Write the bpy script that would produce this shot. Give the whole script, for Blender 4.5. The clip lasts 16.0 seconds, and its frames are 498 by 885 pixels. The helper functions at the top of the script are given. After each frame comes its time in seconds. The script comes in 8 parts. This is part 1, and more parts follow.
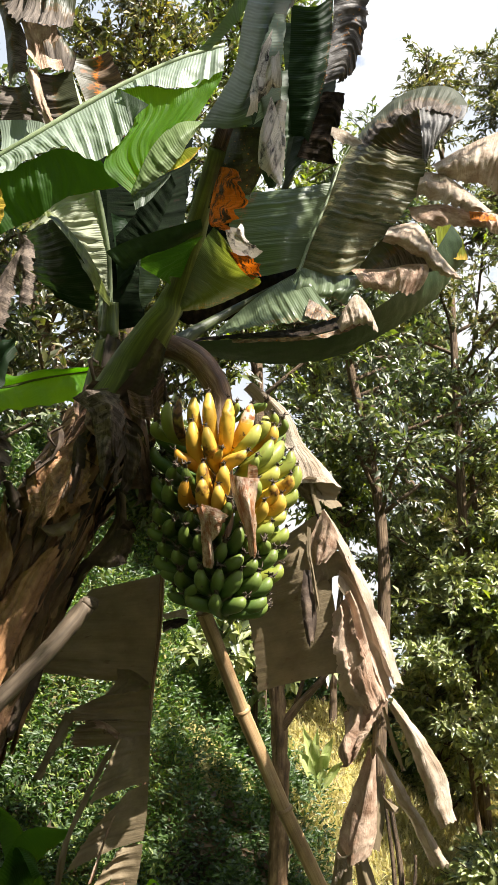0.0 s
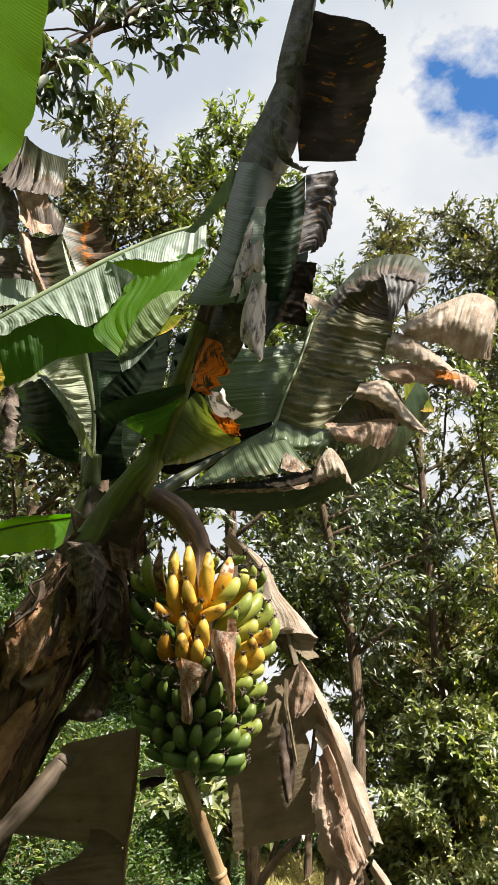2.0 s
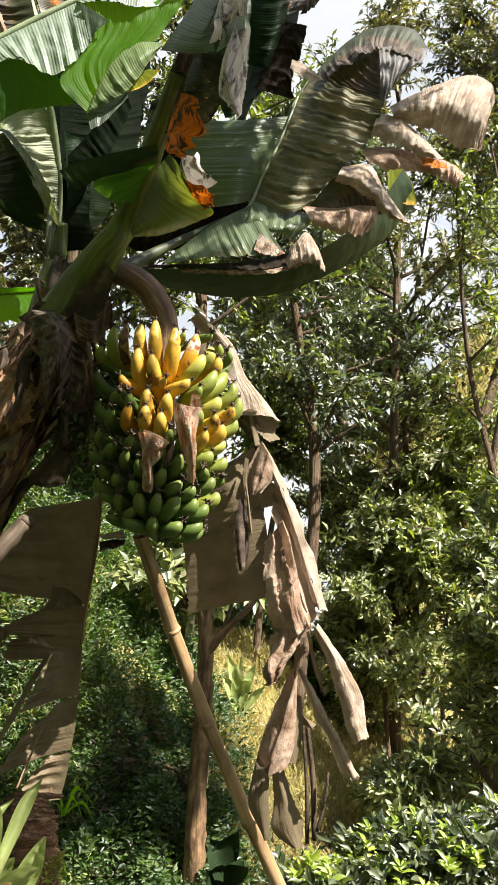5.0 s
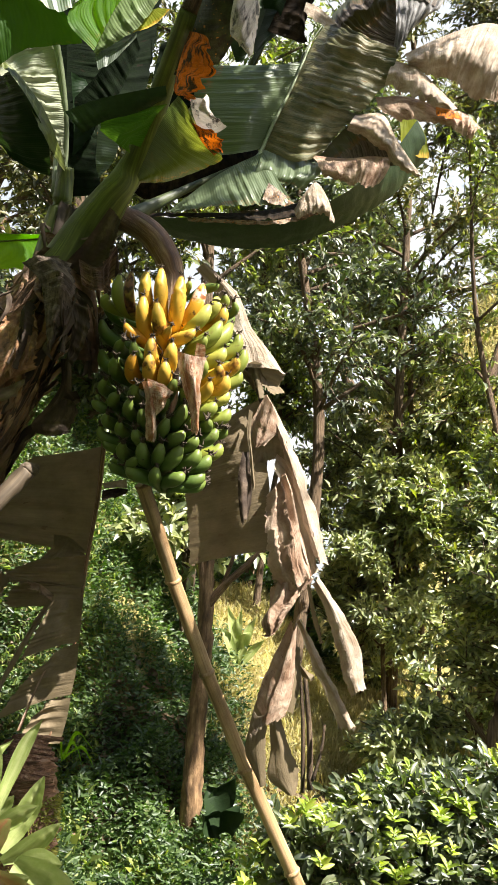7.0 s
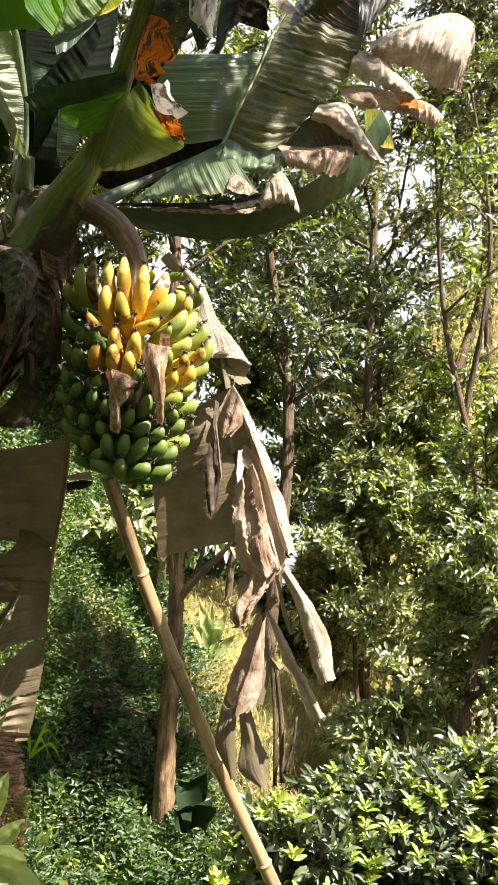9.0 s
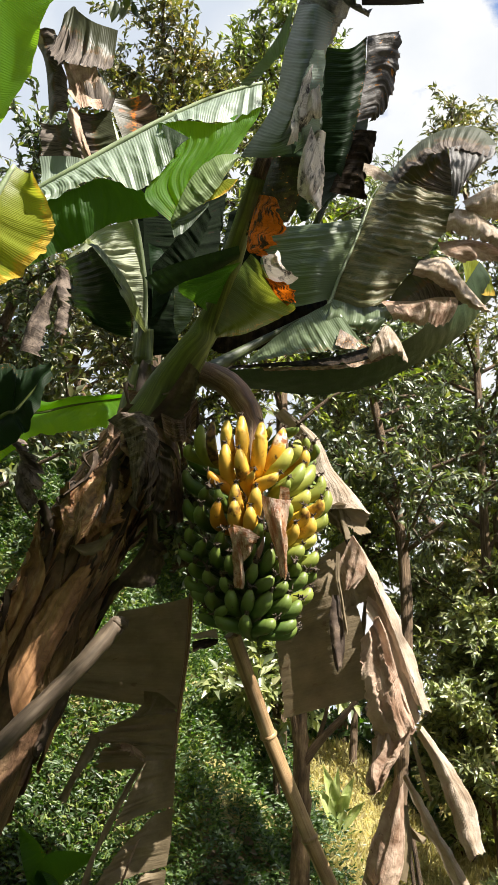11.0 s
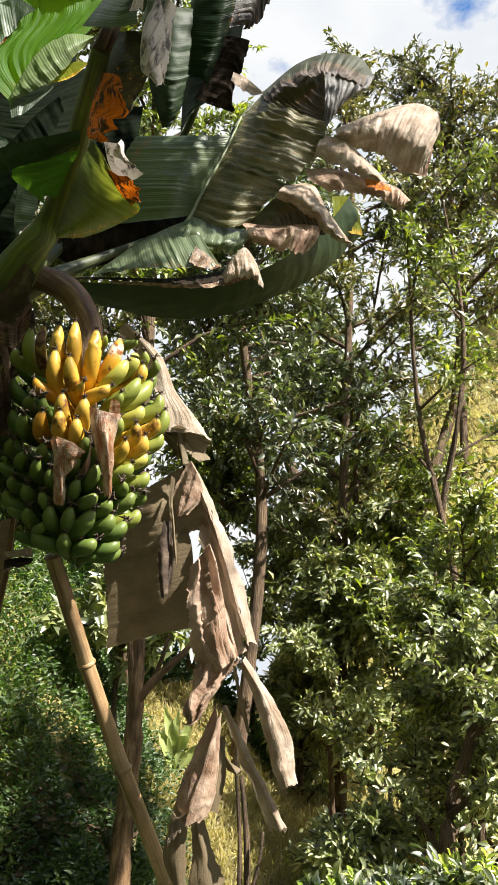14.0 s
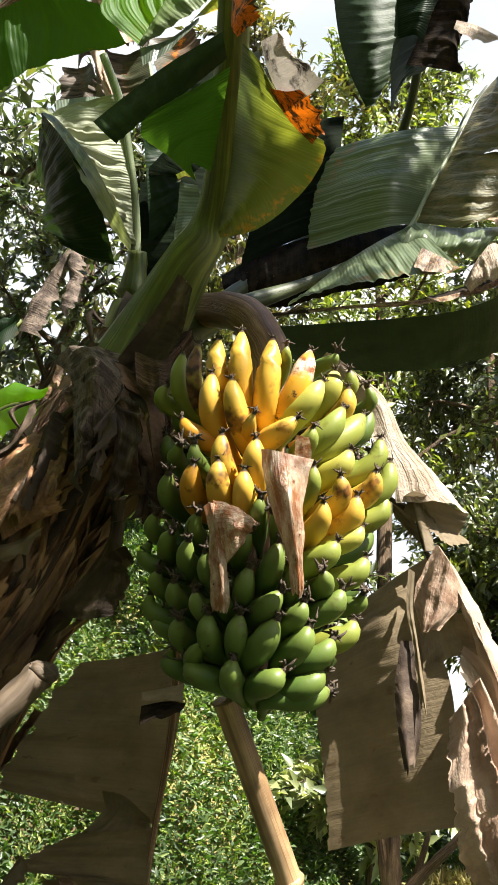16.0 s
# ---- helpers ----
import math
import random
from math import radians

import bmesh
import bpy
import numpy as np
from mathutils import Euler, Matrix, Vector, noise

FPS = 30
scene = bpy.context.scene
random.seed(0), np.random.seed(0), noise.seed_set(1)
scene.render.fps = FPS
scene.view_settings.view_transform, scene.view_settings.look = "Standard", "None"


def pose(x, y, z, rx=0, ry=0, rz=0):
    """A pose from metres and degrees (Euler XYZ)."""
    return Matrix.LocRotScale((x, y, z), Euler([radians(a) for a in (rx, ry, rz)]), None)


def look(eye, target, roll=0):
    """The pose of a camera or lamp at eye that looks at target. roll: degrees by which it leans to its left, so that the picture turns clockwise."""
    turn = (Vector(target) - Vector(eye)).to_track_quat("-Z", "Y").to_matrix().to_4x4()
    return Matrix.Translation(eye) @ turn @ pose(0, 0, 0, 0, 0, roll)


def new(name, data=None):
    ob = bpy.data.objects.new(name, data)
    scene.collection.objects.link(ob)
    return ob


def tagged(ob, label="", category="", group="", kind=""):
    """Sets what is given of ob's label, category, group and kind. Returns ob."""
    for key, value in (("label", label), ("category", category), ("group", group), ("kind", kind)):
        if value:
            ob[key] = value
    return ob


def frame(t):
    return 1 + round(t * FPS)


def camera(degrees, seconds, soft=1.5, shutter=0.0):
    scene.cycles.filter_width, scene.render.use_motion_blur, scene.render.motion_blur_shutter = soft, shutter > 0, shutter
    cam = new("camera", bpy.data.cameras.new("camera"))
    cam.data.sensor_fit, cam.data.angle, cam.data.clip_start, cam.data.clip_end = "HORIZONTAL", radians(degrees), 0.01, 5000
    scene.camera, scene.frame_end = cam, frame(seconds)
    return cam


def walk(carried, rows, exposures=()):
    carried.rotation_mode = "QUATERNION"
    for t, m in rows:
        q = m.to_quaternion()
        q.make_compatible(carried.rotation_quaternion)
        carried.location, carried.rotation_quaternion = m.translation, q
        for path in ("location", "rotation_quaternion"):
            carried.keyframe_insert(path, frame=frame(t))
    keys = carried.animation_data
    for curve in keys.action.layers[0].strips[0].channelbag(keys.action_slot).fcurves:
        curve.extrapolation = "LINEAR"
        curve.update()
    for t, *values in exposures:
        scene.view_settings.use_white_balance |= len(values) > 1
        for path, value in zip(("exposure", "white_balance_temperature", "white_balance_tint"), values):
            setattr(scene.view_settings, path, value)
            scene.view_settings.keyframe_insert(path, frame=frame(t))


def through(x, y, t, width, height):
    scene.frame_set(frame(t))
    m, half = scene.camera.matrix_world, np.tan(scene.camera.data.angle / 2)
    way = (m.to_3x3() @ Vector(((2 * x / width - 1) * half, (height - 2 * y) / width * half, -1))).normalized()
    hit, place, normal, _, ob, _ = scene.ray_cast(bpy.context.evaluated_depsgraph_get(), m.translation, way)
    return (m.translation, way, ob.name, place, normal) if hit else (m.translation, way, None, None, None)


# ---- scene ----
cam = camera(32.4, 16.0, soft=1.0)
PATH = [
    (0, (0.033, -0.022, 1.513), (-0.006, 1.891, 2.094), 0.5),
    (0.5, (0.037, -0.066, 1.533), (0.006, 1.802, 2.246), 0.3),
    (1, (-0.008, -0.11, 1.559), (0.001, 1.705, 2.399), -0.1),
    (1.5, (-0.007, -0.135, 1.56), (0.035, 1.649, 2.464), -0.3),
    (2, (0.008, -0.12, 1.543), (0.038, 1.683, 2.407), -0.0),
    (2.5, (0.001, -0.083, 1.523), (-0.016, 1.77, 2.275), 0.4),
    (3, (0.0, -0.073, 1.511), (-0.037, 1.813, 2.175), 0.9),
    (3.5, (0.001, -0.091, 1.504), (0.005, 1.814, 2.111), 2.0),
    (4, (0.01, -0.079, 1.495), (0.06, 1.839, 2.061), 2.2),
    (4.5, (0.017, -0.072, 1.49), (0.114, 1.862, 1.988), 2.0),
    (7, (0.021, -0.055, 1.47), (0.131, 1.912, 1.815), 3.7),
    (7.5, (0.018, -0.044, 1.467), (0.116, 1.925, 1.804), 4.0),
    (8, (0.033, -0.04, 1.462), (0.137, 1.93, 1.793), 3.9),
    (8.5, (0.034, -0.032, 1.459), (0.161, 1.94, 1.766), 3.9),
    (9, (0.038, -0.036, 1.455), (0.214, 1.927, 1.797), 2.7),
    (9.5, (0.034, -0.042, 1.454), (0.154, 1.9, 1.917), 2.0),
    (10, (-0.011, -0.04, 1.454), (-0.042, 1.89, 1.974), 3.4),
    (12.5, (0.029, -0.021, 1.436), (-0.054, 1.786, 2.289), 1.2),
    (13, (0.033, 0.005, 1.419), (0.004, 1.861, 2.163), 0.5),
    (13.5, (0.031, 0.011, 1.410), (0.152, 1.905, 2.041), 1.1),
    (14, (0.119, 0.111, 1.410), (0.320, 2.013, 1.994), 3.0),
    (14.5, (0.186, 0.298, 1.439), (0.271, 2.210, 2.019), 4.4),
    (15, (0.128, 0.504, 1.458), (0.026, 2.384, 2.134), 4.9),
    (15.5, (0.102, 0.700, 1.498), (-0.141, 2.523, 2.285), 4.9),
    (16, (0.168, 0.938, 1.532), (-0.221, 2.704, 2.388), 5.9),
]
walk(cam, [(t, look(eye, target, roll)) for t, eye, target, roll in PATH], exposures=[(0, 1.59), (1, 1.45), (1.5, 1.42), (2, 1.28), (3, 1.22), (4, 1.31), (5, 1.44), (7, 1.70), (8, 1.75), (9, 1.85), (9.5, 1.77), (10.5, 1.55), (12.5, 1.26), (13.5, 1.34), (14.5, 1.40), (15.5, 1.54), (16, 1.76)])

# ---- light ----
SUN = Vector((0.50, -0.40, 0.77)).normalized()
world = bpy.data.worlds.new("sky")
scene.world = world
world.use_nodes = True
wn, wl = world.node_tree.nodes, world.node_tree.links
wn.clear()
w_out, w_bg = wn.new("ShaderNodeOutputWorld"), wn.new("ShaderNodeBackground")
w_sky, w_mix = wn.new("ShaderNodeTexSky"), wn.new("ShaderNodeMix")
w_sky.sky_type, w_sky.sun_disc = "NISHITA", False
w_sky.sun_elevation, w_sky.sun_rotation = math.asin(SUN.z), math.atan2(SUN.x, SUN.y)
w_sky.ozone_density, w_sky.dust_density = 4.0, 0.3
w_co, w_noise, w_ramp = wn.new("ShaderNodeTexCoord"), wn.new("ShaderNodeTexNoise"), wn.new("ShaderNodeValToRGB")
w_map = wn.new("ShaderNodeMapping")
w_map.inputs["Location"].default_value = (1.37, 0.42, 0.9)
w_map.inputs["Scale"].default_value = (1.0, 1.0, 1.6)
w_noise.inputs["Scale"].default_value, w_noise.inputs["Detail"].default_value = 6.0, 8.0
w_noise.inputs["Roughness"].default_value = 0.6
w_ramp.color_ramp.elements[0].position, w_ramp.color_ramp.elements[1].position = 0.37, 0.50
w_mix.data_type = "RGBA"
w_mix.inputs["B"].default_value = (3.9, 4.0, 4.15, 1)
wl.new(w_co.outputs["Generated"], w_map.inputs["Vector"])
wl.new(w_map.outputs["Vector"], w_noise.inputs["Vector"])
w_dot, w_gap, w_sum = wn.new("ShaderNodeVectorMath"), wn.new("ShaderNodeMapRange"), wn.new("ShaderNodeMath")
w_dot.operation, w_dot.inputs[1].default_value = "DOT_PRODUCT", (0.240, 0.644, 0.727)
w_gap.inputs["From Min"].default_value, w_gap.inputs["From Max"].default_value = 0.9955, 0.9995
w_gap.inputs["To Min"].default_value, w_gap.inputs["To Max"].default_value = 0.12, -0.10
w_sum.operation = "ADD"
wl.new(w_co.outputs["Generated"], w_dot.inputs[0])
wl.new(w_dot.outputs["Value"], w_gap.inputs["Value"])
wl.new(w_gap.outputs["Result"], w_sum.inputs[0])
wl.new(w_noise.outputs["Fac"], w_sum.inputs[1])
w_up, w_top, w_sum2 = wn.new("ShaderNodeVectorMath"), wn.new("ShaderNodeMapRange"), wn.new("ShaderNodeMath")
w_up.operation, w_up.inputs[1].default_value = "DOT_PRODUCT", (0.0, 0.0, 1.0)
w_top.inputs["From Min"].default_value, w_top.inputs["From Max"].default_value = 0.76, 0.95
w_top.inputs["To Min"].default_value, w_top.inputs["To Max"].default_value = 0.0, -0.22
w_sum2.operation = "ADD"
wl.new(w_co.outputs["Generated"], w_up.inputs[0])
wl.new(w_up.outputs["Value"], w_top.inputs["Value"])
wl.new(w_top.outputs["Result"], w_sum2.inputs[0])
wl.new(w_sum.outputs["Value"], w_sum2.inputs[1])
w_low, w_sum3 = wn.new("ShaderNodeMapRange"), wn.new("ShaderNodeMath")
w_low.inputs["From Min"].default_value, w_low.inputs["From Max"].default_value = 0.25, 0.5
w_low.inputs["To Min"].default_value, w_low.inputs["To Max"].default_value = 0.2, 0.0
w_sum3.operation = "ADD"
wl.new(w_up.outputs["Value"], w_low.inputs["Value"])
wl.new(w_low.outputs["Result"], w_sum3.inputs[0])
wl.new(w_sum2.outputs["Value"], w_sum3.inputs[1])
wl.new(w_sum3.outputs["Value"], w_ramp.inputs["Fac"])
wl.new(w_ramp.outputs["Color"], w_mix.inputs["Factor"])
w_hsv = wn.new("ShaderNodeHueSaturation")
w_hsv.inputs["Saturation"].default_value, w_hsv.inputs["Value"].default_value = 1.2, 1.1
wl.new(w_sky.outputs["Color"], w_hsv.inputs["Color"])
wl.new(w_hsv.outputs["Color"], w_mix.inputs["A"])
w_soft, w_grey = wn.new("ShaderNodeTexNoise"), wn.new("ShaderNodeValToRGB")
w_soft.inputs["Scale"].default_value, w_soft.inputs["Detail"].default_value = 3.2, 6.0
w_grey.color_ramp.elements[0].position, w_grey.color_ramp.elements[1].position = 0.38, 0.62
w_grey.color_ramp.elements[0].color, w_grey.color_ramp.elements[1].color = (0.70, 0.76, 0.85, 1), (1.0, 1.0, 1.0, 1)
w_cloud = wn.new("ShaderNodeMix")
w_cloud.data_type, w_cloud.blend_type = "RGBA", "MULTIPLY"
w_cloud.inputs["Factor"].default_value = 1.0
w_cloud.inputs["B"].default_value = (4.4, 4.45, 4.5, 1)
wl.new(w_map.outputs["Vector"], w_soft.inputs["Vector"])
wl.new(w_soft.outputs["Fac"], w_grey.inputs["Fac"])
wl.new(w_grey.outputs["Color"], w_cloud.inputs["A"])
wl.new(w_cloud.outputs["Result"], w_mix.inputs["B"])
wl.new(w_mix.outputs["Result"], w_bg.inputs["Color"])
wl.new(w_bg.outputs["Background"], w_out.inputs["Surface"])
w_bg.inputs["Strength"].default_value = 0.085
sun = new("sun", bpy.data.lights.new("sun", "SUN"))
sun.data.energy, sun.data.angle, sun.data.color = 5.0, radians(0.5), (1.0, 0.95, 0.86)
sun.matrix_world = look(SUN * 30, (0, 0, 0))
scene.view_settings.exposure = 1.3


# ---- materials ----
def nodes_of(name):
    mat = bpy.data.materials.new(name)
    mat.use_nodes = True
    nt = mat.node_tree
    return mat, nt.nodes, nt.links, nt.nodes["Principled BSDF"], nt.nodes["Material Output"]


def noise_node(ns, ln, vec, scale, detail=4.0, rough=0.55):
    n = ns.new("ShaderNodeTexNoise")
    n.inputs["Scale"].default_value, n.inputs["Detail"].default_value = scale, detail
    n.inputs["Roughness"].default_value = rough
    if vec is not None:
        ln.new(vec, n.inputs["Vector"])
    return n.outputs["Fac"]


def ramp(ns, ln, fac, stops):
    r = ns.new("ShaderNodeValToRGB")
    el = r.color_ramp.elements
    while len(el) < len(stops):
        el.new(0.5)
    for e, (p, c) in zip(el, stops):
        e.position, e.color = p, (*c, 1) if len(c) == 3 else c
    ln.new(fac, r.inputs["Fac"])
    return r.outputs["Color"]


def blend(ns, ln, fac, a, b, mode="MIX"):
    m = ns.new("ShaderNodeMix")
    m.data_type, m.blend_type = "RGBA", mode
    for sock, v in (("Factor", fac), ("A", a), ("B", b)):
        if isinstance(v, bpy.types.NodeSocket):
            ln.new(v, m.inputs[sock])
        else:
            m.inputs[sock].default_value = v if sock == "Factor" else (*v, 1)
    return m.outputs["Result"]


def calc(ns, ln, op, a, b=0.0, c=0.0):
    m = ns.new("ShaderNodeMath")
    m.operation = op
    for k, v in enumerate((a, b, c)):
        if isinstance(v, bpy.types.NodeSocket):
            ln.new(v, m.inputs[k])
        else:
            m.inputs[k].default_value = v
    return m.outputs["Value"]


def bump(ns, ln, bs, height, strength, distance):
    b = ns.new("ShaderNodeBump")
    b.inputs["Strength"].default_value, b.inputs["Distance"].default_value = strength, distance
    ln.new(height, b.inputs["Height"])
    ln.new(b.outputs["Normal"], bs.inputs["Normal"])
    return b.outputs["Normal"]


def banana_leaf_mat(name, lit, thin, dry_at, brown=(0.16, 0.09, 0.05), pale=(0.55, 0.45, 0.36), rim=(0.75, 0.20, 0.02), rough=0.33, through=0.35, spots=0.0, ribs=0.22, gloss=0.5, core=None, wrinkle=0.4):
    """A banana blade: fine cross veins, a margin that has died back from dry_at on, with a rim of orange between."""
    mat, ns, ln, bs, out = nodes_of(name)
    uv = ns.new("ShaderNodeUVMap")
    uv.uv_map = "blade"
    sep = ns.new("ShaderNodeSeparateXYZ")
    ln.new(uv.outputs["UV"], sep.inputs["Vector"])
    obj = ns.new("ShaderNodeTexCoord").outputs["Object"]
    along, across = sep.outputs["X"], sep.outputs["Y"]
    big = noise_node(ns, ln, obj, 5.0, 3.0)
    fine = noise_node(ns, ln, obj, 38.0, 5.0, 0.6)
    squash = ns.new("ShaderNodeMapping")
    squash.inputs["Scale"].default_value = (150.0, 2.4, 1.0)
    ln.new(uv.outputs["UV"], squash.inputs["Vector"])
    streak = noise_node(ns, ln, squash.outputs["Vector"], 1.0, 4.0, 0.6)
    vein = calc(ns, ln, "SINE", calc(ns, ln, "ADD", calc(ns, ln, "MULTIPLY", along, 720.0), calc(ns, ln, "MULTIPLY", big, 14.0)))
    # died-back margin
    age = calc(ns, ln, "ADD", across, calc(ns, ln, "MULTIPLY_ADD", big, 0.9, -0.45))
    age = calc(ns, ln, "ADD", age, calc(ns, ln, "MULTIPLY_ADD", streak, 0.5, -0.25))
    green = blend(ns, ln, big, [v * 0.7 for v in lit], [min(1, v * 1.3) for v in lit])
    green = blend(ns, ln, calc(ns, ln, "MULTIPLY", streak, 0.35), green, [v * 0.45 for v in lit])
    inner = ramp(ns, ln, calc(ns, ln, "ADD", across, calc(ns, ln, "MULTIPLY_ADD", streak, 0.3, -0.15)), [(0.15, (1, 1, 1)), (0.75, (0, 0, 0))])
    if core:
        green = blend(ns, ln, inner, green, core)
    dry = ramp(ns, ln, streak, [(0.36, brown), (0.5, [(a + b) / 2 for a, b in zip(brown, pale)]), (0.64, pale)])
    dead = ramp(ns, ln, age, [(max(0.0, dry_at - 0.02), (0, 0, 0)), (min(1.0, dry_at + 0.05), (1, 1, 1))])
    rim_at = ramp(ns, ln, age, [(max(0.0, dry_at - 0.16), (0, 0, 0)), (max(0.02, dry_at - 0.03), (1, 1, 1)), (min(1, dry_at + 0.06), (0, 0, 0))])
    rim_at = calc(ns, ln, "MULTIPLY", rim_at, ramp(ns, ln, fine, [(0.42, (0, 0, 0)), (0.55, (1, 1, 1))]))
    col = blend(ns, ln, dead, green, dry)
    col = blend(ns, ln, rim_at, col, rim)
    if spots:
        hole = ramp(ns, ln, noise_node(ns, ln, obj, 24.0, 2.0), [(0.64 - 0.12 * spots, (0, 0, 0)), (0.70 - 0.12 * spots, (1, 1, 1))])
        col = blend(ns, ln, calc(ns, ln, "MULTIPLY", hole, spots), col, rim)
    bs.inputs["Specular IOR Level"].default_value = gloss
    ln.new(col, bs.inputs["Base Color"])
    ln.new(calc(ns, ln, "MULTIPLY_ADD", dead, 0.4, rough), bs.inputs["Roughness"])
    high = calc(ns, ln, "ADD", calc(ns, ln, "MULTIPLY", vein, calc(ns, ln, "MULTIPLY_ADD", dead, -0.35 * ribs, ribs * 0.7)), calc(ns, ln, "ADD", streak, calc(ns, ln, "MULTIPLY", fine, calc(ns, ln, "MULTIPLY", dead, 0.8))))
    nrm = bump(ns, ln, bs, high, wrinkle, 0.003 if wrinkle < 0.5 else 0.006)
    tr = ns.new("ShaderNodeBsdfTranslucent")
    tcol = blend(ns, ln, dead, blend(ns, ln, streak, [v * 0.75 for v in thin], thin), [v * 0.55 for v in pale])
    tcol = blend(ns, ln, rim_at, tcol, rim)
    if core:
        tcol = blend(ns, ln, inner, tcol, [v * 2.0 for v in core])
    ln.new(tcol, tr.inputs["Color"])
    ln.new(nrm, tr.inputs["Normal"])
    mx = ns.new("ShaderNodeMixShader")
    ln.new(calc(ns, ln, "MULTIPLY_ADD", dead, -through * 0.6, through), mx.inputs["Fac"])
    ln.new(bs.outputs["BSDF"], mx.inputs[1])
    ln.new(tr.outputs["BSDF"], mx.inputs[2])
    ln.new(mx.outputs["Shader"], out.inputs["Surface"])
    return mat


def scorch_mat(name, tones, specks, at=(18.0, 2.5), cut=(0.42, 0.58), speck_cut=0.62, rough=0.5, through=0.15, relief=0.5, fibre=0.7, gloss=0.35):
    """Burnt, dead, green or shade-painted blade: two tones in ragged patches drawn out along the veins, with specks of
    a third colour.
    """
    mat, ns, ln, bs, out = nodes_of(name)
    uv = ns.new("ShaderNodeUVMap")
    uv.uv_map = "blade"
    mp = ns.new("ShaderNodeMapping")
    mp.inputs["Scale"].default_value = (at[0], at[1], 1.0)
    ln.new(uv.outputs["UV"], mp.inputs["Vector"])
    fib = ns.new("ShaderNodeMapping")
    fib.inputs["Scale"].default_value = (170.0, 3.0, 1.0)
    ln.new(uv.outputs["UV"], fib.inputs["Vector"])
    patch = noise_node(ns, ln, mp.outputs["Vector"], 1.6, 6.0, 0.62)
    fine = noise_node(ns, ln, fib.outputs["Vector"], 1.0, 4.0, 0.6)
    obj = ns.new("ShaderNodeTexCoord").outputs["Object"]
    spot = noise_node(ns, ln, mp.outputs["Vector"], 5.0, 4.0, 0.6)
    col = blend(ns, ln, ramp(ns, ln, patch, [(cut[0], (0, 0, 0)), (cut[1], (1, 1, 1))]), tones[0], tones[1])
    col = blend(ns, ln, calc(ns, ln, "MULTIPLY", fine, fibre), col, [v * 0.4 for v in tones[0]])
    col = blend(ns, ln, ramp(ns, ln, spot, [(speck_cut, (0, 0, 0)), (speck_cut + 0.05, (1, 1, 1))]), col, specks)
    ln.new(col, bs.inputs["Base Color"])
    bs.inputs["Roughness"].default_value = rough
    bs.inputs["Specular IOR Level"].default_value = gloss
    wrinkles = noise_node(ns, ln, obj, 45.0, 4.0, 0.6)
    nrm = bump(ns, ln, bs, calc(ns, ln, "ADD", fine, wrinkles), relief, 0.005)
    tr = ns.new("ShaderNodeBsdfTranslucent")
    ln.new(col, tr.inputs["Color"])
    ln.new(nrm, tr.inputs["Normal"])
    mx = ns.new("ShaderNodeMixShader")
    mx.inputs["Fac"].default_value = through
    ln.new(bs.outputs["BSDF"], mx.inputs[1])
    ln.new(tr.outputs["BSDF"], mx.inputs[2])
    ln.new(mx.outputs["Shader"], out.inputs["Surface"])
    return mat


def foliage_mat(name, stops, thin, rough=0.32, through=0.3, wax=0.3):
    """Small leaves: every leaf its own tone, with a waxy skin."""
    mat, ns, ln, bs, out = nodes_of(name)
    isl = ns.new("ShaderNodeNewGeometry").outputs["Random Per Island"]
    obj = ns.new("ShaderNodeTexCoord").outputs["Object"]
    patch = noise_node(ns, ln, obj, 1.6, 3.0)
    pick = calc(ns, ln, "ADD", calc(ns, ln, "MULTIPLY", isl, 0.7), calc(ns, ln, "MULTIPLY_ADD", patch, 0.9, -0.3))
    col = ramp(ns, ln, pick, stops)
    col = blend(ns, ln, calc(ns, ln, "MULTIPLY", noise_node(ns, ln, obj, 60.0, 3.0), 0.4), col, (0.02, 0.03, 0.01))
    ln.new(col, bs.inputs["Base Color"])
    ln.new(calc(ns, ln, "MULTIPLY_ADD", isl, 0.2, rough), bs.inputs["Roughness"])
    bs.inputs["Specular IOR Level"].default_value = 1.0
    bs.inputs["Coat Weight"].default_value, bs.inputs["Coat Roughness"].default_value = wax, 0.4
    tr = ns.new("ShaderNodeBsdfTranslucent")
    ln.new(blend(ns, ln, 1.0, col, thin, "MULTIPLY"), tr.inputs["Color"])
    mx = ns.new("ShaderNodeMixShader")
    mx.inputs["Fac"].default_value = through
    ln.new(bs.outputs["BSDF"], mx.inputs[1])
    ln.new(tr.outputs["BSDF"], mx.inputs[2])
    ln.new(mx.outputs["Shader"], out.inputs["Surface"])
    return mat


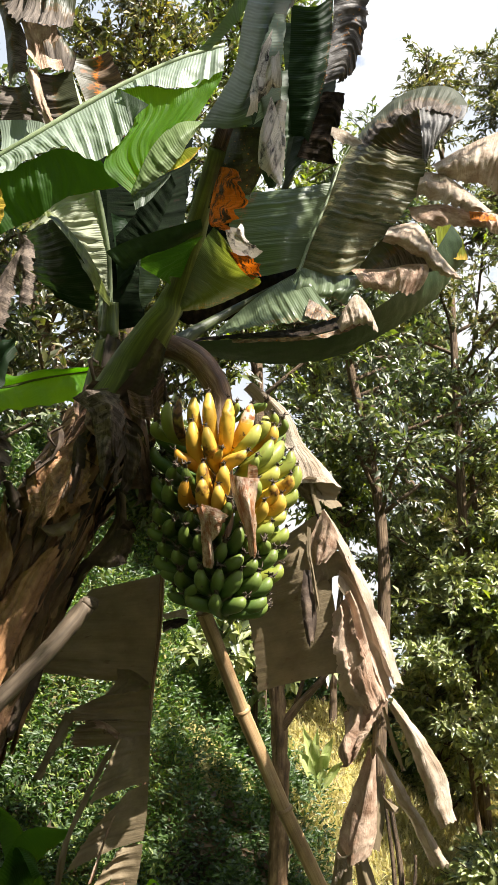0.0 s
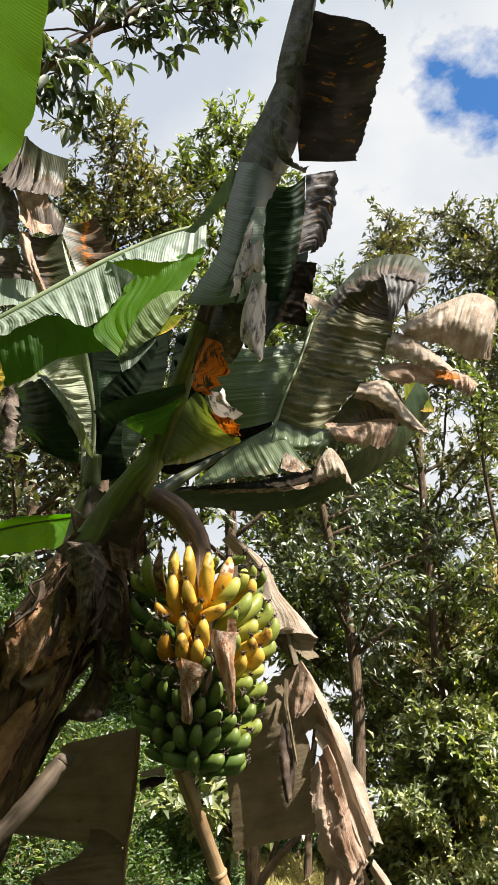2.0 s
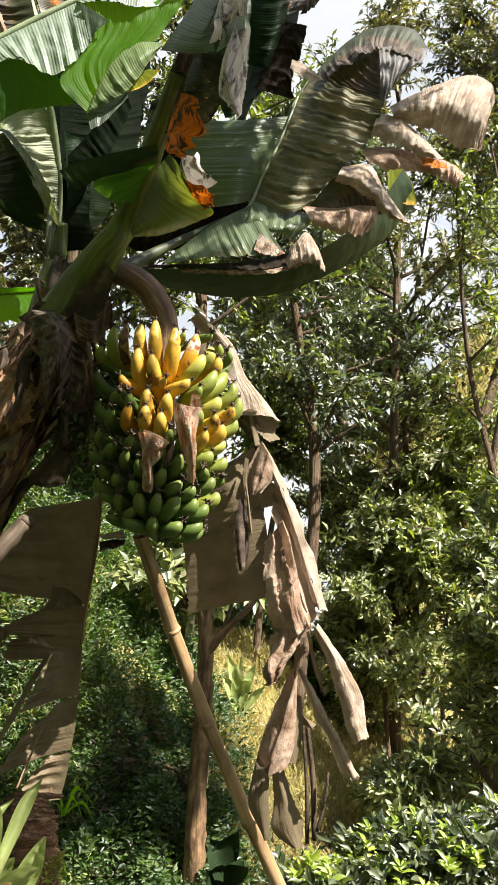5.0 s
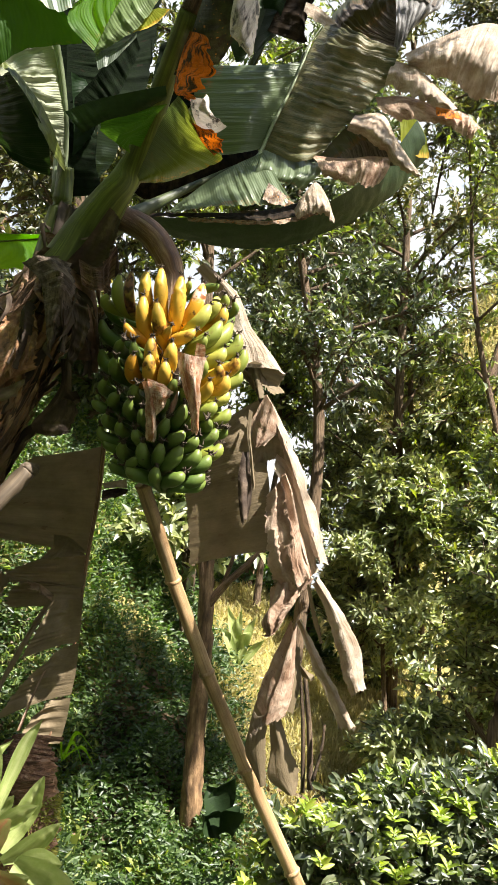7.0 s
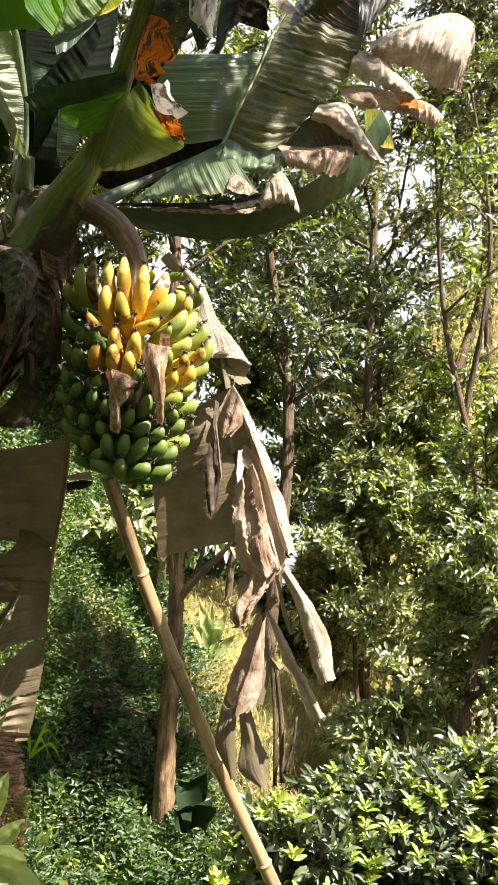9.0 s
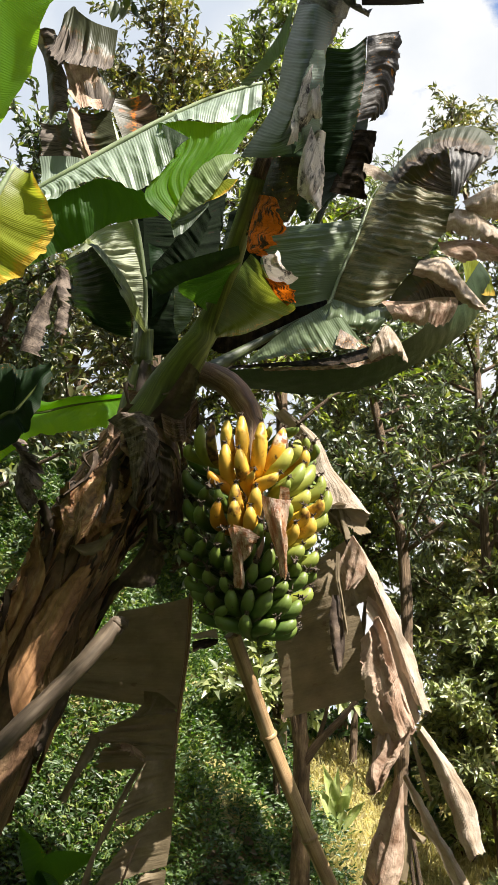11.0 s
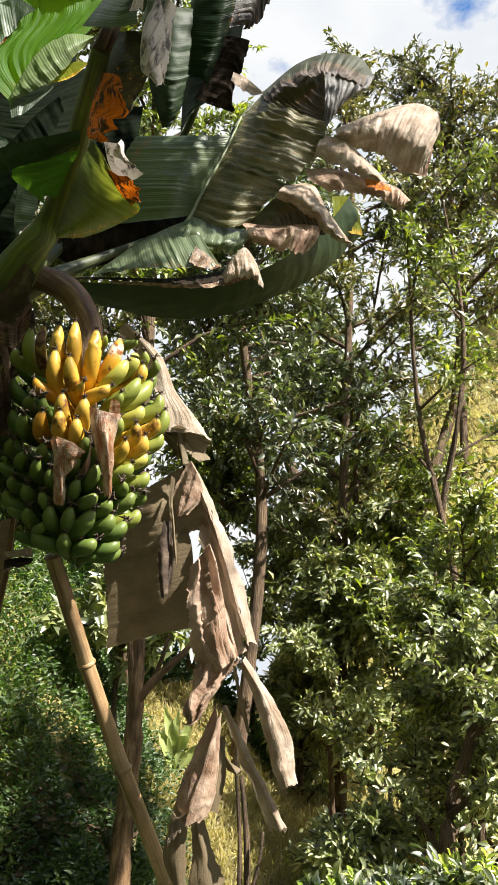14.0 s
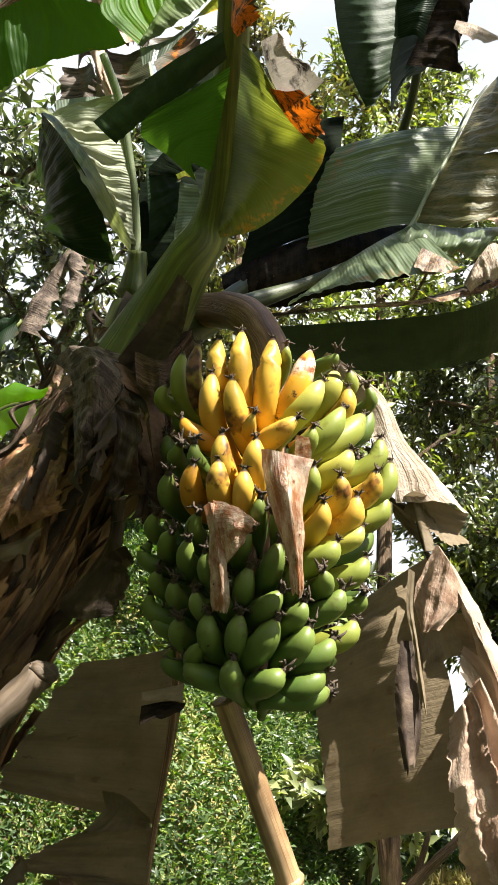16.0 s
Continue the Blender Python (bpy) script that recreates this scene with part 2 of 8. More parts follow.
def bark_mat(name, dark, mid, light, scale=(30, 30, 4), rough=0.85, strength=0.8, depth=0.01):
    """Rough fibres drawn out along the object's length."""
    mat, ns, ln, bs, out = nodes_of(name)
    uv = ns.new("ShaderNodeUVMap")
    uv.uv_map = "blade"
    mp = ns.new("ShaderNodeMapping")
    mp.inputs["Scale"].default_value = scale
    ln.new(uv.outputs["UV"], mp.inputs["Vector"])
    obj = ns.new("ShaderNodeTexCoord").outputs["Object"]
    fib = noise_node(ns, ln, mp.outputs["Vector"], 1.0, 6.0, 0.62)
    blot = noise_node(ns, ln, obj, 7.0, 4.0, 0.6)
    col = ramp(ns, ln, fib, [(0.3, dark), (0.5, mid), (0.7, light)])
    col = blend(ns, ln, ramp(ns, ln, blot, [(0.45, (0, 0, 0)), (0.65, (0.6, 0.6, 0.6))]), col, dark)
    ln.new(col, bs.inputs["Base Color"])
    bs.inputs["Roughness"].default_value = rough
    bump(ns, ln, bs, calc(ns, ln, "ADD", fib, calc(ns, ln, "MULTIPLY", blot, 0.6)), strength, depth)
    return mat


def banana_mat(name, skin, tip, base, freckles, burn=None, burn_at=(0.0, 1.0), burn_cut=0.5):
    """Banana skin that changes from base to tip, with scars; burn: a browned, blistered stretch of the skin."""
    mat, ns, ln, bs, out = nodes_of(name)
    obj = ns.new("ShaderNodeTexCoord").outputs["Object"]
    uv = ns.new("ShaderNodeUVMap")
    uv.uv_map = "blade"
    sep = ns.new("ShaderNodeSeparateXYZ")
    ln.new(uv.outputs["UV"], sep.inputs["Vector"])
    run = sep.outputs["Y"]
    rnd = ns.new("ShaderNodeObjectInfo").outputs["Random"]
    shift = ns.new("ShaderNodeVectorMath")
    ln.new(obj, shift.inputs[0])
    ln.new(calc(ns, ln, "MULTIPLY", rnd, 9.0), shift.inputs[1])
    big = noise_node(ns, ln, shift.outputs["Vector"], 16.0, 3.0)
    dots = noise_node(ns, ln, shift.outputs["Vector"], 70.0, 5.0)
    col = blend(ns, ln, calc(ns, ln, "MULTIPLY", calc(ns, ln, "ADD", big, rnd), 0.5), skin, base)
    col = blend(ns, ln, ramp(ns, ln, run, [(0.62, (0, 0, 0)), (0.95, (1, 1, 1))]), col, tip)
    col = blend(ns, ln, ramp(ns, ln, run, [(0.965, (0, 0, 0)), (0.985, (1, 1, 1))]), col, (0.05, 0.03, 0.015))
    scar = calc(ns, ln, "MULTIPLY", ramp(ns, ln, dots, [(0.58, (0, 0, 0)), (0.66, (1, 1, 1))]), ramp(ns, ln, big, [(0.48, (0, 0, 0)), (0.60, (1, 1, 1))]))
    col = blend(ns, ln, calc(ns, ln, "MULTIPLY", scar, freckles), col, (0.09, 0.045, 0.015))
    if burn:
        where = ramp(ns, ln, calc(ns, ln, "ADD", run, calc(ns, ln, "MULTIPLY_ADD", big, 0.3, -0.15)), [(burn_at[0], (0, 0, 0)), (burn_at[0] + 0.06, (1, 1, 1)), (burn_at[1], (1, 1, 1)), (min(1.0, burn_at[1] + 0.06), (0, 0, 0))])
        tone = ramp(ns, ln, dots, [(0.42, burn[0]), (0.58, burn[1])])
        col = blend(ns, ln, calc(ns, ln, "MULTIPLY", where, ramp(ns, ln, big, [(burn_cut - 0.05, (0, 0, 0)), (burn_cut + 0.05, (1, 1, 1))])), col, tone)
    ln.new(col, bs.inputs["Base Color"])
    bs.inputs["Roughness"].default_value = 0.45
    bs.inputs["Specular IOR Level"].default_value = 0.4
    bump(ns, ln, bs, dots, 0.15, 0.002)
    return mat


def ground_mat():
    mat, ns, ln, bs, out = nodes_of("earth and grass")
    obj = ns.new("ShaderNodeTexCoord").outputs["Object"]
    big, mid, fine = noise_node(ns, ln, obj, 0.8, 4.0), noise_node(ns, ln, obj, 6.0, 5.0), noise_node(ns, ln, obj, 70.0, 5.0, 0.7)
    earth = ramp(ns, ln, mid, [(0.3, (0.03, 0.022, 0.013)), (0.55, (0.075, 0.055, 0.03)), (0.75, (0.15, 0.115, 0.06))])
    grass = ramp(ns, ln, fine, [(0.3, (0.16, 0.15, 0.05)), (0.55, (0.40, 0.34, 0.12)), (0.75, (0.58, 0.46, 0.22))])
    sep = ns.new("ShaderNodeSeparateXYZ")
    ln.new(obj, sep.inputs["Vector"])
    far = ramp(ns, ln, calc(ns, ln, "MULTIPLY_ADD", sep.outputs["Y"], 0.1, calc(ns, ln, "MULTIPLY_ADD", big, 0.4, -0.2)), [(0.40, (0, 0, 0)), (0.52, (1, 1, 1))])
    col = blend(ns, ln, far, earth, grass)
    ln.new(col, bs.inputs["Base Color"])
    bs.inputs["Roughness"].default_value = 0.95
    bump(ns, ln, bs, calc(ns, ln, "ADD", mid, calc(ns, ln, "MULTIPLY", fine, 0.4)), 0.9, 0.05)
    return mat


M_GREEN = banana_leaf_mat("banana leaf green", (0.06, 0.16, 0.010), (0.50, 0.92, 0.03), 1.15, rough=0.5, through=0.5, ribs=0.3, gloss=0.2)
M_GLAUCOUS = banana_leaf_mat("banana leaf underside", (0.25, 0.30, 0.235), (0.20, 0.38, 0.06), 1.15, rough=0.45, through=0.15, ribs=0.4, gloss=0.3)
M_RIBBED = banana_leaf_mat("pale ribbed blade", (0.36, 0.38, 0.26), (0.40, 0.42, 0.16), 1.15, rough=0.5, through=0.2, ribs=0.6, gloss=0.25)
M_OLIVEFOLD = banana_leaf_mat("olive folded underside", (0.15, 0.20, 0.085), (0.20, 0.30, 0.05), 1.15, rough=0.5, through=0.15, ribs=0.25, gloss=0.2)
M_MIDGREEN = banana_leaf_mat("banana leaf mid green", (0.026, 0.066, 0.009), (0.16, 0.36, 0.02), 1.15, rough=0.5, through=0.35, ribs=0.3, gloss=0.15)
# Shaded copy of the green blade: base and gloss lowered in place of shade.
M_DARK = banana_leaf_mat("banana leaf with painted shade", (0.011, 0.022, 0.009), (0.07, 0.15, 0.02), 1.15, rough=0.45, through=0.08, gloss=0.06)
# Near-black green: the crown's shade is painted into this colour.
M_SHADEDBLADE = scorch_mat("blade with shade in its colour", ((0.005, 0.009, 0.004), (0.009, 0.016, 0.006)), (0.012, 0.010, 0.006), at=(9.0, 1.5), rough=0.8, through=0.04, relief=0.3, gloss=0.05)
M_FRAYGREEN = banana_leaf_mat("grey-green torn blade", (0.13, 0.165, 0.09), (0.20, 0.30, 0.06), 1.08, rim=(0.30, 0.15, 0.06), rough=0.36, through=0.2, ribs=0.3, gloss=0.35)
M_MOTTLED = scorch_mat("mottled grey-green blade", ((0.085, 0.10, 0.042), (0.30, 0.255, 0.13)), (0.28, 0.15, 0.06), at=(26.0, 1.6), cut=(0.36, 0.62), speck_cut=0.64, rough=0.4, through=0.25, relief=0.7, fibre=0.5)
M_ORANGE = banana_leaf_mat("burnt orange patch", (0.60, 0.17, 0.015), (0.8, 0.3, 0.02), 0.20, brown=(0.035, 0.02, 0.012), pale=(0.85, 0.25, 0.015), rim=(0.04, 0.02, 0.012), rough=0.5, through=0.3, spots=0.0, ribs=0.1)
M_SLAB = bark_mat("reddish stem sheath", (0.06, 0.026, 0.012), (0.32, 0.155, 0.068), (0.55, 0.36, 0.19), (22, 9.0, 1), 0.55, 0.9, 0.014)
M_PLATE = scorch_mat("reddish sheath plate", ((0.20, 0.095, 0.042), (0.42, 0.225, 0.10)), (0.07, 0.032, 0.018), at=(3.0, 9.0), cut=(0.35, 0.65), speck_cut=0.64, rough=0.6, through=0.02, relief=0.5, fibre=0.3)
M_BURNT = banana_leaf_mat("banana leaf scorched", (0.105, 0.125, 0.015), (0.36, 0.40, 0.03), 1.02, brown=(0.45, 0.24, 0.02), pale=(0.62, 0.40, 0.03), rim=(0.60, 0.26, 0.01), through=0.28, spots=0.06, core=(0.04, 0.055, 0.012))
M_HALFDEAD = banana_leaf_mat("banana leaf half dead", (0.06, 0.065, 0.035), (0.14, 0.13, 0.05), 0.48, brown=(0.035, 0.027, 0.022), pale=(0.19, 0.155, 0.13), rim=(0.15, 0.085, 0.04), rough=0.45, through=0.2, spots=0.1, gloss=0.3)
M_DRY = scorch_mat("dead banana leaf", ((0.20, 0.150, 0.088), (0.33, 0.252, 0.155)), (0.17, 0.115, 0.068), at=(7.0, 1.4), cut=(0.35, 0.65), speck_cut=0.64, rough=0.65, through=0.28, relief=0.4, fibre=0.45)
M_DRYTIP = scorch_mat("dead leaf tips", ((0.38, 0.275, 0.19), (0.74, 0.63, 0.52)), (0.24, 0.15, 0.09), at=(9.0, 2.2), cut=(0.40, 0.66), speck_cut=0.66, rough=0.65, through=0.18, relief=1.0, fibre=0.6)
M_CRUMPLED = scorch_mat("crumpled dead leaf", ((0.30, 0.175, 0.11), (0.66, 0.49, 0.37)), (0.16, 0.09, 0.05), at=(8.0, 2.6), cut=(0.38, 0.62), speck_cut=0.62, rough=0.65, through=0.15, relief=1.0, fibre=0.45)
M_BRACT = scorch_mat("dried bract", ((0.40, 0.16, 0.065), (0.86, 0.68, 0.52)), (0.16, 0.05, 0.02), at=(22.0, 2.6), cut=(0.42, 0.62), speck_cut=0.63, rough=0.36, through=0.2, relief=1.0, fibre=0.3, gloss=0.7)
M_SCORCH = banana_leaf_mat("scorched blade", (0.06, 0.05, 0.02), (0.2, 0.15, 0.03), 0.55, brown=(0.03, 0.02, 0.016), pale=(0.2, 0.13, 0.08), rim=(0.75, 0.2, 0.01), rough=0.45, through=0.2, spots=0.2)
M_YELLOW = banana_leaf_mat("banana leaf yellowing", (0.24, 0.27, 0.03), (0.62, 0.66, 0.04), 0.93, brown=(0.4, 0.24, 0.03), pale=(0.72, 0.5, 0.06), rim=(0.62, 0.34, 0.03), through=0.45)
M_PETIOLE = bark_mat("leaf stalk green", (0.03, 0.035, 0.010), (0.105, 0.125, 0.024), (0.23, 0.27, 0.055), (9, 3, 1), 0.5, 0.3, 0.004)
M_PALESTALK = bark_mat("leaf stalk pale", (0.12, 0.15, 0.08), (0.28, 0.33, 0.19), (0.44, 0.48, 0.33), (14, 1.5, 1), 0.4, 0.2, 0.004)
M_STEM = bark_mat("banana stem sheaths", (0.022, 0.012, 0.008), (0.17, 0.088, 0.045), (0.42, 0.26, 0.14), (7, 6.0, 1), 0.65, 1.0, 0.02)
M_SHEATH = bark_mat("dead sheath", (0.016, 0.010, 0.007), (0.065, 0.040, 0.025), (0.22, 0.155, 0.105), (10, 3.0, 1), 0.8, 0.8, 0.01)
M_FRUITSTALK = bark_mat("fruit stalk", (0.045, 0.02, 0.01), (0.21, 0.105, 0.052), (0.52, 0.36, 0.23), (6, 3.0, 1), 0.5, 0.5, 0.008)
M_BAMBOO = bark_mat("weathered bamboo", (0.09, 0.048, 0.024), (0.44, 0.28, 0.14), (0.66, 0.49, 0.31), (4, 3.0, 1), 0.4, 0.25, 0.004)
M_BARK = bark_mat("tree bark", (0.05, 0.032, 0.02), (0.15, 0.095, 0.055), (0.3, 0.21, 0.13), (14, 6, 1), 0.9, 1.0, 0.02)
M_SAPBARK = bark_mat("lit brown bark", (0.04, 0.022, 0.012), (0.20, 0.115, 0.055), (0.46, 0.29, 0.15), (4, 7, 1), 0.85, 0.9, 0.014)
M_TWIG = bark_mat("twig bark", (0.05, 0.035, 0.025), (0.12, 0.085, 0.055), (0.24, 0.18, 0.12), (14, 9, 1), 0.9, 0.6, 0.01)
M_YELLOWFRUIT = banana_mat("ripe banana skin", (0.70, 0.44, 0.05), (0.56, 0.37, 0.06), (0.58, 0.27, 0.02), 1.0, ((0.09, 0.04, 0.012), (0.30, 0.13, 0.02)), (0.30, 0.95), 0.60)
M_AMBERFRUIT = banana_mat("amber banana skin", (0.60, 0.26, 0.015), (0.50, 0.24, 0.02), (0.48, 0.20, 0.015), 1.0)
M_BLASTED = banana_mat("banana skin with a split end", (0.70, 0.38, 0.03), (0.66, 0.36, 0.03), (0.62, 0.30, 0.02), 1.0, ((0.22, 0.07, 0.015), (0.72, 0.60, 0.48)), (0.72, 0.99), 0.40)
M_SCARRED = banana_mat("scarred banana skin", (0.42, 0.34, 0.05), (0.40, 0.34, 0.06), (0.40, 0.30, 0.04), 1.0, ((0.05, 0.022, 0.010), (0.20, 0.09, 0.035)), (0.25, 0.97), 0.40)
M_LIMEFRUIT = banana_mat("pale yellow-green banana skin", (0.36, 0.36, 0.055), (0.42, 0.40, 0.09), (0.40, 0.34, 0.04), 0.5)
M_TURNING = banana_mat("turning banana skin", (0.17, 0.22, 0.035), (0.22, 0.26, 0.05), (0.27, 0.26, 0.035), 0.5)
M_GREENFRUIT = banana_mat("green banana skin", (0.075, 0.125, 0.02), (0.15, 0.20, 0.04), (0.05, 0.095, 0.018), 0.45)
M_REMNANT = bark_mat("dried flower", (0.02, 0.014, 0.01), (0.07, 0.048, 0.033), (0.22, 0.17, 0.12), (30, 30, 1), 0.9, 0.6, 0.003)
M_LEAFA = foliage_mat("glossy dark leaves", [(0.0, (0.026, 0.040, 0.020)), (0.5, (0.075, 0.10, 0.04)), (0.85, (0.19, 0.21, 0.075)), (1.0, (0.36, 0.31, 0.13))], (1.8, 2.1, 0.7), 0.38, wax=0.6)
M_LEAFB = foliage_mat("olive leaves", [(0.0, (0.032, 0.042, 0.018)), (0.5, (0.095, 0.10, 0.032)), (0.85, (0.23, 0.19, 0.055)), (1.0, (0.42, 0.28, 0.07))], (2.0, 2.2, 0.7), 0.30)
M_LEAFC = foliage_mat("young bright leaves", [(0.0, (0.036, 0.056, 0.018)), (0.45, (0.12, 0.155, 0.036)), (0.8, (0.34, 0.37, 0.06)), (1.0, (0.60, 0.52, 0.10))], (1.9, 2.2, 0.5), 0.38, wax=0.35)
M_LEAFE = foliage_mat("waxy mixed leaves", [(0.0, (0.052, 0.078, 0.038)), (0.35, (0.20, 0.235, 0.095)), (0.7, (0.42, 0.435, 0.19)), (1.0, (0.64, 0.58, 0.32))], (1.7, 1.9, 0.7), 0.36, wax=0.8)
M_LEAFD = foliage_mat("low creeper leaves", [(0.0, (0.018, 0.040, 0.010)), (0.5, (0.055, 0.105, 0.020)), (0.85, (0.12, 0.19, 0.035)), (1.0, (0.22, 0.28, 0.06))], (1.5, 2.2, 0.4), 0.45, wax=0.1)
M_SHOOT = foliage_mat("young shoot leaves", [(0.0, (0.16, 0.24, 0.02)), (0.5, (0.34, 0.44, 0.04)), (1.0, (0.58, 0.58, 0.08))], (1.5, 1.7, 0.4), 0.4, wax=0.2)
M_GRASS = foliage_mat("sunburnt grass", [(0.0, (0.50, 0.46, 0.20)), (0.5, (0.72, 0.63, 0.34)), (1.0, (0.84, 0.74, 0.50))], (1.2, 1.2, 0.6), 0.6, wax=0.0)
M_DRYLITTER = foliage_mat("dead leaf litter", [(0.0, (0.06, 0.035, 0.02)), (0.5, (0.17, 0.10, 0.05)), (1.0, (0.36, 0.25, 0.14))], (1.0, 0.8, 0.5), 0.7)
# M_PETIOLE at about half its tones, so shade is part of the colour.
M_DARKSTALK = bark_mat("leaf stalk with painted shade", (0.014, 0.018, 0.007), (0.045, 0.058, 0.016), (0.10, 0.12, 0.03), (9, 3, 1), 0.5, 0.3, 0.004)
M_DRYSTALK = bark_mat("dry folded stalk", (0.05, 0.034, 0.022), (0.12, 0.085, 0.055), (0.22, 0.165, 0.115), (4, 5, 1), 0.7, 0.6, 0.008)
M_KNOT = scorch_mat("withered sheath knot", ((0.07, 0.048, 0.036), (0.24, 0.18, 0.14)), (0.03, 0.02, 0.015), at=(14.0, 3.0), speck_cut=0.60, rough=0.75, through=0.03, relief=1.0, fibre=0.6)
M_FERN = foliage_mat("sunlit ferns and weeds", [(0.0, (0.07, 0.115, 0.024)), (0.5, (0.21, 0.27, 0.055)), (1.0, (0.46, 0.48, 0.13))], (1.5, 1.9, 0.4), 0.5, wax=0.0)
# Near-black brown; paints the shade inside leaf5's folds, plain dark brown elsewhere.
M_DARKFOLD = scorch_mat("dark brown and shade-painted fold", ((0.014, 0.010, 0.007), (0.045, 0.030, 0.019)), (0.16, 0.08, 0.03), speck_cut=0.68, rough=0.85, through=0.03, gloss=0.1)
M_BROWNRIM = scorch_mat("brown curled rim", ((0.10, 0.05, 0.02), (0.42, 0.30, 0.19)), (0.60, 0.20, 0.02), at=(30.0, 1.0), speck_cut=0.60)
# Deep green; the shade on leaf undersides is put into the colour.
M_UNDER = scorch_mat("deep green with painted shade", ((0.017, 0.038, 0.010), (0.028, 0.056, 0.015)), (0.015, 0.026, 0.009), at=(9.0, 1.5), rough=0.6, through=0.12, relief=0.25)
M_DEADTOP = scorch_mat("dead brown blade", ((0.045, 0.036, 0.032), (0.085, 0.068, 0.056)), (0.42, 0.16, 0.02), at=(10.0, 0.8), speck_cut=0.61, through=0.10)
M_GREYDEAD = scorch_mat("grey withered blade", ((0.10, 0.092, 0.085), (0.28, 0.265, 0.255)), (0.10, 0.105, 0.05), at=(9.0, 3.0), cut=(0.36, 0.62), speck_cut=0.68, through=0.10, relief=0.9)
# Darker copy of M_GLAUCOUS; the folds' shade is put into its colour.
M_SHADELEAF = banana_leaf_mat("glaucous fold with painted shade", (0.105, 0.13, 0.098), (0.14, 0.24, 0.06), 1.15, rough=0.4, through=0.10, ribs=0.25)
M_PATCHY = scorch_mat("bleached and blackened shreds", ((0.03, 0.022, 0.018), (0.74, 0.65, 0.57)), (0.34, 0.17, 0.08), at=(11.0, 1.2), cut=(0.38, 0.47), speck_cut=0.68, relief=0.9, fibre=0.4)
M_CHARPANEL = scorch_mat("scorched olive panel", ((0.026, 0.022, 0.012), (0.055, 0.060, 0.018)), (0.50, 0.20, 0.02), at=(20.0, 2.5), speck_cut=0.635, through=0.12)
M_EMBER = scorch_mat("burnt orange blade", ((0.05, 0.018, 0.007), (0.90, 0.21, 0.006)), (0.10, 0.03, 0.010), at=(16.0, 3.5), cut=(0.42, 0.52), speck_cut=0.66, through=0.25, relief=1.0, fibre=0.35)
M_GROUND = ground_mat()
M_STRAP = scorch_mat("pale strap leaf", ((0.36, 0.44, 0.13), (0.56, 0.60, 0.27)), (0.62, 0.42, 0.16), at=(5.0, 1.2), speck_cut=0.72, rough=0.4, through=0.3, relief=0.2, fibre=0.3)
M_STRAPRED = scorch_mat("reddening strap leaf", ((0.45, 0.42, 0.14), (0.58, 0.26, 0.13)), (0.50, 0.14, 0.07), at=(6.0, 1.2), speck_cut=0.64, rough=0.4, through=0.3, relief=0.2, fibre=0.3)
M_ROTTEN = bark_mat("rotten wood", (0.05, 0.024, 0.015), (0.30, 0.15, 0.085), (0.52, 0.33, 0.22), (3, 60, 1), 0.9, 1.0, 0.02)
M_MOSS = foliage_mat("moss tufts", [(0.0, (0.12, 0.13, 0.02)), (0.5, (0.3, 0.29, 0.04)), (1.0, (0.48, 0.42, 0.07))], (1.2, 1.4, 0.4), 0.8)


# ---- builders ----
LENGTHWISE = ("strip", "fold", "bract", "sheath", "stalk")
DRY_MATS = (M_DRY, M_DRYTIP, M_BRACT, M_SHEATH, M_HALFDEAD, M_CRUMPLED)


def catmull(pts, n):
    """n points on a smooth curve through pts (each a tuple of numbers)."""
    p = np.array(pts, float)
    if len(p) == 2:
        return p[0] + (p[1] - p[0]) * np.linspace(0, 1, n)[:, None]
    p = np.vstack([2 * p[0] - p[1], p, 2 * p[-1] - p[-2]])
    t = np.linspace(0, len(p) - 3 - 1e-9, n)
    k = t.astype(int)
    f = (t - k)[:, None]
    a, b, c, d = p[k], p[k + 1], p[k + 2], p[k + 3]
    return 0.5 * (2 * b + (c - a) * f + (2 * a - 5 * b + 4 * c - d) * f**2 + (3 * b - a - 3 * c + d) * f**3)


def mesh_ob(name, verts, faces, mat, parent=None, uvs=None, smooth=True, label=""):
    me = bpy.data.meshes.new(name)
    me.from_pydata([tuple(map(float, v)) for v in verts], [], [tuple(map(int, f)) for f in faces])
    if uvs is not None:
        layer = me.uv_layers.new(name="blade")
        idx = np.empty(len(me.loops), np.int32)
        me.loops.foreach_get("vertex_index", idx)
        layer.data.foreach_set("uv", np.asarray(uvs, np.float32)[idx].ravel())
    me.polygons.foreach_set("use_smooth", [smooth] * len(me.polygons))
    me.materials.append(mat)
    me.update()
    ob = new(name, me)
    ob.parent = parent
    return tagged(ob, label)


def thing(name, at, label, category, group="", kind=""):
    ob = new(name)
    ob.location = at
    ob.empty_display_size = 0.05
    return tagged(ob, label, category, group, kind)


def settle(root):
    """Keeps the parts, which are built in world places, where they are under a root that stands elsewhere."""
    for ob in root.children:
        ob.matrix_parent_inverse = Matrix.Translation(-root.location)


def unit(v):
    return v / (np.linalg.norm(v, axis=-1, keepdims=True) + 1e-9)


def frames_along(c):
    tan = unit(np.gradient(c, axis=0))
    side = np.cross(tan, (0.03, 0.05, 1.0))
    side = unit(np.where(np.linalg.norm(side, axis=1, keepdims=True) < 0.15, np.cross(tan, (1.0, 0, 0)), side))
    return tan, side, np.cross(side, tan)


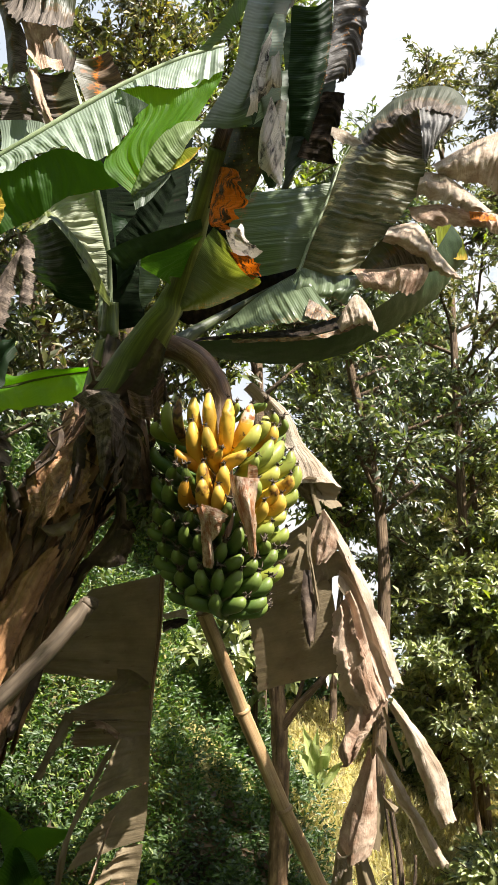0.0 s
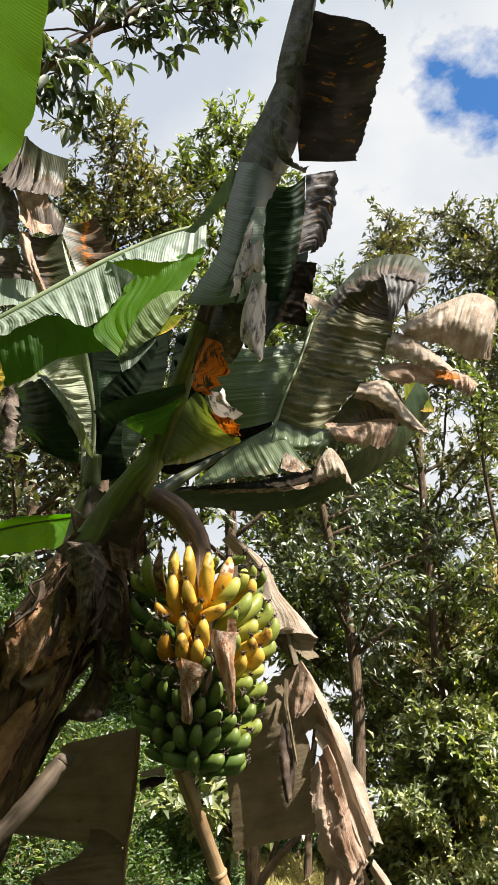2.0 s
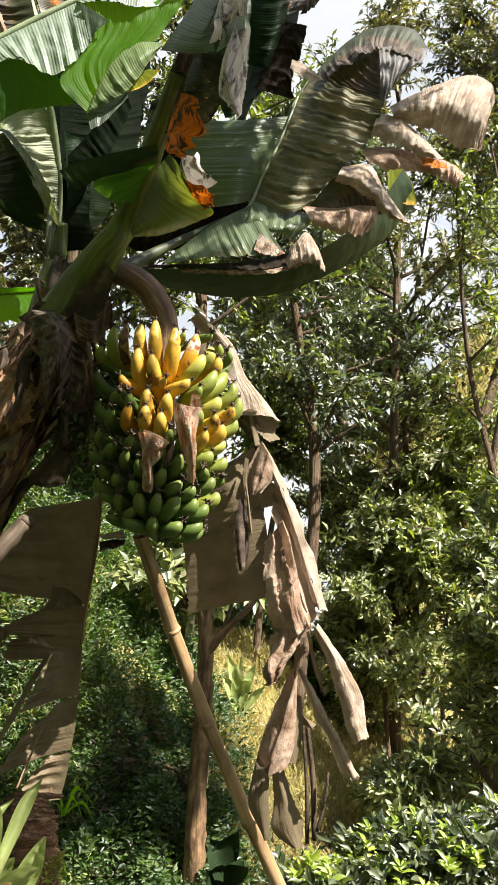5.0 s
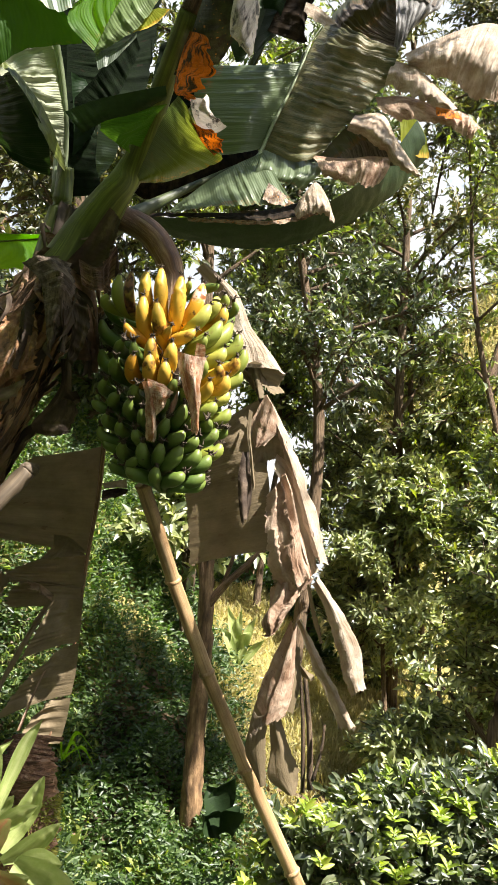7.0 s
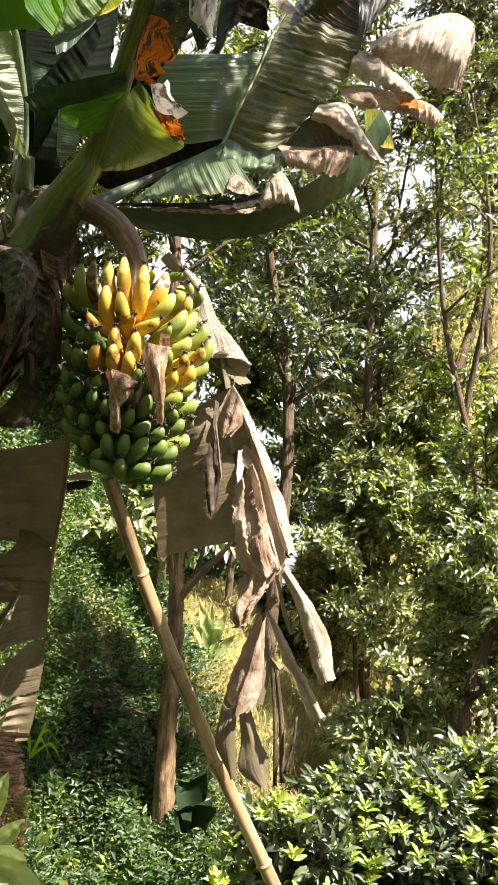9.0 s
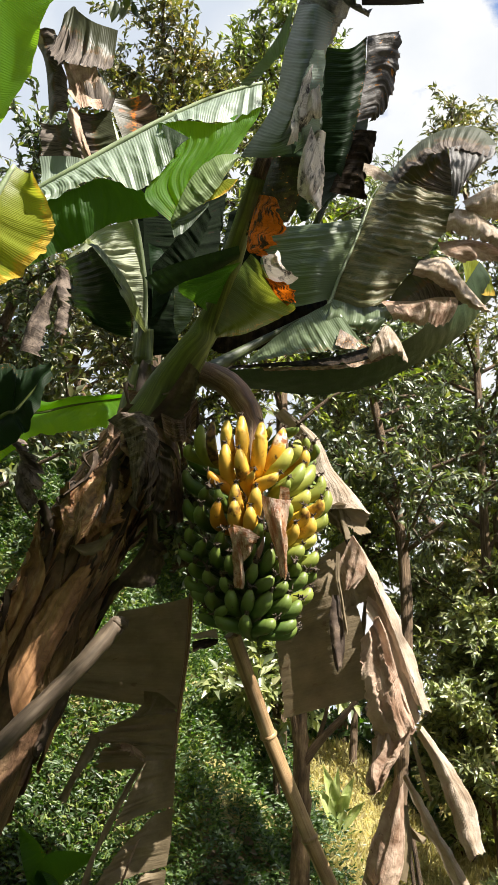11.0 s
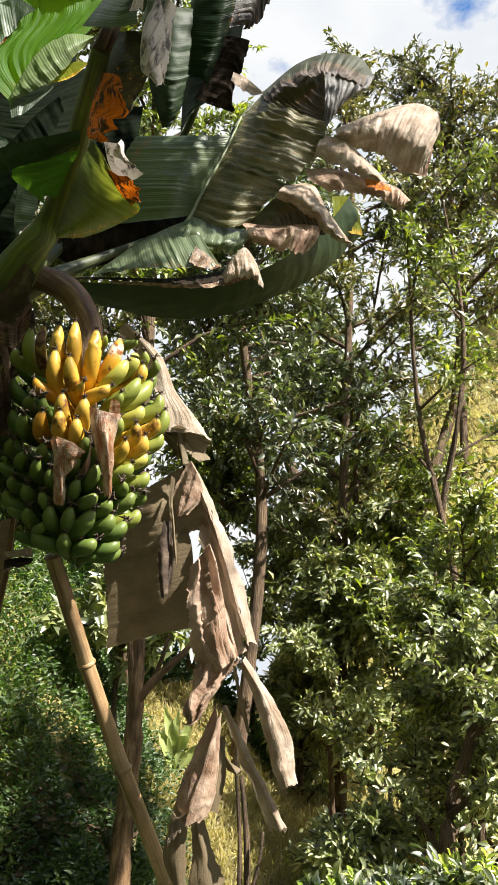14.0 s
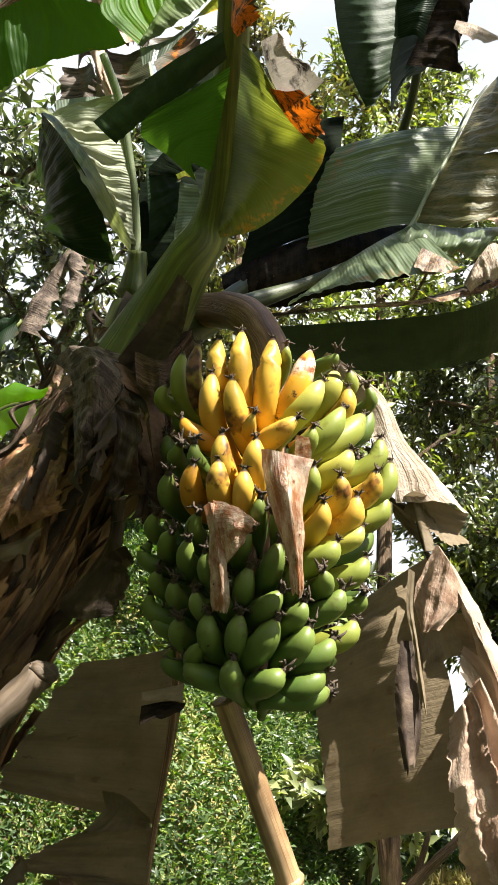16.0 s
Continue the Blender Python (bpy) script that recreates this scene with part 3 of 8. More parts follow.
def tube_data(pts, radii, n=16, k=10, rough=0.0, flat=1.0, seed=0):
    c = catmull(pts, n)
    r = np.interp(np.linspace(0, 1, n), np.linspace(0, 1, len(radii)), radii)
    tan, side, up = frames_along(c)
    rng = np.random.default_rng(seed)
    ang = np.linspace(0, 2 * np.pi, k, endpoint=False)
    rr = r[:, None] * (1 + rough * rng.normal(size=(n, k)))
    v = c[:, None] + rr[..., None] * (np.cos(ang)[None, :, None] * side[:, None] + flat * np.sin(ang)[None, :, None] * up[:, None])
    i, j = np.meshgrid(np.arange(n - 1), np.arange(k), indexing="ij")
    f = np.stack([i * k + j, i * k + (j + 1) % k, (i + 1) * k + (j + 1) % k, (i + 1) * k + j], -1).reshape(-1, 4).tolist()
    f.append(list(range(k))[::-1])
    f.append([(n - 1) * k + q for q in range(k)])
    step = np.r_[0, np.cumsum(np.linalg.norm(np.diff(c, axis=0), axis=1))]
    uv = np.stack(np.broadcast_arrays(ang[None, :] / 6.28 * 2, step[:, None]), -1).reshape(-1, 2)
    return v.reshape(-1, 3), f, uv


def tube(name, pts, radii, mat, parent=None, n=16, k=10, rough=0.0, flat=1.0, seed=0, label=""):
    v, f, uv = tube_data(pts, radii, n, k, rough, flat, seed)
    return mesh_ob(name, v, f, mat, parent, uv, True, label)


def blade(name, rib, edge, mat, parent=None, bulge=0.02, ripple=0.004, waves=7.0, tears=(), gap=0.05, flap=0.03, ragged=0.06, seed=0, m=10, cols=44, curl=0.0, label=""):
    """Half a banana leaf: a sheet spanned from its midrib to its margin, arched, rippled along the veins, and split at the tears."""
    rng = np.random.default_rng(seed + 7)
    cuts = [0.0, *tears, 1.0]
    verts, faces, uvs = [], [], []
    dense = 240
    R, E = catmull(rib, dense), catmull(edge, dense)
    length = np.linalg.norm(np.diff(R, axis=0), axis=1).sum()
    S = np.linspace(0, 1, dense)
    span = np.linalg.norm(E - R, axis=1).mean()
    N = unit(np.cross(np.gradient(R, axis=0) + np.gradient(E, axis=0), E - R))
    ph = rng.uniform(0, 6.28, 4)
    k1, k2 = int(waves * 2) + 4, int(waves * 6) + 6
    w1, w2 = (catmull(rng.normal(size=(k, 1)), dense)[:, 0] for k in (k1, k2))
    dry = mat in DRY_MATS
    crumple, grain = (max(0.006, ripple * 2.0), 16.0) if dry else (ripple * 0.8, 9.0)
    shift = Vector(rng.uniform(-50, 50, 3))
    for a, b in zip(cuts[:-1], cuts[1:]):
        n = max(5, int(cols * (b - a)) + 2)
        mid, lift, swing = (a + b) / 2, rng.normal() * flap, rng.normal() * gap * 0.5
        base = len(verts)
        for s in np.linspace(a, b, n):
            frayed = 1 - ragged * (0.5 + 0.5 * math.sin(s * 61 + ph[0]) * math.sin(s * 23 + ph[1])) - ragged * 0.6 * rng.random()
            if len(cuts) > 2:
                e = abs(s - mid) / max(1e-6, (b - a) / 2)
                frayed *= 1 - 0.10 * e**3
            for j in range(m + 1):
                u = j / m
                q = u * frayed
                pull = max(0.0, u - 0.25) if len(cuts) > 2 else 0.0
                ss = min(1, max(0, s + (mid - s) * gap * 4 * pull + swing * pull))
                r, e2, nn = (np.array([np.interp(ss, S, A[:, k]) for k in range(3)]) for A in (R, E, N))
                p = r + (e2 - r) * q + nn * (bulge * math.sin(math.pi * min(1, q)) + lift * pull)
                if name in LENGTHWISE:
                    fold_at = Vector((u * (7.0 if name == "bract" else 4.5), s * length * (14.0 if name == "bract" else 5.0), 0.0)) + shift
                    p = p + nn * crumple * 1.7 * (noise.noise(fold_at) + 0.55 * noise.noise(fold_at * 2.4 + shift)) + (e2 - r) * 0.07 * noise.noise(Vector((3.0, s * length * 9.0, u * 0.8)) + shift)
                else:
                    p = p + nn * ripple * (np.interp(s, S, w1) * min(1, q * 2.2) + 0.45 * np.interp(s, S, w2) * q)
                    p = p + nn * crumple * min(1.0, q * 3) * (noise.noise(Vector(p) * grain + shift) + 0.5 * noise.noise(Vector(p) * grain * 2.3 + shift))
                if curl:
                    p = p + nn * curl * max(0, q - 0.6) ** 2 * 6 + (r - e2) * abs(curl) * max(0, q - 0.75) * 1.2
                verts.append(p)
                uvs.append((u * span, 0.6 + 0.4 * s) if name in LENGTHWISE else (s * length, u))
        for i in range(n - 1):
            for j in range(m):
                o = base + i * (m + 1) + j
                faces.append((o, o + 1, o + m + 2, o + m + 1))
    return mesh_ob(name, verts, faces, mat, parent, uvs, True, label)


def drape(name, curves, mat, parent=None, seed=0, corr=0.004, ragged=0.05, cols=None, m=18, label=""):
    """A soft sheet lofted over curves that run from its rib to its margin, corrugated along the veins and frayed at the margin."""
    g = np.random.default_rng(seed + 900)
    dense = [catmull(c, 90) for c in curves]
    length = max(np.linalg.norm(np.diff(c, axis=0), axis=1).sum() for c in dense)
    n = cols or int(min(110, max(20, length / 0.005)))
    at = np.linspace(0, 1, 90)
    rows_ = np.stack([np.stack([np.interp(np.linspace(0, 1, n), at, c[:, k]) for k in range(3)], -1) for c in dense])
    fray = ragged * (catmull(g.random((max(4, n // 3), 1)), n)[:, 0] * 0.7 + 0.5 * g.random(n) ** 2)
    span = np.linalg.norm(rows_[-1] - rows_[0], axis=1).mean()
    side = unit(np.gradient(rows_.mean(0), axis=0))
    out = unit(rows_[-1] - rows_[0])
    nrm = unit(np.cross(side, out))
    waves = catmull(g.normal(size=(max(5, int(length / 0.011)), 1)), n)[:, 0]
    slow = catmull(g.normal(size=(max(4, int(length / 0.05)), 1)), n)[:, 0]
    shift = Vector(g.uniform(-50, 50, 3))
    verts, uvs = [], []
    for i in range(n):
        line = catmull(rows_[:, i], 60)
        for j in range(m + 1):
            u = j / m
            q = u * (1 - fray[i])
            p = np.array([np.interp(q, np.linspace(0, 1, 60), line[:, k]) for k in range(3)])
            wob = noise.noise(Vector(p) * 22.0 + shift) + 0.5 * noise.noise(Vector(p) * 55.0 + shift)
            p = p + nrm[i] * corr * (0.45 * waves[i] * min(1.0, q * 3) + 0.7 * slow[i] * q + 0.9 * wob * min(1.0, q * 4))
            verts.append(p)
            uvs.append((i / (n - 1) * length, u))
    faces = [(i * (m + 1) + j, i * (m + 1) + j + 1, (i + 1) * (m + 1) + j + 1, (i + 1) * (m + 1) + j) for i in range(n - 1) for j in range(m)]
    return mesh_ob(name, verts, faces, mat, parent, uvs, True, label)


LEAF_V = np.array([(0, 0, 0), (-0.44, 0.46, 0.11), (0, 0.46, -0.02), (0.44, 0.46, 0.11), (0, 1.0, -0.14)])
LEAF_F = np.array([(0, 2, 1), (0, 3, 2), (1, 2, 4), (2, 3, 4)])


FULL_V = np.array([(0, 0, 0), (-0.30, 0.22, 0.07), (0, 0.24, 0.0), (0.30, 0.22, 0.07), (-0.43, 0.52, 0.09), (0, 0.54, -0.03), (0.43, 0.52, 0.09), (-0.27, 0.80, 0.02), (0, 0.82, -0.09), (0.27, 0.80, 0.02), (0, 1.0, -0.17)])
FULL_F = np.array([(0, 2, 1), (0, 3, 2), (1, 2, 5), (1, 5, 4), (2, 3, 6), (2, 6, 5), (4, 5, 8), (4, 8, 7), (5, 6, 9), (5, 9, 8), (7, 8, 10), (8, 9, 10)])


def leaf_cloud(name, pos, way, size, mat, parent=None, slim=0.42, seed=0, label="", roll=1.0, full=False):
    """Many single leaves in one mesh: each a folded, pointed blade that grows from pos along way."""
    rng = np.random.default_rng(seed + 11)
    shape, cells = (FULL_V, FULL_F) if full else (LEAF_V, LEAF_F)
    n = len(pos)
    y = unit(way)
    up = np.array([0.1, -0.5, 0.4]) + 0.5 * np.array(SUN) + roll * 0.5 * rng.normal(size=(n, 3))
    x = unit(np.cross(y, up))
    z = np.cross(x, y)
    w = slim * (0.8 + 0.4 * rng.random(n))
    sz = np.asarray(size)[:, None, None]
    local = shape[None] * np.stack([w, np.ones(n), np.ones(n)], -1)[:, None]
    v = pos[:, None] + sz * (local[..., :1] * x[:, None] + local[..., 1:2] * y[:, None] + local[..., 2:] * z[:, None])
    f = cells[None] + len(shape) * np.arange(n)[:, None, None]
    me = bpy.data.meshes.new(name)
    nv, nf = n * len(shape), n * len(cells)
    me.vertices.add(nv)
    me.vertices.foreach_set("co", v.astype(np.float32).ravel())
    me.loops.add(nf * 3)
    me.loops.foreach_set("vertex_index", f.astype(np.int32).ravel())
    me.polygons.add(nf)
    me.polygons.foreach_set("loop_start", np.arange(0, nf * 3, 3, dtype=np.int32))
    me.polygons.foreach_set("use_smooth", np.ones(nf, bool))
    me.materials.append(mat)
    me.update()
    me.validate()
    ob = new(name, me)
    ob.parent = parent
    return tagged(ob, label)


def many_tubes(name, curves, mat, parent, k=5, n=6):
    verts, faces, uvs, base = [], [], [], 0
    for pts, radii in curves:
        v, f, uv = tube_data(pts, radii, n, k)
        verts.append(v)
        uvs.append(uv)
        faces += [[q + base for q in face] for face in f]
        base += len(v)
    return mesh_ob(name, np.concatenate(verts), faces, mat, parent, np.concatenate(uvs))


def tree(name, label, category, base, height, radius, mat, seed, leaf=0.072, limbs=14, twigs=9, per=16, low=0.25, trunk=0.05, lean=(0.0, 0.0), slim=0.44, droop=0.25, bark=None, stems=1, up=0.55, full=False):
    """A tree or shrub: tapering trunk, limbs, twigs in one mesh, and leaves that sit along the twigs."""
    rng = np.random.default_rng(seed)
    root = thing(name, base, label, category)
    b = np.array(base, float)
    limb_curves, twig_curves, P, W = [], [], [], []
    for st in range(stems):
        off = rng.normal(size=2) * 0.12 * radius * (st > 0)
        top = b + (lean[0] + off[0] * 3, lean[1] + off[1] * 3, height * (1 - 0.12 * st))
        bend = rng.normal(size=(2, 3)) * radius * 0.10
        spine_pts = [b + (off[0], off[1], -0.1), b + (top - b) * 0.35 + bend[0], b + (top - b) * 0.7 + bend[1], top]
        tube("trunk", spine_pts, [trunk, trunk * 0.8, trunk * 0.55, trunk * 0.15], bark or M_BARK, root, n=18, k=8, rough=0.05, seed=seed + st)
        spine = catmull(spine_pts, 40)
        for q in range(limbs):
            f = low + (1 - low) * (q + rng.random()) / limbs
            s = spine[min(39, int(f * 39))]
            az = rng.uniform(0, 6.283)
            reach = radius * (0.55 + 0.5 * rng.random()) * (1.0 - 0.55 * max(0, f - 0.55) / 0.45)
            d = np.array([math.cos(az), math.sin(az), up * (0.4 + rng.random())])
            e = s + d * reach
            m1 = s + d * reach * 0.5 + (0, 0, 0.08 * reach) + rng.normal(size=3) * 0.05 * reach
            limb_curves.append(([s, m1, e], [trunk * 0.35, trunk * 0.22, trunk * 0.08]))
            path = catmull([s, m1, e], 12)
            for w in range(twigs):
                g = 0.25 + 0.75 * (w + rng.random()) / twigs
                o = path[min(11, int(g * 11))]
                td = unit(d * 0.5 + rng.normal(size=3) * (0.75, 0.75, 0.6) + (0, 0, 0.15))
                tl = radius * (0.22 + 0.22 * rng.random())
                tip = o + td * tl + (0, 0, -droop * tl * 0.4)
                twig_curves.append(([o, tip], [0.005, 0.002]))
                k = int(per * (1.0 + 0.8 * rng.random()))
                h = (np.arange(k) + rng.random(k)) / k
                P.append(o + (tip - o) * h[:, None] + rng.normal(size=(k, 3)) * 0.012)
                W.append(td * 0.75 + rng.normal(size=(k, 3)) * 0.65 + (0, 0, -droop))
    for pts, radii in limb_curves:
        tube("limb", pts, radii, bark or M_BARK, root, n=6, k=6)
    tagged(many_tubes("twig_growth", twig_curves, M_TWIG, root, 3, 2), kind="stuff")
    P, W = np.concatenate(P), np.concatenate(W)
    tagged(leaf_cloud("crown", P, W, leaf * rng.uniform(0.6, 1.25, len(P)), mat, root, slim, seed, full=full), kind="stuff")
    settle(root)
    return root


# ---- ground ----
def ground_height(x, y):
    x, y = np.asarray(x, float), np.asarray(y, float)
    rise = 0.15 * np.clip(y - 2.6, 0, 6) - 0.02 * np.clip(y - 9, 0, 80)
    climb = np.clip((y - 3.5) / 1.7, 0, 1)
    bank = climb * climb * (3 - 2 * climb) * 2.6 / (1 + np.exp(np.clip((x + 0.35) / 0.42, -40, 40))) + 0.15 / (1 + np.exp(np.clip(-(y - 8.5) / 0.6, -60, 60)))
    bank = bank + climb * 0.09 * (np.sin(7.3 * x + 2.0 * np.sin(5.1 * y)) * np.cos(6.2 * y + x) + 0.6 * np.sin(15.0 * x - 3.0 * y) * np.sin(13.0 * y + 2.0)) / (1 + np.exp(np.clip((x - 0.1) / 0.15, -40, 40)))
    golden = 0.55 * np.exp(-(((x - 0.6) / 0.45) ** 2 + ((y - 6.6) / 1.2) ** 2))
    hill = 9.0 / (1 + np.exp(np.clip(-(x - 0.24 * y - 1.2) / 1.6, -60, 60))) * np.clip((y - 7.4) / 2.2, 0, 1) * np.clip((x - 0.13 * y) / 0.9, 0, 1)
    west = 2.5 / (1 + np.exp(np.clip((x + 6.0) / 1.2, -60, 60)))
    bumps = 0.04 * np.sin(2.1 * x + 0.4) * np.cos(1.7 * y) + 0.02 * np.sin(5.3 * x + y) * np.sin(4.1 * y - x)
    return rise + bank + golden + hill + west + bumps


def axis_steps(lo, hi, near, far_n):
    core = np.arange(lo, hi, near)
    return np.r_[-np.geomspace(1500, -lo + 0.5, far_n), core, np.geomspace(hi + 0.4, 1500, far_n)]


gx, gy = axis_steps(-8.0, 10.0, 0.16, 14), axis_steps(-4.0, 16.0, 0.16, 14)
gxx, gyy = np.meshgrid(gx, gy, indexing="ij")
gzz = ground_height(gxx, gyy) * np.exp(-np.maximum(0, np.hypot(gxx, gyy) - 30) / 60)
nx, ny = gxx.shape
gi, gj = np.meshgrid(np.arange(nx - 1), np.arange(ny - 1), indexing="ij")
gf = np.stack([gi * ny + gj, (gi + 1) * ny + gj, (gi + 1) * ny + gj + 1, gi * ny + gj + 1], -1).reshape(-1, 4)
ground = mesh_ob("ground", np.stack([gxx, gyy, gzz], -1).reshape(-1, 3), gf, M_GROUND)
tagged(ground, "uneven brown earth and sunburnt grass rising into a bank", "ground", kind="structure")


# ---- the banana plant ----
plant = thing("banana_plant", (-1.0, 2.45, 0.0), "leaning banana plant with torn, scorched leaves and shaggy brown stem", "banana plant")
tube("stem", [(-1.5, 2.75, -0.1), (-1.12, 2.6, 0.75), (-0.744, 2.480, 1.656), (-0.614, 2.420, 1.974), (-0.510, 2.380, 2.202), (-0.435, 2.360, 2.378)], [0.17, 0.15, 0.135, 0.125, 0.10, 0.075], M_STEM, plant, n=40, k=22, rough=0.05, seed=3)
rng = np.random.default_rng(5)
stem_line = catmull([(-0.744, 2.480, 1.656), (-0.614, 2.420, 1.974), (-0.510, 2.380, 2.202), (-0.435, 2.360, 2.378)], 60)
for k in range(34):
    s = int(6 + 52 * (k + rng.random()) / 34)
    o, d = stem_line[s], unit(stem_line[s] - stem_line[max(0, s - 8)])
    r = 0.129 - 0.0009 * s
    az = rng.uniform(-2.8, 0.5)
    side = unit(np.cross(d, (0, 0, 1.0)))
    up_ = np.cross(side, d)
    ln_, half, twist = rng.uniform(0.30, 0.62), rng.uniform(0.12, 0.42), rng.uniform(-0.5, 0.5)
    peel, off, rows_ = rng.uniform(0.0, 0.10), rng.uniform(0.003, 0.026), []
    for sgn in (-half, half):
        rows_.append([o - d * ln_ * q + (math.cos(az + twist * q + sgn * w_) * side + math.sin(az + twist * q + sgn * w_) * up_) * (r + off + 0.055 * ln_ * q + peel * (1 - q) ** 4) for q, w_ in ((0.0, 0.2), (0.2, 0.8), (0.5, 1.0), (0.8, 0.7), (1.0, 0.15))])
    blade("sheath", rows_[0], rows_[1], (M_SLAB, M_STEM, M_SLAB, M_SHEATH, M_STEM)[k % 5], plant, bulge=r * (1 - math.cos(half)) * 1.1, ripple=0.010, waves=3, ragged=0.3, seed=k, m=8, cols=34)


def tuft(parent, at, n, length, seed, spread=0.5):
    """Stringy rags of dead sheath."""
    g = np.random.default_rng(seed)
    for q in range(n * 2):
        d = unit(np.array((g.normal() * spread, -abs(g.normal()) * spread * 0.6, -1.0)))
        p0 = np.array(at) + g.normal(size=3) * (0.035, 0.02, 0.03)
        ln_ = length * g.uniform(0.4, 1.15)
        p1, p2 = p0 + d * ln_ * 0.5 + g.normal(size=3) * 0.018, p0 + d * ln_ + g.normal(size=3) * (0.03, 0.02, 0.01)
        w = np.array((g.uniform(0.004, 0.014), g.uniform(-0.008, 0.008), 0))
        blade("sheath", [p0 - w, p1 - w * 1.2, p2 - w * 0.15], [p0 + w, p1 + w * 0.8, p2 + w * 0.15], M_SHEATH if q % 3 else M_STEM, parent, bulge=0.006, ripple=0.003, waves=2, ragged=0.25, seed=seed + q, m=3, cols=9)


tuft(plant, (-0.467, 2.260, 2.297), 4, 0.13, 40, 0.3)
tuft(plant, (-0.403, 2.270, 2.260), 3, 0.13, 60, 0.3)
tuft(plant, (-0.572, 2.280, 2.131), 3, 0.14, 80, 0.3)
# loose fibres
fibres = []
for k in range(150):
    q0 = int(rng.integers(8, 58))
    az = rng.uniform(-2.8, 0.4)
    pts_ = []
    for q in range(4):
        o = stem_line[max(0, q0 - 5 * q)]
        d = unit(stem_line[min(59, max(0, q0 - 5 * q) + 4)] - stem_line[max(0, q0 - 5 * q - 2)])
        side = unit(np.cross(d, (0, 0, 1.0)))
        az += rng.normal() * 0.12
        pts_.append(o + (math.cos(az) * side + math.sin(az) * np.cross(side, d)) * (0.137 - 0.0009 * max(0, q0 - 5 * q) + abs(rng.normal()) * 0.012))
    fibres.append((pts_, [0.0016, 0.0022, 0.0020, 0.0008]))
tagged(many_tubes("fibre_growth", fibres, M_SLAB, plant, 4, 9), "dry straw-coloured fibres along the stem", kind="stuff")
# peeling plates and a withered knot of sheaths
drape("sheath", [[(-0.512, 2.240, 2.330), (-0.449, 2.200, 2.266), (-0.424, 2.200, 2.161), (-0.414, 2.220, 2.084)], [(-0.453, 2.200, 2.340), (-0.386, 2.150, 2.265), (-0.389, 2.160, 2.165), (-0.404, 2.200, 2.079)], [(-0.368, 2.220, 2.331), (-0.348, 2.200, 2.250), (-0.377, 2.200, 2.153), (-0.401, 2.220, 2.081)]], M_KNOT, plant, seed=71, corr=0.010, ragged=0.12)
drape("sheath", [[(-0.478, 2.280, 2.234), (-0.557, 2.260, 2.170), (-0.632, 2.270, 2.091)], [(-0.447, 2.240, 2.116), (-0.517, 2.210, 2.061), (-0.601, 2.240, 1.997)], [(-0.470, 2.250, 2.008), (-0.547, 2.220, 1.955), (-0.627, 2.250, 1.914)]], M_SLAB, plant, seed=72, corr=0.014, ragged=0.3)
drape("sheath", [[(-0.385, 2.240, 2.263), (-0.354, 2.220, 2.167), (-0.365, 2.250, 2.063)], [(-0.318, 2.220, 2.232), (-0.306, 2.220, 2.135), (-0.345, 2.250, 2.048)]], M_SHEATH, plant, seed=75, corr=0.010, ragged=0.12)
drape("sheath", [[(-0.362, 2.260, 2.363), (-0.301, 2.260, 2.346), (-0.262, 2.280, 2.422)], [(-0.342, 2.260, 2.278), (-0.289, 2.260, 2.270), (-0.266, 2.280, 2.319)]], M_STEM, plant, seed=77, corr=0.010, ragged=0.12)
drape("sheath", [[(-0.729, 2.300, 1.629), (-0.694, 2.240, 1.549), (-0.678, 2.280, 1.484)], [(-0.681, 2.320, 1.779), (-0.638, 2.270, 1.715), (-0.618, 2.310, 1.666)], [(-0.627, 2.320, 1.875), (-0.587, 2.280, 1.835), (-0.567, 2.320, 1.803)], [(-0.564, 2.320, 1.932), (-0.531, 2.290, 1.930), (-0.513, 2.330, 1.934)]], M_PLATE, plant, seed=73, corr=0.007, ragged=0.15, m=40, label="smooth reddish-brown sheath plate")
drape("sheath", [[(-0.589, 2.270, 1.969), (-0.530, 2.270, 1.979), (-0.474, 2.270, 2.011)], [(-0.558, 2.240, 1.945), (-0.510, 2.240, 1.951), (-0.470, 2.240, 1.995)], [(-0.544, 2.260, 1.930), (-0.505, 2.260, 1.940), (-0.477, 2.260, 1.986)]], M_DRY, plant, seed=74, corr=0.006, ragged=0.35)
drape("sheath", [[(-0.564, 2.270, 2.132), (-0.563, 2.230, 2.042), (-0.543, 2.260, 1.978)], [(-0.527, 2.270, 2.157), (-0.519, 2.230, 2.061), (-0.499, 2.260, 2.010)], [(-0.473, 2.270, 2.181), (-0.436, 2.230, 2.090), (-0.431, 2.260, 2.042)]], M_PLATE, plant, seed=78, corr=0.007, ragged=0.15, m=40)
drape("sheath", [[(-0.401, 2.370, 2.099), (-0.394, 2.370, 2.026), (-0.423, 2.370, 1.961), (-0.464, 2.370, 1.903), (-0.448, 2.370, 1.877)], [(-0.382, 2.340, 2.092), (-0.373, 2.340, 2.020), (-0.378, 2.340, 1.955), (-0.387, 2.340, 1.905), (-0.395, 2.340, 1.867)], [(-0.371, 2.370, 2.106), (-0.358, 2.370, 2.010), (-0.334, 2.370, 1.953), (-0.348, 2.370, 1.903), (-0.353, 2.370, 1.884)]], M_SHEATH, plant, seed=79, corr=0.005, ragged=0.10)
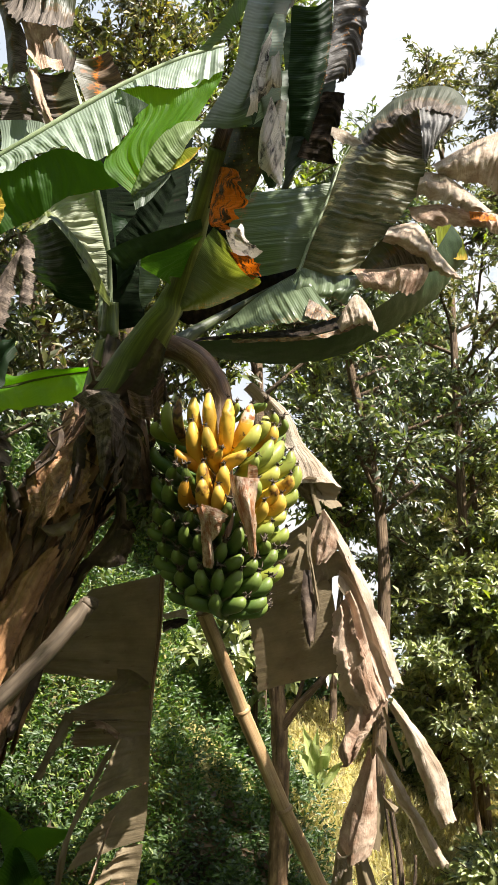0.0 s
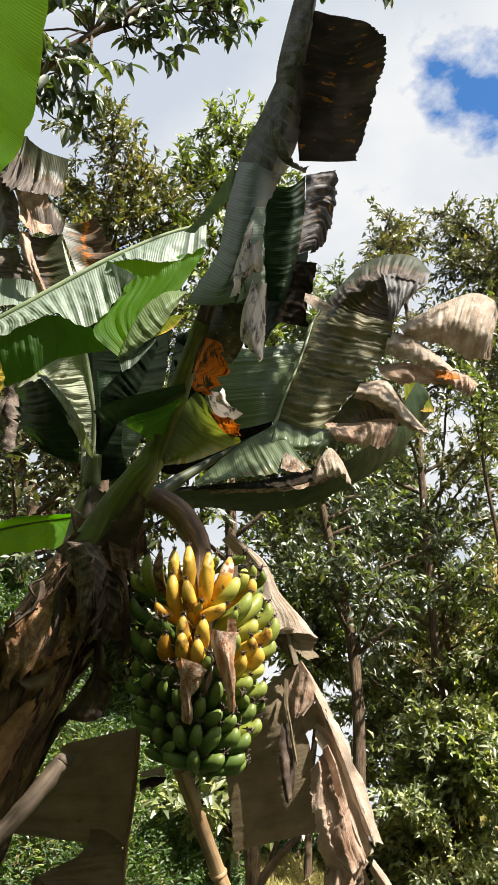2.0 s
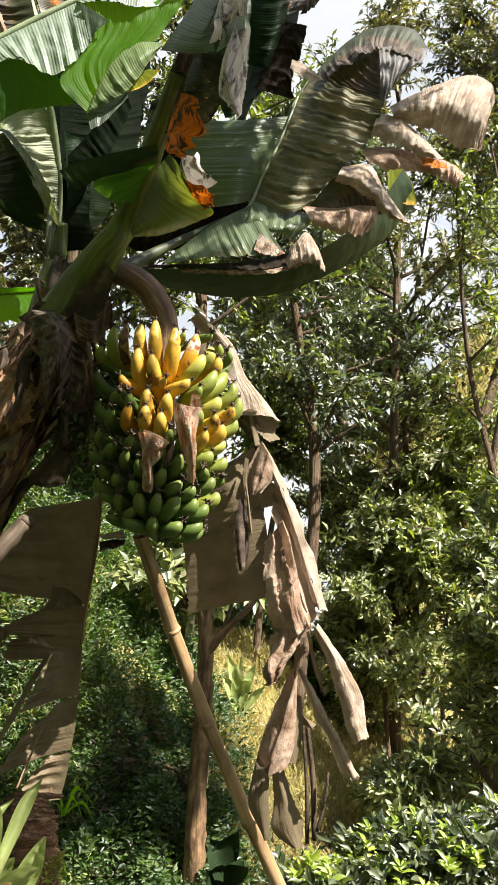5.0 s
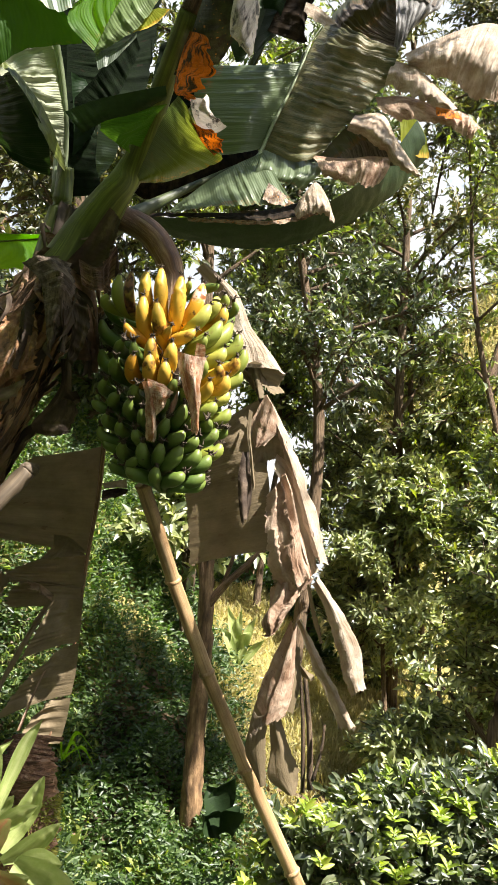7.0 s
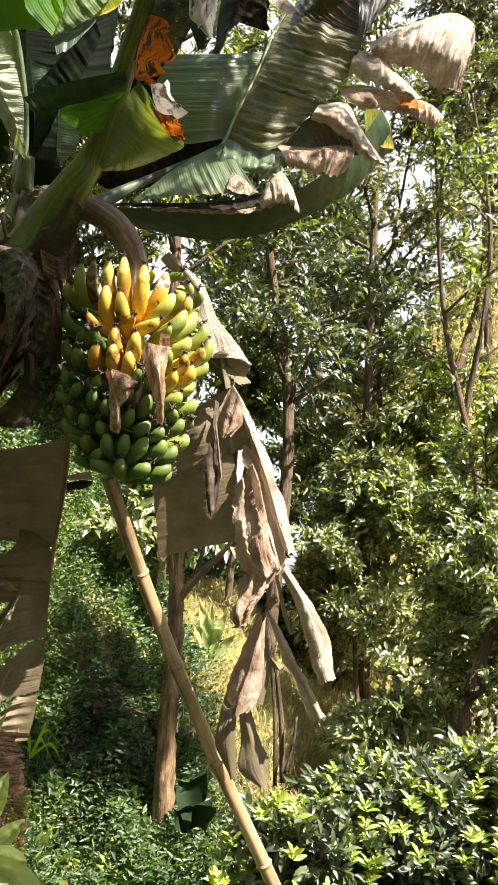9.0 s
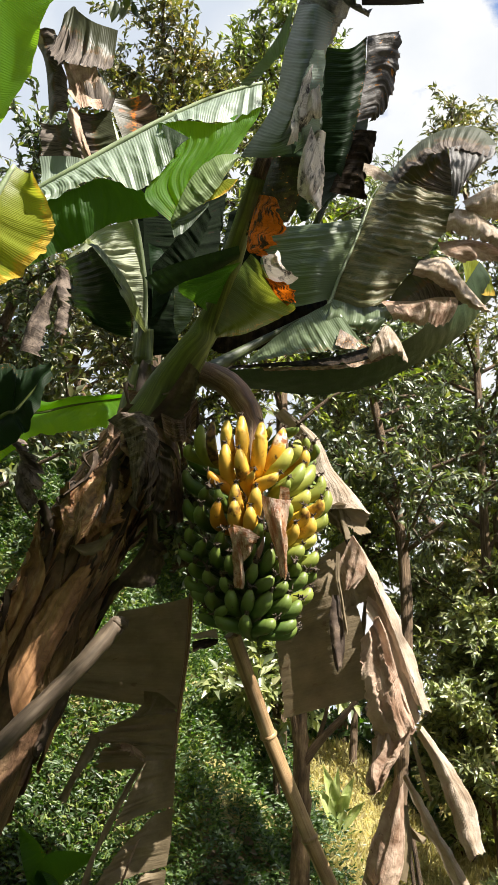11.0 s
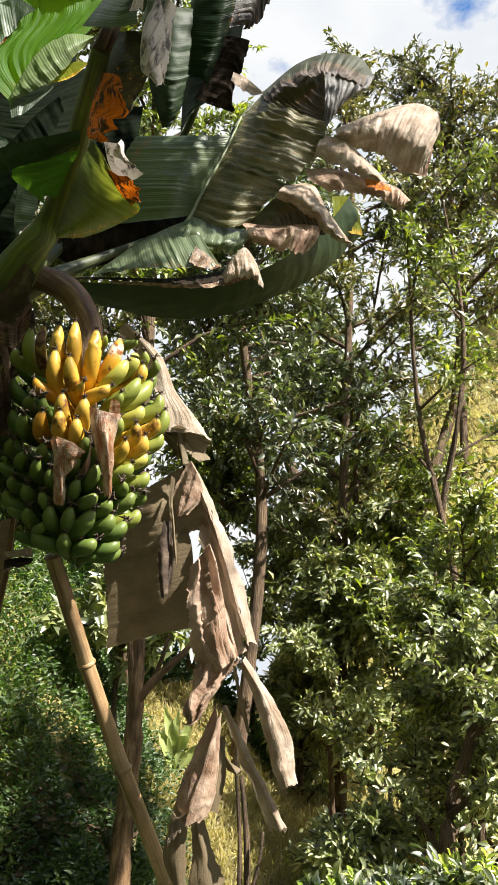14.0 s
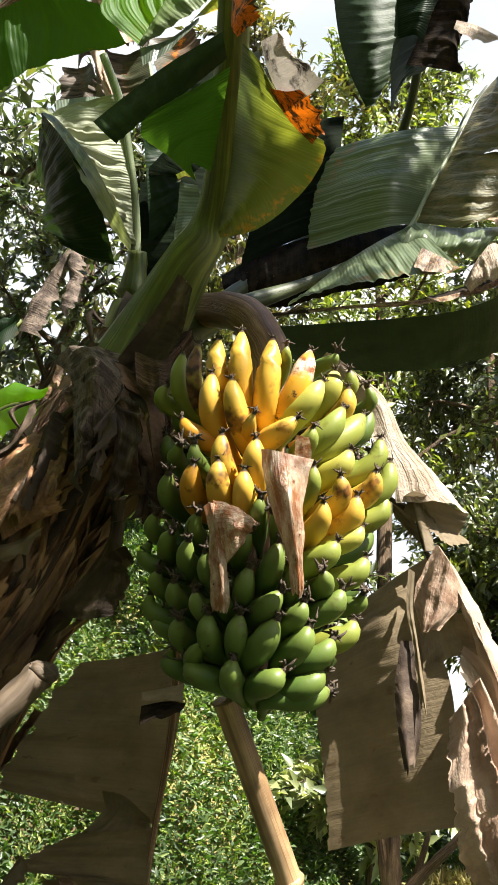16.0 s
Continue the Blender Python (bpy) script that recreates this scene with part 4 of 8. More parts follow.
# crown of stalk bases
tube("stalk_base", [(-0.477, 2.400, 2.348), (-0.463, 2.410, 2.508), (-0.448, 2.400, 2.647), (-0.442, 2.380, 2.696)], [0.055, 0.04, 0.026, 0.019], M_PETIOLE, plant, n=16, k=12, rough=0.02)
tuft(plant, (-0.369, 2.300, 2.409), 6, 0.12, 140, 0.3)
tuft(plant, (-0.318, 2.360, 2.416), 5, 0.16, 150, 0.2)

# dark rags between the stem and the fruit
for rib, edge, mat, sd in (
    ([(-0.442, 2.340, 2.402), (-0.368, 2.300, 2.251), (-0.336, 2.310, 2.144), (-0.324, 2.330, 2.053)], [(-0.363, 2.360, 2.402), (-0.318, 2.360, 2.285), (-0.309, 2.370, 2.174), (-0.312, 2.380, 2.068)], M_STEM, 1),
    ([(-0.451, 2.270, 2.322), (-0.392, 2.250, 2.222), (-0.356, 2.260, 2.146), (-0.338, 2.280, 2.077)], [(-0.362, 2.300, 2.332), (-0.325, 2.280, 2.226), (-0.325, 2.280, 2.150), (-0.329, 2.300, 2.079)], M_STEM, 2),
    ([(-0.493, 2.350, 2.463), (-0.455, 2.330, 2.415), (-0.413, 2.330, 2.375)], [(-0.443, 2.340, 2.446), (-0.341, 2.330, 2.406), (-0.311, 2.340, 2.373)], M_STEM, 3),
    ([(-0.445, 2.240, 2.296), (-0.403, 2.220, 2.205), (-0.379, 2.220, 2.138), (-0.384, 2.220, 2.074)], [(-0.404, 2.240, 2.303), (-0.363, 2.220, 2.219), (-0.360, 2.220, 2.139), (-0.363, 2.220, 2.073)], M_SHEATH, 5),
    ([(-0.503, 2.260, 2.171), (-0.503, 2.240, 2.094), (-0.514, 2.240, 2.035)], [(-0.459, 2.260, 2.228), (-0.458, 2.240, 2.121), (-0.487, 2.230, 2.019)], M_SHEATH, 6),
    ([(-0.344, 2.330, 2.174), (-0.319, 2.320, 2.102), (-0.304, 2.330, 2.047)], [(-0.328, 2.330, 2.175), (-0.304, 2.320, 2.102), (-0.296, 2.330, 2.035)], M_SHEATH, 8),
    ([(-0.382, 2.340, 1.972), (-0.356, 2.330, 1.988), (-0.339, 2.330, 1.995)], [(-0.369, 2.330, 1.954), (-0.348, 2.320, 1.960), (-0.337, 2.320, 1.976)], M_SHEATH, 9),
):
    blade("sheath", rib, edge, mat, plant, bulge=0.03, ripple=0.008, waves=3, ragged=0.14, seed=340 + sd, m=10, cols=40)
for rib, edge, mat, sd in (
    ([(-0.482, 2.340, 2.326), (-0.466, 2.350, 2.445), (-0.450, 2.370, 2.584)], [(-0.377, 2.320, 2.321), (-0.380, 2.330, 2.439), (-0.391, 2.350, 2.561)], M_SHEATH, 21),
    ([(-0.410, 2.280, 2.340), (-0.342, 2.240, 2.416), (-0.283, 2.200, 2.497)], [(-0.317, 2.280, 2.302), (-0.275, 2.240, 2.366), (-0.246, 2.200, 2.456)], M_SHEATH, 22),
    ([(-0.514, 2.360, 2.333), (-0.507, 2.380, 2.439), (-0.488, 2.400, 2.540)], [(-0.434, 2.340, 2.350), (-0.444, 2.360, 2.446), (-0.450, 2.380, 2.532)], M_SHEATH, 23),
    ([(-0.370, 2.300, 2.357), (-0.330, 2.310, 2.414), (-0.276, 2.330, 2.459)], [(-0.336, 2.300, 2.272), (-0.289, 2.310, 2.327), (-0.257, 2.330, 2.402)], M_SHEATH, 24),
):
    blade("sheath", rib, edge, mat, plant, bulge=0.025, ripple=0.006, waves=3, ragged=0.14, seed=440 + sd, m=10, cols=40)
tuft(plant, (-0.346, 2.280, 2.197), 3, 0.12, 360, 0.35)
tuft(plant, (-0.389, 2.220, 2.261), 4, 0.16, 380, 0.4)

# scorched leaf that leans towards the path
leaf1 = tube("leaf", [(-0.425, 2.360, 2.352), (-0.352, 2.320, 2.471), (-0.280, 2.250, 2.558), (-0.216, 2.190, 2.648), (-0.139, 1.900, 2.693), (-0.076, 1.620, 2.698)], [0.085, 0.070, 0.052, 0.038, 0.028, 0.020], M_PETIOLE, plant, n=36, k=12, flat=0.8, label="thick green leaf stalk with scorched and torn blades")
tube("midrib", [(-0.076, 1.620, 2.698), (0.034, 1.560, 3.037), (0.080, 1.570, 3.180), (0.133, 1.540, 3.312), (0.172, 1.430, 3.377), (0.177, 1.290, 3.412)], [0.019, 0.012, 0.009, 0.008, 0.006, 0.004], M_STEM, leaf1, n=40, k=8)
drape("blade_half", [[(0.177, 1.300, 3.392), (0.163, 1.410, 3.374), (0.157, 1.510, 3.322), (0.169, 1.600, 3.194)], [(0.249, 1.280, 3.344), (0.273, 1.380, 3.311), (0.267, 1.480, 3.261), (0.259, 1.580, 3.173)], [(0.300, 1.270, 3.317), (0.378, 1.320, 3.305), (0.360, 1.470, 3.273), (0.322, 1.580, 3.178)]], M_DEADTOP, leaf1, seed=20, corr=0.006, ragged=0.09)
drape("blade_half", [[(0.152, 1.270, 3.447), (0.125, 1.360, 3.396), (0.104, 1.460, 3.348), (0.117, 1.520, 3.321)], [(0.182, 1.220, 3.345), (0.167, 1.300, 3.304), (0.146, 1.400, 3.292), (0.150, 1.500, 3.291)], [(0.187, 1.300, 3.405), (0.177, 1.380, 3.340), (0.168, 1.460, 3.329), (0.169, 1.520, 3.312)]], M_GREYDEAD, leaf1, seed=19, corr=0.010, ragged=0.03)
drape("blade_half", [[(0.111, 1.470, 3.360), (0.068, 1.530, 3.290), (0.013, 1.560, 3.160), (-0.016, 1.550, 2.991)], [(0.147, 1.430, 3.265), (0.119, 1.480, 3.171), (0.075, 1.500, 3.058), (0.046, 1.500, 2.950)], [(0.178, 1.520, 3.343), (0.167, 1.560, 3.231), (0.122, 1.560, 3.104), (0.091, 1.550, 3.011)]], M_GREYDEAD, leaf1, seed=11, corr=0.010, ragged=0.03)
drape("blade_half", [[(0.090, 1.440, 3.236), (0.086, 1.460, 3.132), (0.119, 1.500, 3.096), (0.181, 1.560, 3.114)], [(0.105, 1.420, 3.215), (0.118, 1.430, 3.103), (0.144, 1.470, 3.077), (0.191, 1.540, 3.111)]], M_GREYDEAD, leaf1, seed=21, corr=0.010, ragged=0.04)
drape("blade_half", [[(0.002, 1.560, 3.160), (-0.041, 1.600, 3.090), (-0.097, 1.640, 3.029), (-0.130, 1.660, 3.004)], [(-0.012, 1.600, 3.071), (-0.035, 1.620, 3.051), (-0.065, 1.650, 3.038), (-0.105, 1.670, 3.007)]], M_GLAUCOUS, leaf1, seed=22, corr=0.003, ragged=0.03)
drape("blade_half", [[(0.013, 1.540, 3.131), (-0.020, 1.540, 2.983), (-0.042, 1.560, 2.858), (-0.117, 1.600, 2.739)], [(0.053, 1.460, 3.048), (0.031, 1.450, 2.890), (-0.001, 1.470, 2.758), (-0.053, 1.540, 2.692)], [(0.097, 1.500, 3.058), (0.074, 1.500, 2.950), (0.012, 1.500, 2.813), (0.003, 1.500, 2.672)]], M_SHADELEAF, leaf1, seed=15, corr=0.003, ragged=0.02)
drape("blade_half", [[(0.071, 1.500, 2.959), (0.072, 1.480, 2.882), (0.038, 1.470, 2.758), (0.006, 1.490, 2.662)], [(0.045, 1.440, 2.899), (0.020, 1.430, 2.791), (0.020, 1.430, 2.697), (0.031, 1.460, 2.660)], [(0.069, 1.460, 2.916), (0.067, 1.440, 2.800), (0.064, 1.450, 2.728), (0.065, 1.480, 2.706)]], M_GLAUCOUS, leaf1, seed=16, corr=0.003, ragged=0.03)
drape("leaf_tip", [[(0.023, 1.425, 2.804), (0.015, 1.420, 2.752), (0.010, 1.420, 2.697)], [(0.047, 1.430, 2.857), (0.038, 1.420, 2.752), (0.030, 1.420, 2.690)]], M_PATCHY, leaf1, seed=17, corr=0.003, ragged=0.2)
drape("leaf_tip", [[(0.044, 1.480, 2.710), (0.021, 1.500, 2.654), (0.016, 1.520, 2.591), (0.032, 1.530, 2.575)], [(0.059, 1.460, 2.696), (0.053, 1.460, 2.612), (0.055, 1.460, 2.554), (0.058, 1.480, 2.526)], [(0.071, 1.500, 2.723), (0.075, 1.500, 2.624), (0.074, 1.500, 2.564), (0.068, 1.500, 2.532)]], M_PATCHY, leaf1, seed=18, corr=0.005, ragged=0.12)
drape("blade_half", [[(-0.064, 1.660, 2.786), (-0.083, 1.720, 2.714), (-0.109, 1.800, 2.659)], [(-0.007, 1.580, 2.725), (-0.007, 1.620, 2.660), (-0.008, 1.700, 2.632)], [(0.043, 1.560, 2.710), (0.040, 1.580, 2.646), (-0.008, 1.680, 2.597)]], M_CHARPANEL, leaf1, seed=28, corr=0.003, ragged=0.08)
drape("blade_half", [[(-0.072, 1.660, 2.680), (-0.092, 1.710, 2.639), (-0.103, 1.760, 2.603), (-0.097, 1.780, 2.597)], [(-0.038, 1.610, 2.638), (-0.048, 1.660, 2.599), (-0.066, 1.700, 2.559), (-0.072, 1.740, 2.564)], [(-0.025, 1.600, 2.606), (-0.004, 1.640, 2.579), (-0.035, 1.680, 2.547), (-0.047, 1.720, 2.546)]], M_EMBER, leaf1, seed=40, corr=0.008, ragged=0.4)
drape("blade_half", [[(-0.067, 1.800, 2.609), (-0.059, 1.840, 2.589), (-0.040, 1.890, 2.571)], [(-0.039, 1.770, 2.586), (-0.020, 1.800, 2.563), (0.000, 1.860, 2.560)], [(-0.031, 1.780, 2.603), (0.001, 1.800, 2.566), (0.028, 1.840, 2.567)]], M_PATCHY, leaf1, seed=29, corr=0.005, ragged=0.12)
drape("blade_half", [[(-0.060, 1.860, 2.577), (-0.033, 1.900, 2.552), (-0.001, 1.940, 2.540)], [(-0.022, 1.850, 2.561), (-0.004, 1.890, 2.552), (0.014, 1.920, 2.539)], [(0.003, 1.850, 2.564), (0.022, 1.880, 2.562), (0.025, 1.930, 2.532)]], M_EMBER, leaf1, seed=38, corr=0.008, ragged=0.4)
drape("blade_half", [[(-0.094, 1.800, 2.609), (-0.129, 1.930, 2.641), (-0.170, 2.080, 2.641), (-0.214, 2.200, 2.598)], [(-0.071, 1.820, 2.593), (-0.066, 1.910, 2.574), (-0.096, 2.030, 2.561), (-0.205, 2.180, 2.574)], [(-0.061, 1.860, 2.588), (-0.012, 1.920, 2.549), (0.022, 1.950, 2.541), (-0.033, 2.080, 2.571), (-0.132, 2.180, 2.576), (-0.207, 2.200, 2.577)]], M_BURNT, leaf1, seed=12, corr=0.003, ragged=0.01, label='yellowing blade with burnt orange rim')
drape("blade_half", [[(-0.120, 1.840, 2.609), (-0.158, 1.950, 2.632), (-0.198, 2.060, 2.609)], [(-0.191, 1.880, 2.610), (-0.205, 1.930, 2.590), (-0.224, 2.020, 2.595)], [(-0.284, 1.920, 2.604), (-0.289, 1.940, 2.582), (-0.249, 1.980, 2.569), (-0.223, 2.060, 2.588)]], M_MIDGREEN, leaf1, seed=13, corr=0.003, ragged=0.02)
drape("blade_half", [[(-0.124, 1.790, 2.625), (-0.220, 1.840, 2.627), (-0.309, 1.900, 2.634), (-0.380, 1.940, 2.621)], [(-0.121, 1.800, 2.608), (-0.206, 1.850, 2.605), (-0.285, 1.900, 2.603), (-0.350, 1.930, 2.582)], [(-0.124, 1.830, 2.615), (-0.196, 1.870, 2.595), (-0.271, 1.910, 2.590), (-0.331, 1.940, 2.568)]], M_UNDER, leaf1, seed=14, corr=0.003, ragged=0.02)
drape("leaf_tip", [[(0.058, 1.460, 2.840), (0.032, 1.460, 2.811), (0.009, 1.460, 2.768), (-0.000, 1.460, 2.729)], [(0.061, 1.410, 2.737), (0.035, 1.410, 2.715), (0.013, 1.410, 2.685), (0.003, 1.410, 2.659)], [(0.065, 1.440, 2.704), (0.035, 1.440, 2.691), (0.010, 1.440, 2.666), (-0.006, 1.440, 2.637)]], M_PATCHY, leaf1, seed=39, corr=0.008, ragged=0.10)
drape("leaf_tip", [[(0.042, 1.440, 2.693), (0.055, 1.440, 2.646), (0.064, 1.440, 2.573), (0.064, 1.440, 2.489)], [(0.022, 1.420, 2.604), (0.033, 1.420, 2.558), (0.042, 1.420, 2.513), (0.060, 1.420, 2.466)], [(0.015, 1.450, 2.578), (0.019, 1.450, 2.547), (0.031, 1.450, 2.521), (0.055, 1.450, 2.491)]], M_PATCHY, leaf1, seed=40, corr=0.008, ragged=0.15)

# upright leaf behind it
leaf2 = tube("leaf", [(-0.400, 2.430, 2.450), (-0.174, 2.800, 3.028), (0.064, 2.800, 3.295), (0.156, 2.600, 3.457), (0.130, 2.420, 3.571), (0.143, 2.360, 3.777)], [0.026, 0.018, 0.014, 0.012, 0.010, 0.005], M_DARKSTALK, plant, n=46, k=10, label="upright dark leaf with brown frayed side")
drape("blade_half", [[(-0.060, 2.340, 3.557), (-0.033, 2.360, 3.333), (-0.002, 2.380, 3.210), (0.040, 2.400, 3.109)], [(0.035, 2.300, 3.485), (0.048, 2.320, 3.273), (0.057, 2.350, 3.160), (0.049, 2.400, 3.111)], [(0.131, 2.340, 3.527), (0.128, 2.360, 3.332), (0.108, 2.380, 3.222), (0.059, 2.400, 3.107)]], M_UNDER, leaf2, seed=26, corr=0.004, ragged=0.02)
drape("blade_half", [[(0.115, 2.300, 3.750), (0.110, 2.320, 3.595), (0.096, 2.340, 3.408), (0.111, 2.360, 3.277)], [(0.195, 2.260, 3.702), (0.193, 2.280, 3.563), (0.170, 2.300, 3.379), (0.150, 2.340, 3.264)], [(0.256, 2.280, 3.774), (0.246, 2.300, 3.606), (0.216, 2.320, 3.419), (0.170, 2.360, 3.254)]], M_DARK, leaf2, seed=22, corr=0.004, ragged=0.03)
drape("blade_half", [[(0.257, 2.280, 3.780), (0.246, 2.300, 3.606), (0.212, 2.320, 3.444)], [(0.327, 2.300, 3.816), (0.318, 2.320, 3.650), (0.276, 2.340, 3.485)], [(0.389, 2.330, 3.856), (0.373, 2.350, 3.703), (0.326, 2.370, 3.540), (0.268, 2.370, 3.483)]], M_DEADTOP, leaf2, seed=23, corr=0.006, ragged=0.12)
drape("blade_half", [[(0.183, 2.340, 3.429), (0.172, 2.360, 3.326), (0.131, 2.380, 3.215)], [(0.254, 2.340, 3.435), (0.242, 2.360, 3.326), (0.200, 2.380, 3.197)], [(0.296, 2.360, 3.438), (0.271, 2.360, 3.315), (0.250, 2.380, 3.245), (0.266, 2.400, 3.199)]], M_DARKFOLD, leaf2, seed=24, corr=0.006, ragged=0.1)
drape("leaf_tip", [[(0.245, 2.340, 3.300), (0.289, 2.350, 3.291), (0.348, 2.360, 3.251)], [(0.237, 2.330, 3.258), (0.276, 2.340, 3.232), (0.316, 2.350, 3.230)]], M_DRYTIP, leaf2, seed=25, corr=0.003, ragged=0.15)
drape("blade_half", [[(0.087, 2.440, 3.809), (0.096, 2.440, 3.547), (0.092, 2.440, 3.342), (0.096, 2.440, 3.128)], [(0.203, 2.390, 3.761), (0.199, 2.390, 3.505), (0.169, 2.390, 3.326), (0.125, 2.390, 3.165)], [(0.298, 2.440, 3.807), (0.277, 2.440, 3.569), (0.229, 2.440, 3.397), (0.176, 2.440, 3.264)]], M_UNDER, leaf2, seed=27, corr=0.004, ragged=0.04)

# broad bright leaf arching outwards
leaf3 = tube("leaf", [(-0.744, 1.885, 2.810), (-0.664, 1.893, 2.879), (-0.568, 1.900, 2.954), (-0.457, 1.915, 3.049), (-0.364, 1.930, 3.125), (-0.222, 1.945, 3.219), (-0.086, 1.962, 3.286)], [0.006, 0.007, 0.008, 0.008, 0.008, 0.007, 0.006], M_PALESTALK, plant, n=40, k=8, label="broad arching green leaf, sun shining through it")
drape("blade_half", [[(-0.743, 1.885, 2.807), (-0.664, 1.893, 2.875), (-0.568, 1.900, 2.951), (-0.457, 1.915, 3.045), (-0.364, 1.930, 3.121)], [(-0.727, 1.860, 2.763), (-0.637, 1.865, 2.837), (-0.534, 1.870, 2.904), (-0.423, 1.890, 2.950), (-0.344, 1.900, 3.031)], [(-0.718, 1.855, 2.736), (-0.641, 1.860, 2.808), (-0.509, 1.865, 2.880), (-0.394, 1.880, 2.856), (-0.324, 1.900, 2.964)]], M_GLAUCOUS, leaf3, seed=30, corr=0.007, ragged=0.01)
drape("blade_half", [[(-0.375, 1.930, 3.115), (-0.298, 1.940, 3.173), (-0.192, 1.950, 3.240), (-0.086, 1.962, 3.286)], [(-0.363, 1.905, 3.093), (-0.289, 1.910, 3.126), (-0.202, 1.920, 3.156), (-0.086, 1.945, 3.229)], [(-0.358, 1.900, 3.087), (-0.286, 1.900, 3.097), (-0.208, 1.910, 3.094), (-0.086, 1.940, 3.181)]], M_GLAUCOUS, leaf3, seed=29, corr=0.005, ragged=0.01)
drape("blade_half", [[(-0.360, 1.905, 3.093), (-0.288, 1.910, 3.106), (-0.213, 1.920, 3.104), (-0.156, 1.930, 3.142), (-0.087, 1.950, 3.192)], [(-0.328, 1.910, 2.978), (-0.286, 1.920, 3.029), (-0.214, 1.925, 3.050), (-0.163, 1.940, 3.089), (-0.097, 1.955, 3.155)], [(-0.390, 1.890, 2.845), (-0.325, 1.910, 2.912), (-0.258, 1.930, 2.968), (-0.207, 1.940, 3.011), (-0.126, 1.955, 3.099)], [(-0.322, 1.930, 2.786), (-0.300, 1.930, 2.843), (-0.279, 1.935, 2.915), (-0.241, 1.940, 2.972), (-0.161, 1.950, 3.026)]], M_GREEN, leaf3, seed=31, corr=0.004, ragged=0.01)
# Corner of the sheet's underside, shaded by colour.
drape("blade_half", [[(-0.360, 1.895, 3.083), (-0.325, 1.895, 3.063), (-0.280, 1.895, 3.034)], [(-0.343, 1.895, 3.018), (-0.318, 1.895, 3.009), (-0.297, 1.895, 3.016)], [(-0.323, 1.895, 2.958), (-0.318, 1.895, 2.985), (-0.312, 1.895, 2.999)]], M_UNDER, leaf3, seed=28, corr=0.002, ragged=0.02)
drape("blade_half", [[(-0.139, 1.945, 3.022), (-0.211, 1.935, 3.004), (-0.273, 1.925, 2.922), (-0.322, 1.925, 2.781)], [(-0.140, 1.930, 3.005), (-0.191, 1.905, 2.942), (-0.246, 1.905, 2.866), (-0.318, 1.920, 2.776)], [(-0.144, 1.940, 3.009), (-0.177, 1.920, 2.929), (-0.222, 1.920, 2.849), (-0.312, 1.925, 2.778)]], M_OLIVEFOLD, leaf3, seed=32, corr=0.004, ragged=0.02)
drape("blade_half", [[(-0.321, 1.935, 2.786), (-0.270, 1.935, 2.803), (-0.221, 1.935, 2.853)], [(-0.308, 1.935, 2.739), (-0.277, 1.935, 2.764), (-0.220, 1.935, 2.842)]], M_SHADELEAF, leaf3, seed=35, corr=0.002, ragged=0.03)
drape("blade_half", [[(-0.240, 1.945, 2.854), (-0.200, 1.945, 2.919), (-0.173, 1.945, 2.938)], [(-0.236, 1.940, 2.851), (-0.180, 1.940, 2.884), (-0.141, 1.940, 2.931)]], M_YELLOW, leaf3, seed=33, corr=0.002, ragged=0.03)
drape("blade_half", [[(-0.734, 1.870, 2.770), (-0.655, 1.880, 2.820), (-0.579, 1.885, 2.857), (-0.509, 1.890, 2.895), (-0.401, 1.900, 2.867)], [(-0.719, 1.890, 2.700), (-0.655, 1.900, 2.753), (-0.569, 1.900, 2.781), (-0.489, 1.920, 2.840), (-0.375, 1.930, 2.846)], [(-0.710, 1.930, 2.626), (-0.617, 1.940, 2.694), (-0.557, 1.940, 2.724), (-0.495, 1.950, 2.785), (-0.356, 1.950, 2.818)]], M_MIDGREEN, leaf3, seed=34, corr=0.007, ragged=0.03)

# pale ribbed leaf seen on edge
leaf4 = tube("leaf", [(-0.469, 2.440, 2.580), (-0.465, 2.420, 2.696), (-0.454, 2.335, 2.788), (-0.453, 2.270, 2.848), (-0.470, 2.200, 2.953), (-0.502, 2.140, 3.034)], [0.020, 0.016, 0.013, 0.011, 0.010, 0.009], M_PALESTALK, plant, n=40, k=10, label="pale-ribbed leaf standing by the crown")
drape("blade_half", [[(-0.477, 2.200, 2.982), (-0.464, 2.230, 2.911), (-0.454, 2.270, 2.838), (-0.451, 2.310, 2.784), (-0.463, 2.400, 2.725)], [(-0.564, 2.170, 2.926), (-0.542, 2.180, 2.865), (-0.506, 2.200, 2.807), (-0.476, 2.250, 2.755), (-0.464, 2.370, 2.710)], [(-0.655, 2.150, 2.802), (-0.585, 2.110, 2.807), (-0.543, 2.140, 2.791), (-0.492, 2.190, 2.733), (-0.464, 2.340, 2.701)]], M_RIBBED, leaf4, seed=41, corr=0.014, ragged=0.02)
drape("blade_half", [[(-0.641, 2.120, 2.870), (-0.574, 2.100, 2.836), (-0.516, 2.130, 2.785), (-0.469, 2.170, 2.731), (-0.444, 2.330, 2.690)], [(-0.631, 2.105, 2.844), (-0.564, 2.085, 2.801), (-0.512, 2.115, 2.731), (-0.472, 2.160, 2.667), (-0.440, 2.330, 2.654)]], M_PETIOLE, leaf4, seed=45, corr=0.003, ragged=0.04)
